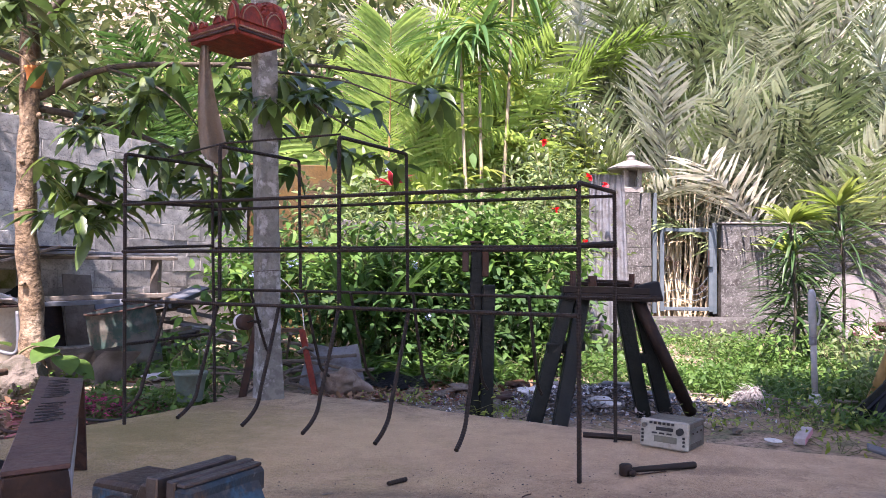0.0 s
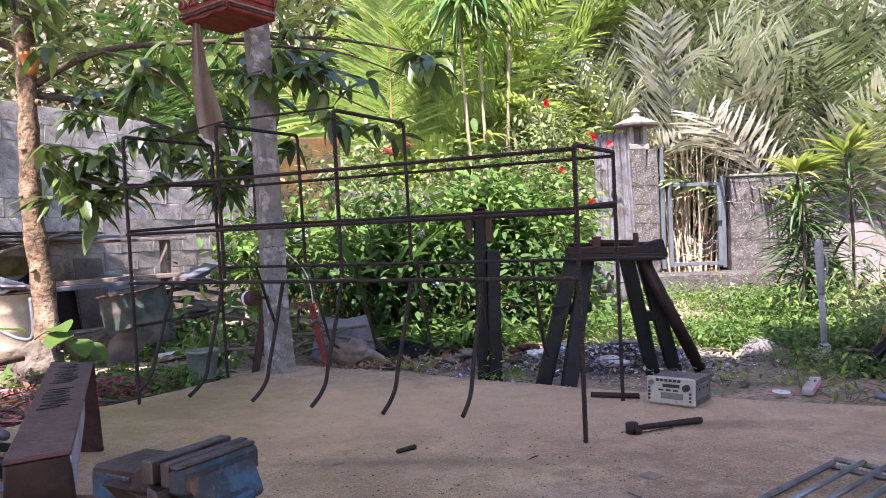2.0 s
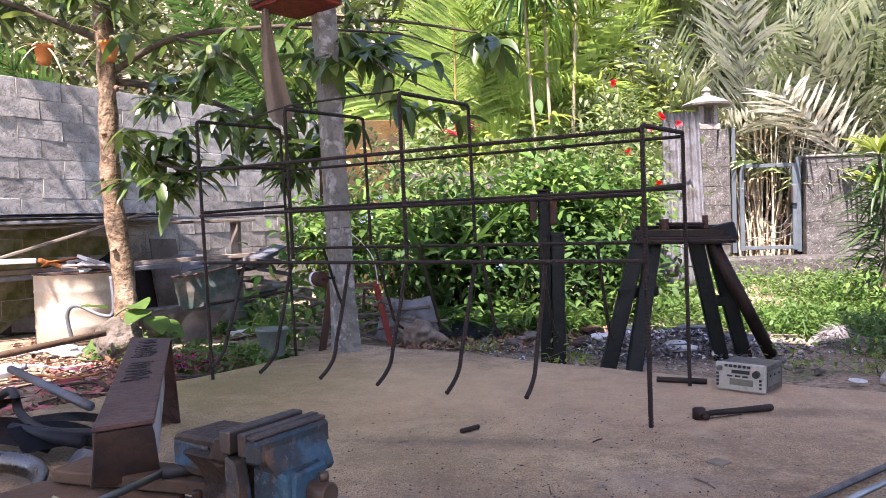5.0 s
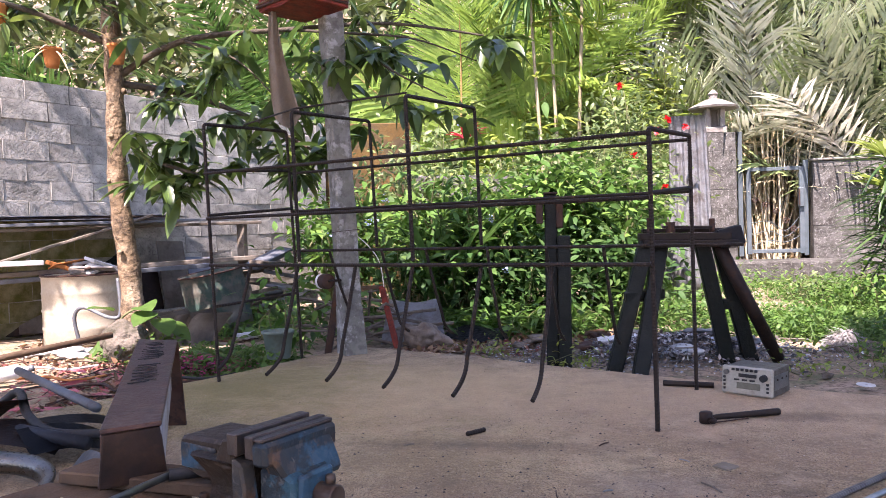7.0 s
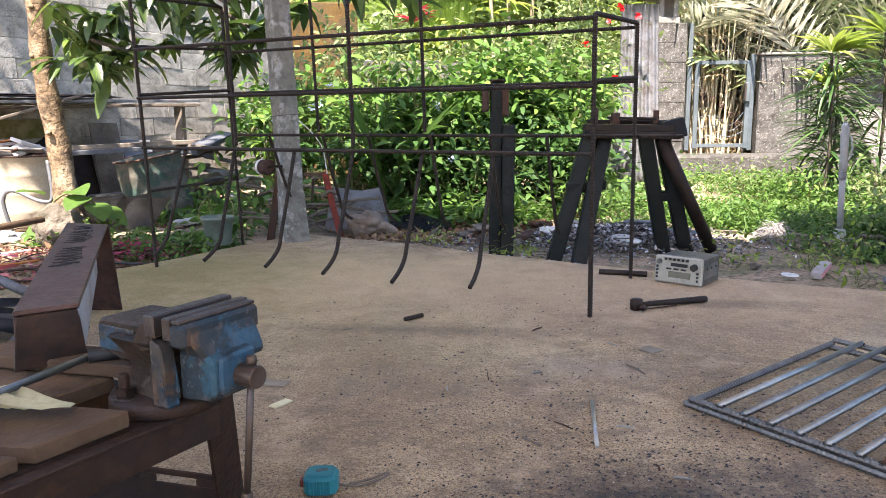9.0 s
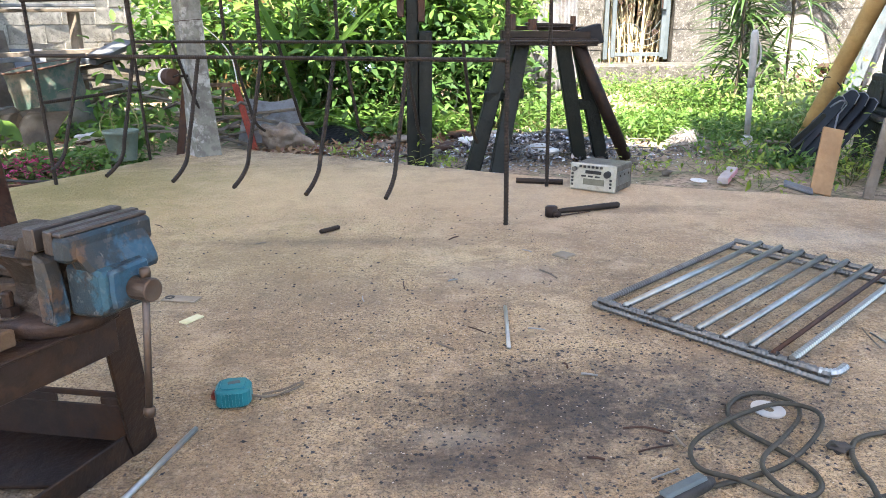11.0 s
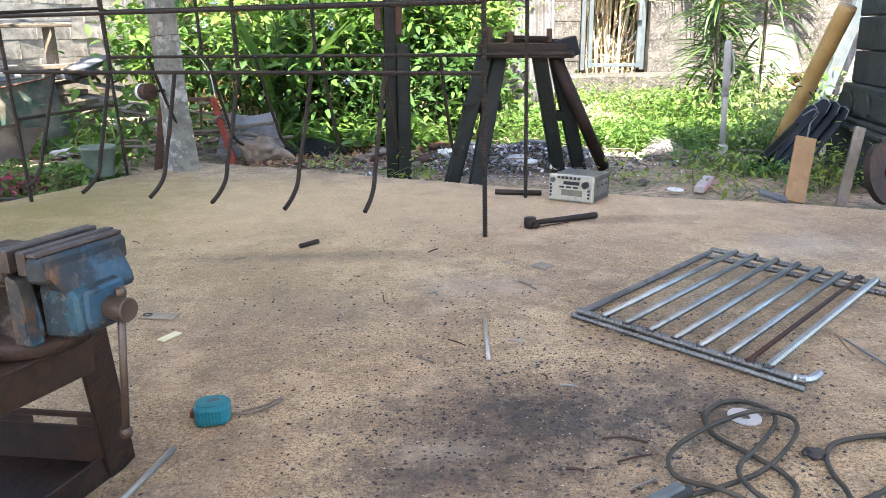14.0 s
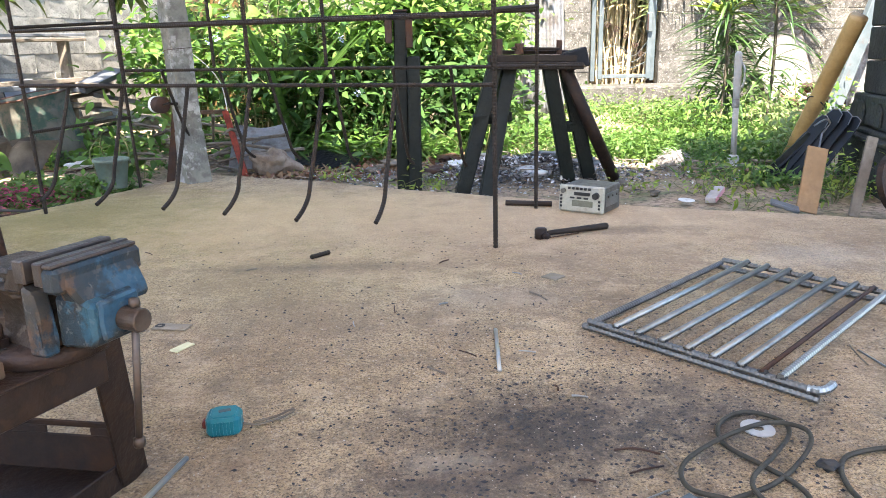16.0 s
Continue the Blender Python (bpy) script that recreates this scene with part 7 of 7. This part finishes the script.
solo("zinc_offcut", sheet(roofsheet, 10, 8, 0.003), M_zinc, "dented blue-grey zinc sheet lying on rubble", "zinc sheet", m=pose(-0.73, 4.06, G + 0.01, 0, 0, 10))
solo("black_sheet", sheet(lambda u, v: Vector((0.34 * (u - 0.5), 0.22 * v, 0.05 * v + 0.012 * math.sin(9 * u + 5 * v))), 10, 8, 0.003), M_blackpl, "dark crumpled plastic sheet behind the sack", "plastic sheet", m=pose(-0.42, 4.12, G + 0.012, 0, 0, -8))
bm = lump(0.092, 0.40, 5.5, (1.25, 0.85, 0.72), 4)
for v in bm.verts:
    v.co *= 1 + 0.16 * noise.noise(v.co * 28) + 0.10 * math.sin(v.co.x * 60 + v.co.z * 25)
solo("muddy_sack", bm, M_sack, "crumpled muddy brown plastic sack on the ground", "sack", m=pose(-0.665, 4.0, G + 0.060, 0, 12, 18), smooth=True)
bm = bmesh.new()
for i in range(26):
    a, L = rng.uniform(0, math.tau), rng.uniform(0.25, 0.6)
    c = Vector((rng.normal(-0.98, 0.16), rng.normal(4.15, 0.10), G + rng.uniform(0.02, 0.24)))
    d = Vector((math.cos(a), 0.5 * math.sin(a), rng.normal(0, 0.15))) * L / 2
    tube([c - d, c + Vector((0, 0, 0.02)), c + d], 0.008, 5, bm, [0.010, 0.008, 0.005])
tagged(part("brushwood", bm, M_greywood), "heap of dry cut branches behind the column", "brushwood", kind="stuff")
solo("white_stake", tube([(0.235, 4.93, G), (0.31, 4.93, 0.30)], 0.007, 8), M_white, "thin white plastic stake in the bed", "stake", smooth=True)

# burnt rubbish heap under the trestle
n = 6500
a, r = rng.uniform(0, math.tau, n), np.abs(rng.normal(0, 0.5, n))
P = np.stack((0.60 + 0.55 * r * np.cos(a) * 1.5, 3.78 + 0.42 * r * np.sin(a), np.full(n, G)), 1)
P[:, 2] += 0.075 * np.exp(-((P[:, 0] - 0.62) / 0.35) ** 2 - ((P[:, 1] - 3.85) / 0.3) ** 2) * rng.uniform(0.6, 1.1, n) + 0.004
tagged(leaves("burnt_rubbish", P, np.stack((rng.normal(0, 1, n), rng.normal(0, 1, n), rng.normal(0.1, 0.45, n)), 1), 0.008, 0.032, M_ash, None, rng, 0.5, 0.1, 0.1, 2), "heap of burnt black rubbish and ash", "rubbish", kind="stuff")
grit("heap_gravel", 3500, ((0.6, 3.85, 0.28), (0.2, 3.7, 0.3), (-0.2, 3.9, 0.3), (0.8, 3.6, 0.2)), 0.002, 0.008, M_ash, "grey gravel and cinders on earth", z=G + 0.004)
for x, y, z, a, mat in ((0.78, 4.02, 0.05, 10, M_sheet), (0.30, 3.95, 0.02, 60, M_white), (0.93, 3.85, 0.03, 30, M_sheet), (0.45, 4.1, 0.03, 80, M_tarp), (0.15, 3.82, 0.01, 15, M_rust), (0.62, 3.65, 0.02, 130, M_white), (-0.05, 4.1, 0.01, 20, M_greywood), (0.25, 4.25, 0.01, 70, M_rust)):
    bm = lump(0.06, 0.9, x * 7 + y, (1.4, 0.9, 0.35), 3)
    for v in bm.verts:
        v.co *= 1 + 0.25 * noise.noise(v.co * 40)
    solo("crumpled_bag", bm, mat, "crumpled plastic scrap on the rubbish heap", "plastic scrap", "litter on the heap", m=pose(x, y, G + z + 0.015, 0, 0, a), smooth=True)

# ---- east side by the garden ----
sp = thing("standpipe", pose(1.690, 3.866, G - 0.005, 0, -2.0, 0) @ Matrix.Diagonal((0.86, 0.86, 1, 1)), "pale grey plastic standpipe with a flanged foot", "standpipe")
part("foot", lathe([(0.040, 0), (0.042, 0.012), (0.030, 0.020), (0.034, 0.045), (0.030, 0.062), (0.019, 0.068)], 20), M_pvc, sp, "", True)
part("pipe", tube([(0, 0, 0.06), (0.002, 0, 0.33)], 0.017, 14), M_pvc, sp, "", True)
part("collar", lathe([(0.019, 0.305), (0.021, 0.31), (0.021, 0.345), (0.019, 0.35)], 16), M_zinc, sp, "grey collar", True)
part("head", tube([(0.002, 0, 0.34), (0.003, 0, 0.40), (0.004, 0, 0.52), (0.004, 0, 0.565), (0.004, 0, 0.578)], 0.02, 14, None, [0.019, 0.021, 0.023, 0.020, 0.010]), M_pvc, sp, "", True)
part("lever", tube(spline([(0.022, -0.012, 0.40), (0.036, -0.016, 0.43), (0.036, -0.016, 0.49), (0.024, -0.012, 0.52)], 5), 0.006, 8), M_pvc, sp, "", True)
a = rng.uniform(0, math.tau, 1500)
el = np.arccos(rng.uniform(0.0, 1, 1500))
P = np.stack((1.41 + 0.075 * np.cos(a) * np.sin(el), 3.93 + 0.06 * np.sin(a) * np.sin(el), G + 0.070 * np.cos(el) * (1 + 0.2 * np.sin(3 * a))), 1)
tagged(leaves("white_fibre_clump", P, np.stack((np.cos(a) + rng.normal(0, 0.6, 1500), np.sin(a) + rng.normal(0, 0.6, 1500), rng.normal(0.1, 0.5, 1500)), 1), 0.02, 0.045, leaf_mat("white_fibre", [(0.24, 0.225, 0.21), (0.31, 0.29, 0.275), (0.18, 0.165, 0.15)], 0.8, 0.2), None, rng, 0.10, 0.1, 0.9, 4), "clump of matted white fibre on the weeds", "fibre clump", kind="stuff")
for x, y, a, L in ((1.62, 3.72, 25, 0.22), (1.58, 3.85, 140, 0.26), (1.72, 3.80, 70, 0.20), (1.50, 3.68, 170, 0.18), (1.9, 3.9, 10, 0.2)):
    solo("wood_scrap", box((L, 0.045, 0.010), pose(x, y, G + 0.02, rng.normal(0, 4), rng.normal(0, 5), a), 0.002), M_greywood, "grey wood slat lying on weeds", "wood slat", "slats by the standpipe")
bx = thing("small_carton", pose(1.29, 3.08, G + 0.005, 0, -3, 59) @ Matrix.Scale(0.8, 4), "small white and pink paper carton", "carton")
part("box_body", box((0.26, 0.05, 0.030), pose(0, 0, 0.015), 0.002), M_cream, bx)
part("pink_side", box((0.256, 0.0015, 0.026), pose(0, -0.026, 0.015), 0.0004), M_pinkbox, bx, "pink printed side")
view = Vector((0.5, 0.86, -0.05)).normalized()
for i, (p, q, w) in enumerate((((1.735, 3.48, G), (1.905, 3.43, 0.232), 0.085), ((1.755, 3.43, G), (1.935, 3.40, 0.262), 0.095), ((1.775, 3.38, G), (1.955, 3.37, 0.255), 0.095), ((1.80, 3.33, G), (1.975, 3.34, 0.235), 0.085), ((1.70, 3.52, G), (1.870, 3.46, 0.165), 0.06))):
    p, q = Vector(p), Vector(q)
    d = (q - p).normalized()
    L = (q - p).length
    ac = (d.cross(view).normalized() * 0.62 + view * 0.78).normalized()
    nn = d.cross(ac).normalized()
    M = Matrix(((d.x, ac.x, nn.x, p.x), (d.y, ac.y, nn.y, p.y), (d.z, ac.z, nn.z, p.z), (0, 0, 0, 1)))
    out = [(0.0, -w * 0.30), (0.0, w * 0.30), (L * 0.72, w * 0.5), (L * 0.90, w * 0.48), (L * 0.98, w * 0.30), (L, 0.0), (L * 0.97, -w * 0.38), (L * 0.86, -w * 0.5)]
    ob = thing("plastic_fender", M, "long black plastic fender leaning in a stack", "fender", "leaning black fenders")
    part("panel_sheet", extrude(out, 0.004, None, 0.001), M_blackpl, ob)
    # Grey bead modelled in place of the shine along the glossy edge.
    part("pale_edge", tube([(x, y, 0.004) for x, y in out[2:]], 0.0022, 6), M_sheet, ob, "pale bead standing for the edge's shine", True)
solo("angle_beam", between((1.695, 3.545, G), (1.86, 3.46, 0.15), 0.045, 0.03, 0.004), M_darkwood, "dark beam leaning on the stack", "beam")
solo("bound_wire", tube(spline([(1.84, 3.40, 0.19), (1.87, 3.37, 0.22), (1.90, 3.38, 0.20), (1.87, 3.38, 0.16), (1.85, 3.35, 0.14), (1.80, 3.28, 0.03), (1.77, 3.25, -0.05)], 6), 0.004, 6), M_sheet, "knotted pale cord round the stacked panels", "cord", smooth=True)
solo("plywood_offcut", between((1.515, 2.785, G), (1.585, 2.88, 0.165), 0.074, 0.012, 0.001, up=(0.25, 1, 0)), M_ply, "tan plywood offcut leaning on the stack", "plywood board")
solo("timber_offcut", between((1.640, 2.695, G), (1.715, 2.76, 0.215), 0.036, 0.014, 0.001, up=(0.2, 1, 0)), M_greywood, "worn grey wooden slat leaning on the plinth", "slat")
solo("blue_shard", box((0.10, 0.05, 0.012), pose(1.40, 2.72, G + 0.04, 10, 16, -20), 0.003), M_sheet, "dark blue plastic shard by the slab edge", "plastic shard")
wheel = thing("grinding_wheel", pose(1.80, 2.73, G + 0.108, 74, 0, 28), "large brown grinding wheel standing on edge", "grinding wheel")
part("disc", ring_disc(0.112, 0.006, 0.022, 40), M_brown, wheel)
part("hub", ring_disc(0.020, 0.005, 0.026, 18), M_rust, wheel)
bam = thing("bamboo_pole", pose(1.952, 3.859, G), "thick yellow bamboo pole leaning on the stone plinth", "bamboo pole")
bp, bq = Vector((0.0, 0, 0)), Vector((0.073, -0.385, 0.712))
bm = bmesh.new()
ks = np.linspace(0, 1, 61)
tube([bp.lerp(bq, k) for k in ks], 0.055, 16, bm, [0.035 + 0.005 * i / 60 + (0.0022 if i in (14, 40) else 0) for i in range(61)])
part("culm", bm, M_bamboo, bam, "", True)
part("tie_wire", tube([bp.lerp(bq, 0.47) + Vector((0.041 * math.cos(k), 0.041 * math.sin(k), 0.01 * math.sin(2 * k) - 0.02 * math.cos(k))) for k in np.linspace(0, math.tau, 18, endpoint=False)], 0.003, 5, closed=True), M_black, bam)
# stone plinth
pl = thing("stone_plinth", pose(2.36, 3.20, G, 0, 0, -14), "dark carved volcanic stone shrine plinth", "plinth")
for n_, w, z0, z1 in (("footing", 0.72, -0.02, 0.19), ("moulding", 0.76, 0.19, 0.215), ("moulding", 0.70, 0.215, 0.24), ("die", 0.66, 0.24, 0.38)):
    part(n_, box((w, w, z1 - z0), pose(0, 0, (z0 + z1) / 2), 0.008), M_stone, pl)
for k in range(3):
    out = [(-0.09, 0), (0.09, 0), (0.09, 0.06), (0.05, 0.10), (0, 0.085), (-0.05, 0.10), (-0.09, 0.06)]
    part("carved_panel", extrude(out, 0.014, pose(-0.22 + 0.22 * k, -0.332, 0.255, 90), 0.003), M_stone, pl)
    part("carved_panel", extrude(out, 0.014, pose(-0.332, -0.22 + 0.22 * k, 0.255, 90, 0, -90), 0.003), M_stone, pl)
z = 0.38
for k in range(10):
    h = 0.145
    for x, w in ((-0.155, 0.30), (0.155, 0.30)) if k % 2 else ((-0.205, 0.20), (0.105, 0.40)):
        part("stone_block", box((w - 0.004, 0.60, h - 0.004), pose(x, 0, z + h / 2), 0.006), M_stone, pl)
    z += h
part("cap", box((0.74, 0.74, 0.08), pose(0, 0, z + 0.04), 0.01), M_stone, pl)
# tarpaulin and scrap heap by the gate wall
def tarp(u, v):
    return Vector((0.55 * (u - 0.5), 0.6 * (1 - v) * (1 + 0.2 * math.sin(4 * u)), 0.70 * v * (1 - 0.12 * (1 - v)) + 0.03 * math.sin(9 * u) * (1 - v) + 0.02 * math.sin(17 * u + 3 * v)))
solo("tarpaulin", sheet(lambda u, v: Vector((tarp(u, v).x, -tarp(u, v).y, tarp(u, v).z)), 26, 14, 0.004), M_tarp, "white tarpaulin draped against the gate wall", "tarpaulin", m=pose(3.75, 7.9, G), smooth=True)
solo("green_post", between((3.05, 5.5, G), (3.45, 5.6, 1.1), 0.09, 0.06, 0.004, up=(0, 1, 0)), M_gate, "faded green timber post leaning in the scrap", "post")
solo("asbestos_sheet", sheet(corr, 44, 6, 0.005), M_zinc, "pale corrugated sheet leaning in the scrap", "roofing sheet", m=pose(3.45, 5.75, G - 0.4, 0, 14, 10), smooth=True)
for i in range(5):
    bm = lump(0.11, 0.5, i * 2.3, (1.7, 1, 0.34), 4)
    solo("folded_cloth", bm, (M_rust, M_sack, M_red, M_pinkbox)[i % 4] if i % 4 != 2 else M_rust, "faded brown-red cloth bundle on scrap", "cloth bundle", "cloth bundles", m=pose(3.25 + 0.12 * (i % 3), 6.3 + 0.1 * (i % 2), G + 0.03 + 0.055 * i, 0, 8 * (i % 3 - 1), 20 * i), smooth=True)
# clay pots hung in the mango tree
for x, y, z in ((-2.30, 3.90, 1.52), (-2.62, 3.80, 1.50), (-2.85, 3.7, 1.72)):
    cp = thing("clay_pot", pose(x, y, z), "small orange clay pot hung in the tree", "flower pot", "hanging clay pots")
    part("shell", lathe([(0.030, 0), (0.036, 0.02), (0.046, 0.085), (0.052, 0.09), (0.052, 0.105), (0.044, 0.105), (0.04, 0.08), (0.005, 0.075)], 18), M_clay, cp, "", True)
    strap_plant("", 0, 0, 0, 10, 0.12, 0.22, L_straw, rng, "", 0.06, 0.4, parent=cp, at=(0, 0, 0.09))
# blocks: one more course against the sky is not seen; weeds along the slab
for x, y, s in ((1.36, 2.95, 0.10), (1.72, 2.98, 0.14), (1.3, 3.2, 0.12), (1.45, 3.3, 0.16), (1.8, 3.1, 0.2), (0.15, 3.45, 0.1), (0.1, 3.5, 0.09), (-0.3, 3.75, 0.07), (1.05, 3.35, 0.08)):
    shrub("edge_weed", x, y, G, s, s * 0.55, 7, 90, 0.016, 0.038, L_lime, rng, "small green weed at the slab edge", group="weeds along the slab", category="weed", base=0.1)

# litter on the west earth: bottle, bags, hoses, twigs
bot = thing("plastic_bottle", pose(-2.42, 2.98, G + 0.035, 0, 82, 35), "white plastic bottle lying on the earth", "bottle")
part("body", lathe([(0.028, 0), (0.032, 0.006), (0.032, 0.13), (0.014, 0.165), (0.012, 0.18)], 18), M_white, bot, "", True)
part("cap", lathe([(0.015, 0.178), (0.015, 0.197), (0.012, 0.199)], 14), M_sheet, bot, "", True)
for i, (x, y, r) in enumerate(((-2.55, 3.76, 0.075), (-2.72, 3.72, 0.05), (-1.80, 4.35, 0.06))):
    bm = lump(r, 0.9, i * 3.7, (1.5, 0.9, 0.35), 3)
    for v in bm.verts:
        v.co *= 1 + 0.25 * noise.noise(v.co * 30)
    solo("crumpled_bag", bm, M_white, "crumpled white plastic bag on the earth", "plastic bag", "bags on the earth", m=pose(x, y, G + 0.02, 0, 0, 40 * i), smooth=True)
for i in range(5):
    x, y = (-2.35, -2.0, -1.75, -2.55, -1.9)[i], (3.1, 2.9, 3.15, 3.35, 3.35)[i]
    line = spline([(x, y, G + 0.012), (x + 0.15, y + 0.06 * math.sin(i * 2.0), G + 0.02), (x + 0.30, y - 0.05, G + 0.015), (x + 0.38, y + 0.08, G + 0.012)], 6)
    solo("thin_hose", tube(line, 0.006, 6), (M_clay, M_rust, M_black, M_white, M_rust)[i], "thin discarded hose lying on the earth", "hose", "hoses on the earth", smooth=True)
bm = bmesh.new()
for i in range(90):
    x, y = rng.uniform(-2.9, -1.45), rng.uniform(2.4, 4.5)
    a, L = rng.uniform(0, math.tau), rng.uniform(0.08, 0.28)
    tube([(x, y, G + 0.008), (x + 0.5 * L * math.cos(a), y + 0.5 * L * math.sin(a), G + 0.02), (x + L * math.cos(a + 0.2), y + L * math.sin(a + 0.2), G + 0.010)], 0.003, 4, bm)
tagged(part("twig_litter", bm, M_rust), "thin brown twigs scattered on the earth", "twigs", kind="stuff")

bm = bmesh.new()
for i in range(70):
    x, y = rng.normal(0.6, 0.33), rng.normal(3.85, 0.17)
    a, L = rng.uniform(0, math.tau), rng.uniform(0.06, 0.2)
    z = G + 0.012 + 0.05 * math.exp(-((x - 0.62) / 0.35) ** 2)
    tube([(x, y, z), (x + L * math.cos(a), y + L * math.sin(a) * 0.6, z + rng.normal(0.008, 0.012))], 0.003, 4, bm)
tagged(part("charred_sticks", bm, M_greywood), "thin charred sticks in the rubbish heap", "sticks", kind="stuff")
for x, y, r in ((-0.15, 3.95, 0.035), (0.12, 3.75, 0.03), (-0.3, 4.05, 0.03), (1.0, 3.45, 0.025), (1.08, 3.2, 0.02), (0.35, 3.55, 0.03), (-0.05, 3.72, 0.025), (0.9, 4.2, 0.035)):
    solo("loose_stone", lump(r, 0.5, x * 9 + y, (1.3, 1, 0.6), 2), M_rock, "small brown stone on bare earth", "stone", "stones on the earth", m=pose(x, y, G + r * 0.3, 0, 0, 60 * x))

# taller growth behind the standpipe
for x, y, h, sp, mat, lab in ((2.05, 5.1, 0.34, 0.26, L_bush, "leafy dark green weed clump"), (2.35, 4.7, 0.36, 0.26, L_bush2, "leafy green weed clump in the garden"), (2.5, 5.4, 0.42, 0.3, L_bush, "leafy dark green weed clump"), (2.2, 4.3, 0.26, 0.2, L_bush2, "leafy green weed clump in the garden"), (1.75, 5.6, 0.28, 0.25, L_bush2, "leafy green weed clump in the garden"), (2.95, 5.6, 0.5, 0.3, L_bush, "leafy dark green weed clump"), (2.05, 3.95, 0.22, 0.16, L_bush2, "leafy green weed clump in the garden"), (1.5, 6.2, 0.25, 0.25, L_bush, "leafy dark green weed clump"), (2.6, 4.4, 0.35, 0.22, L_bush, "leafy dark green weed clump")):
    shrub("weed_clump", x, y, G, h, sp, 9, 260, 0.028, 0.06, mat, rng, lab, group="weed clumps in the garden", category="weed", base=0.15)
for x, y, n, ln in ((2.30, 5.0, 26, 0.42), (2.02, 4.15, 16, 0.24), (2.52, 5.0, 26, 0.45), (1.97, 3.75, 14, 0.2)):
    strap_plant("arching_strap_plant", x, y, G, n, ln * 0.6, ln, L_strap, rng, "dark green arching strap-leaved plant", 0.06, 0.7, category="plant", group="strap plants by the standpipe")
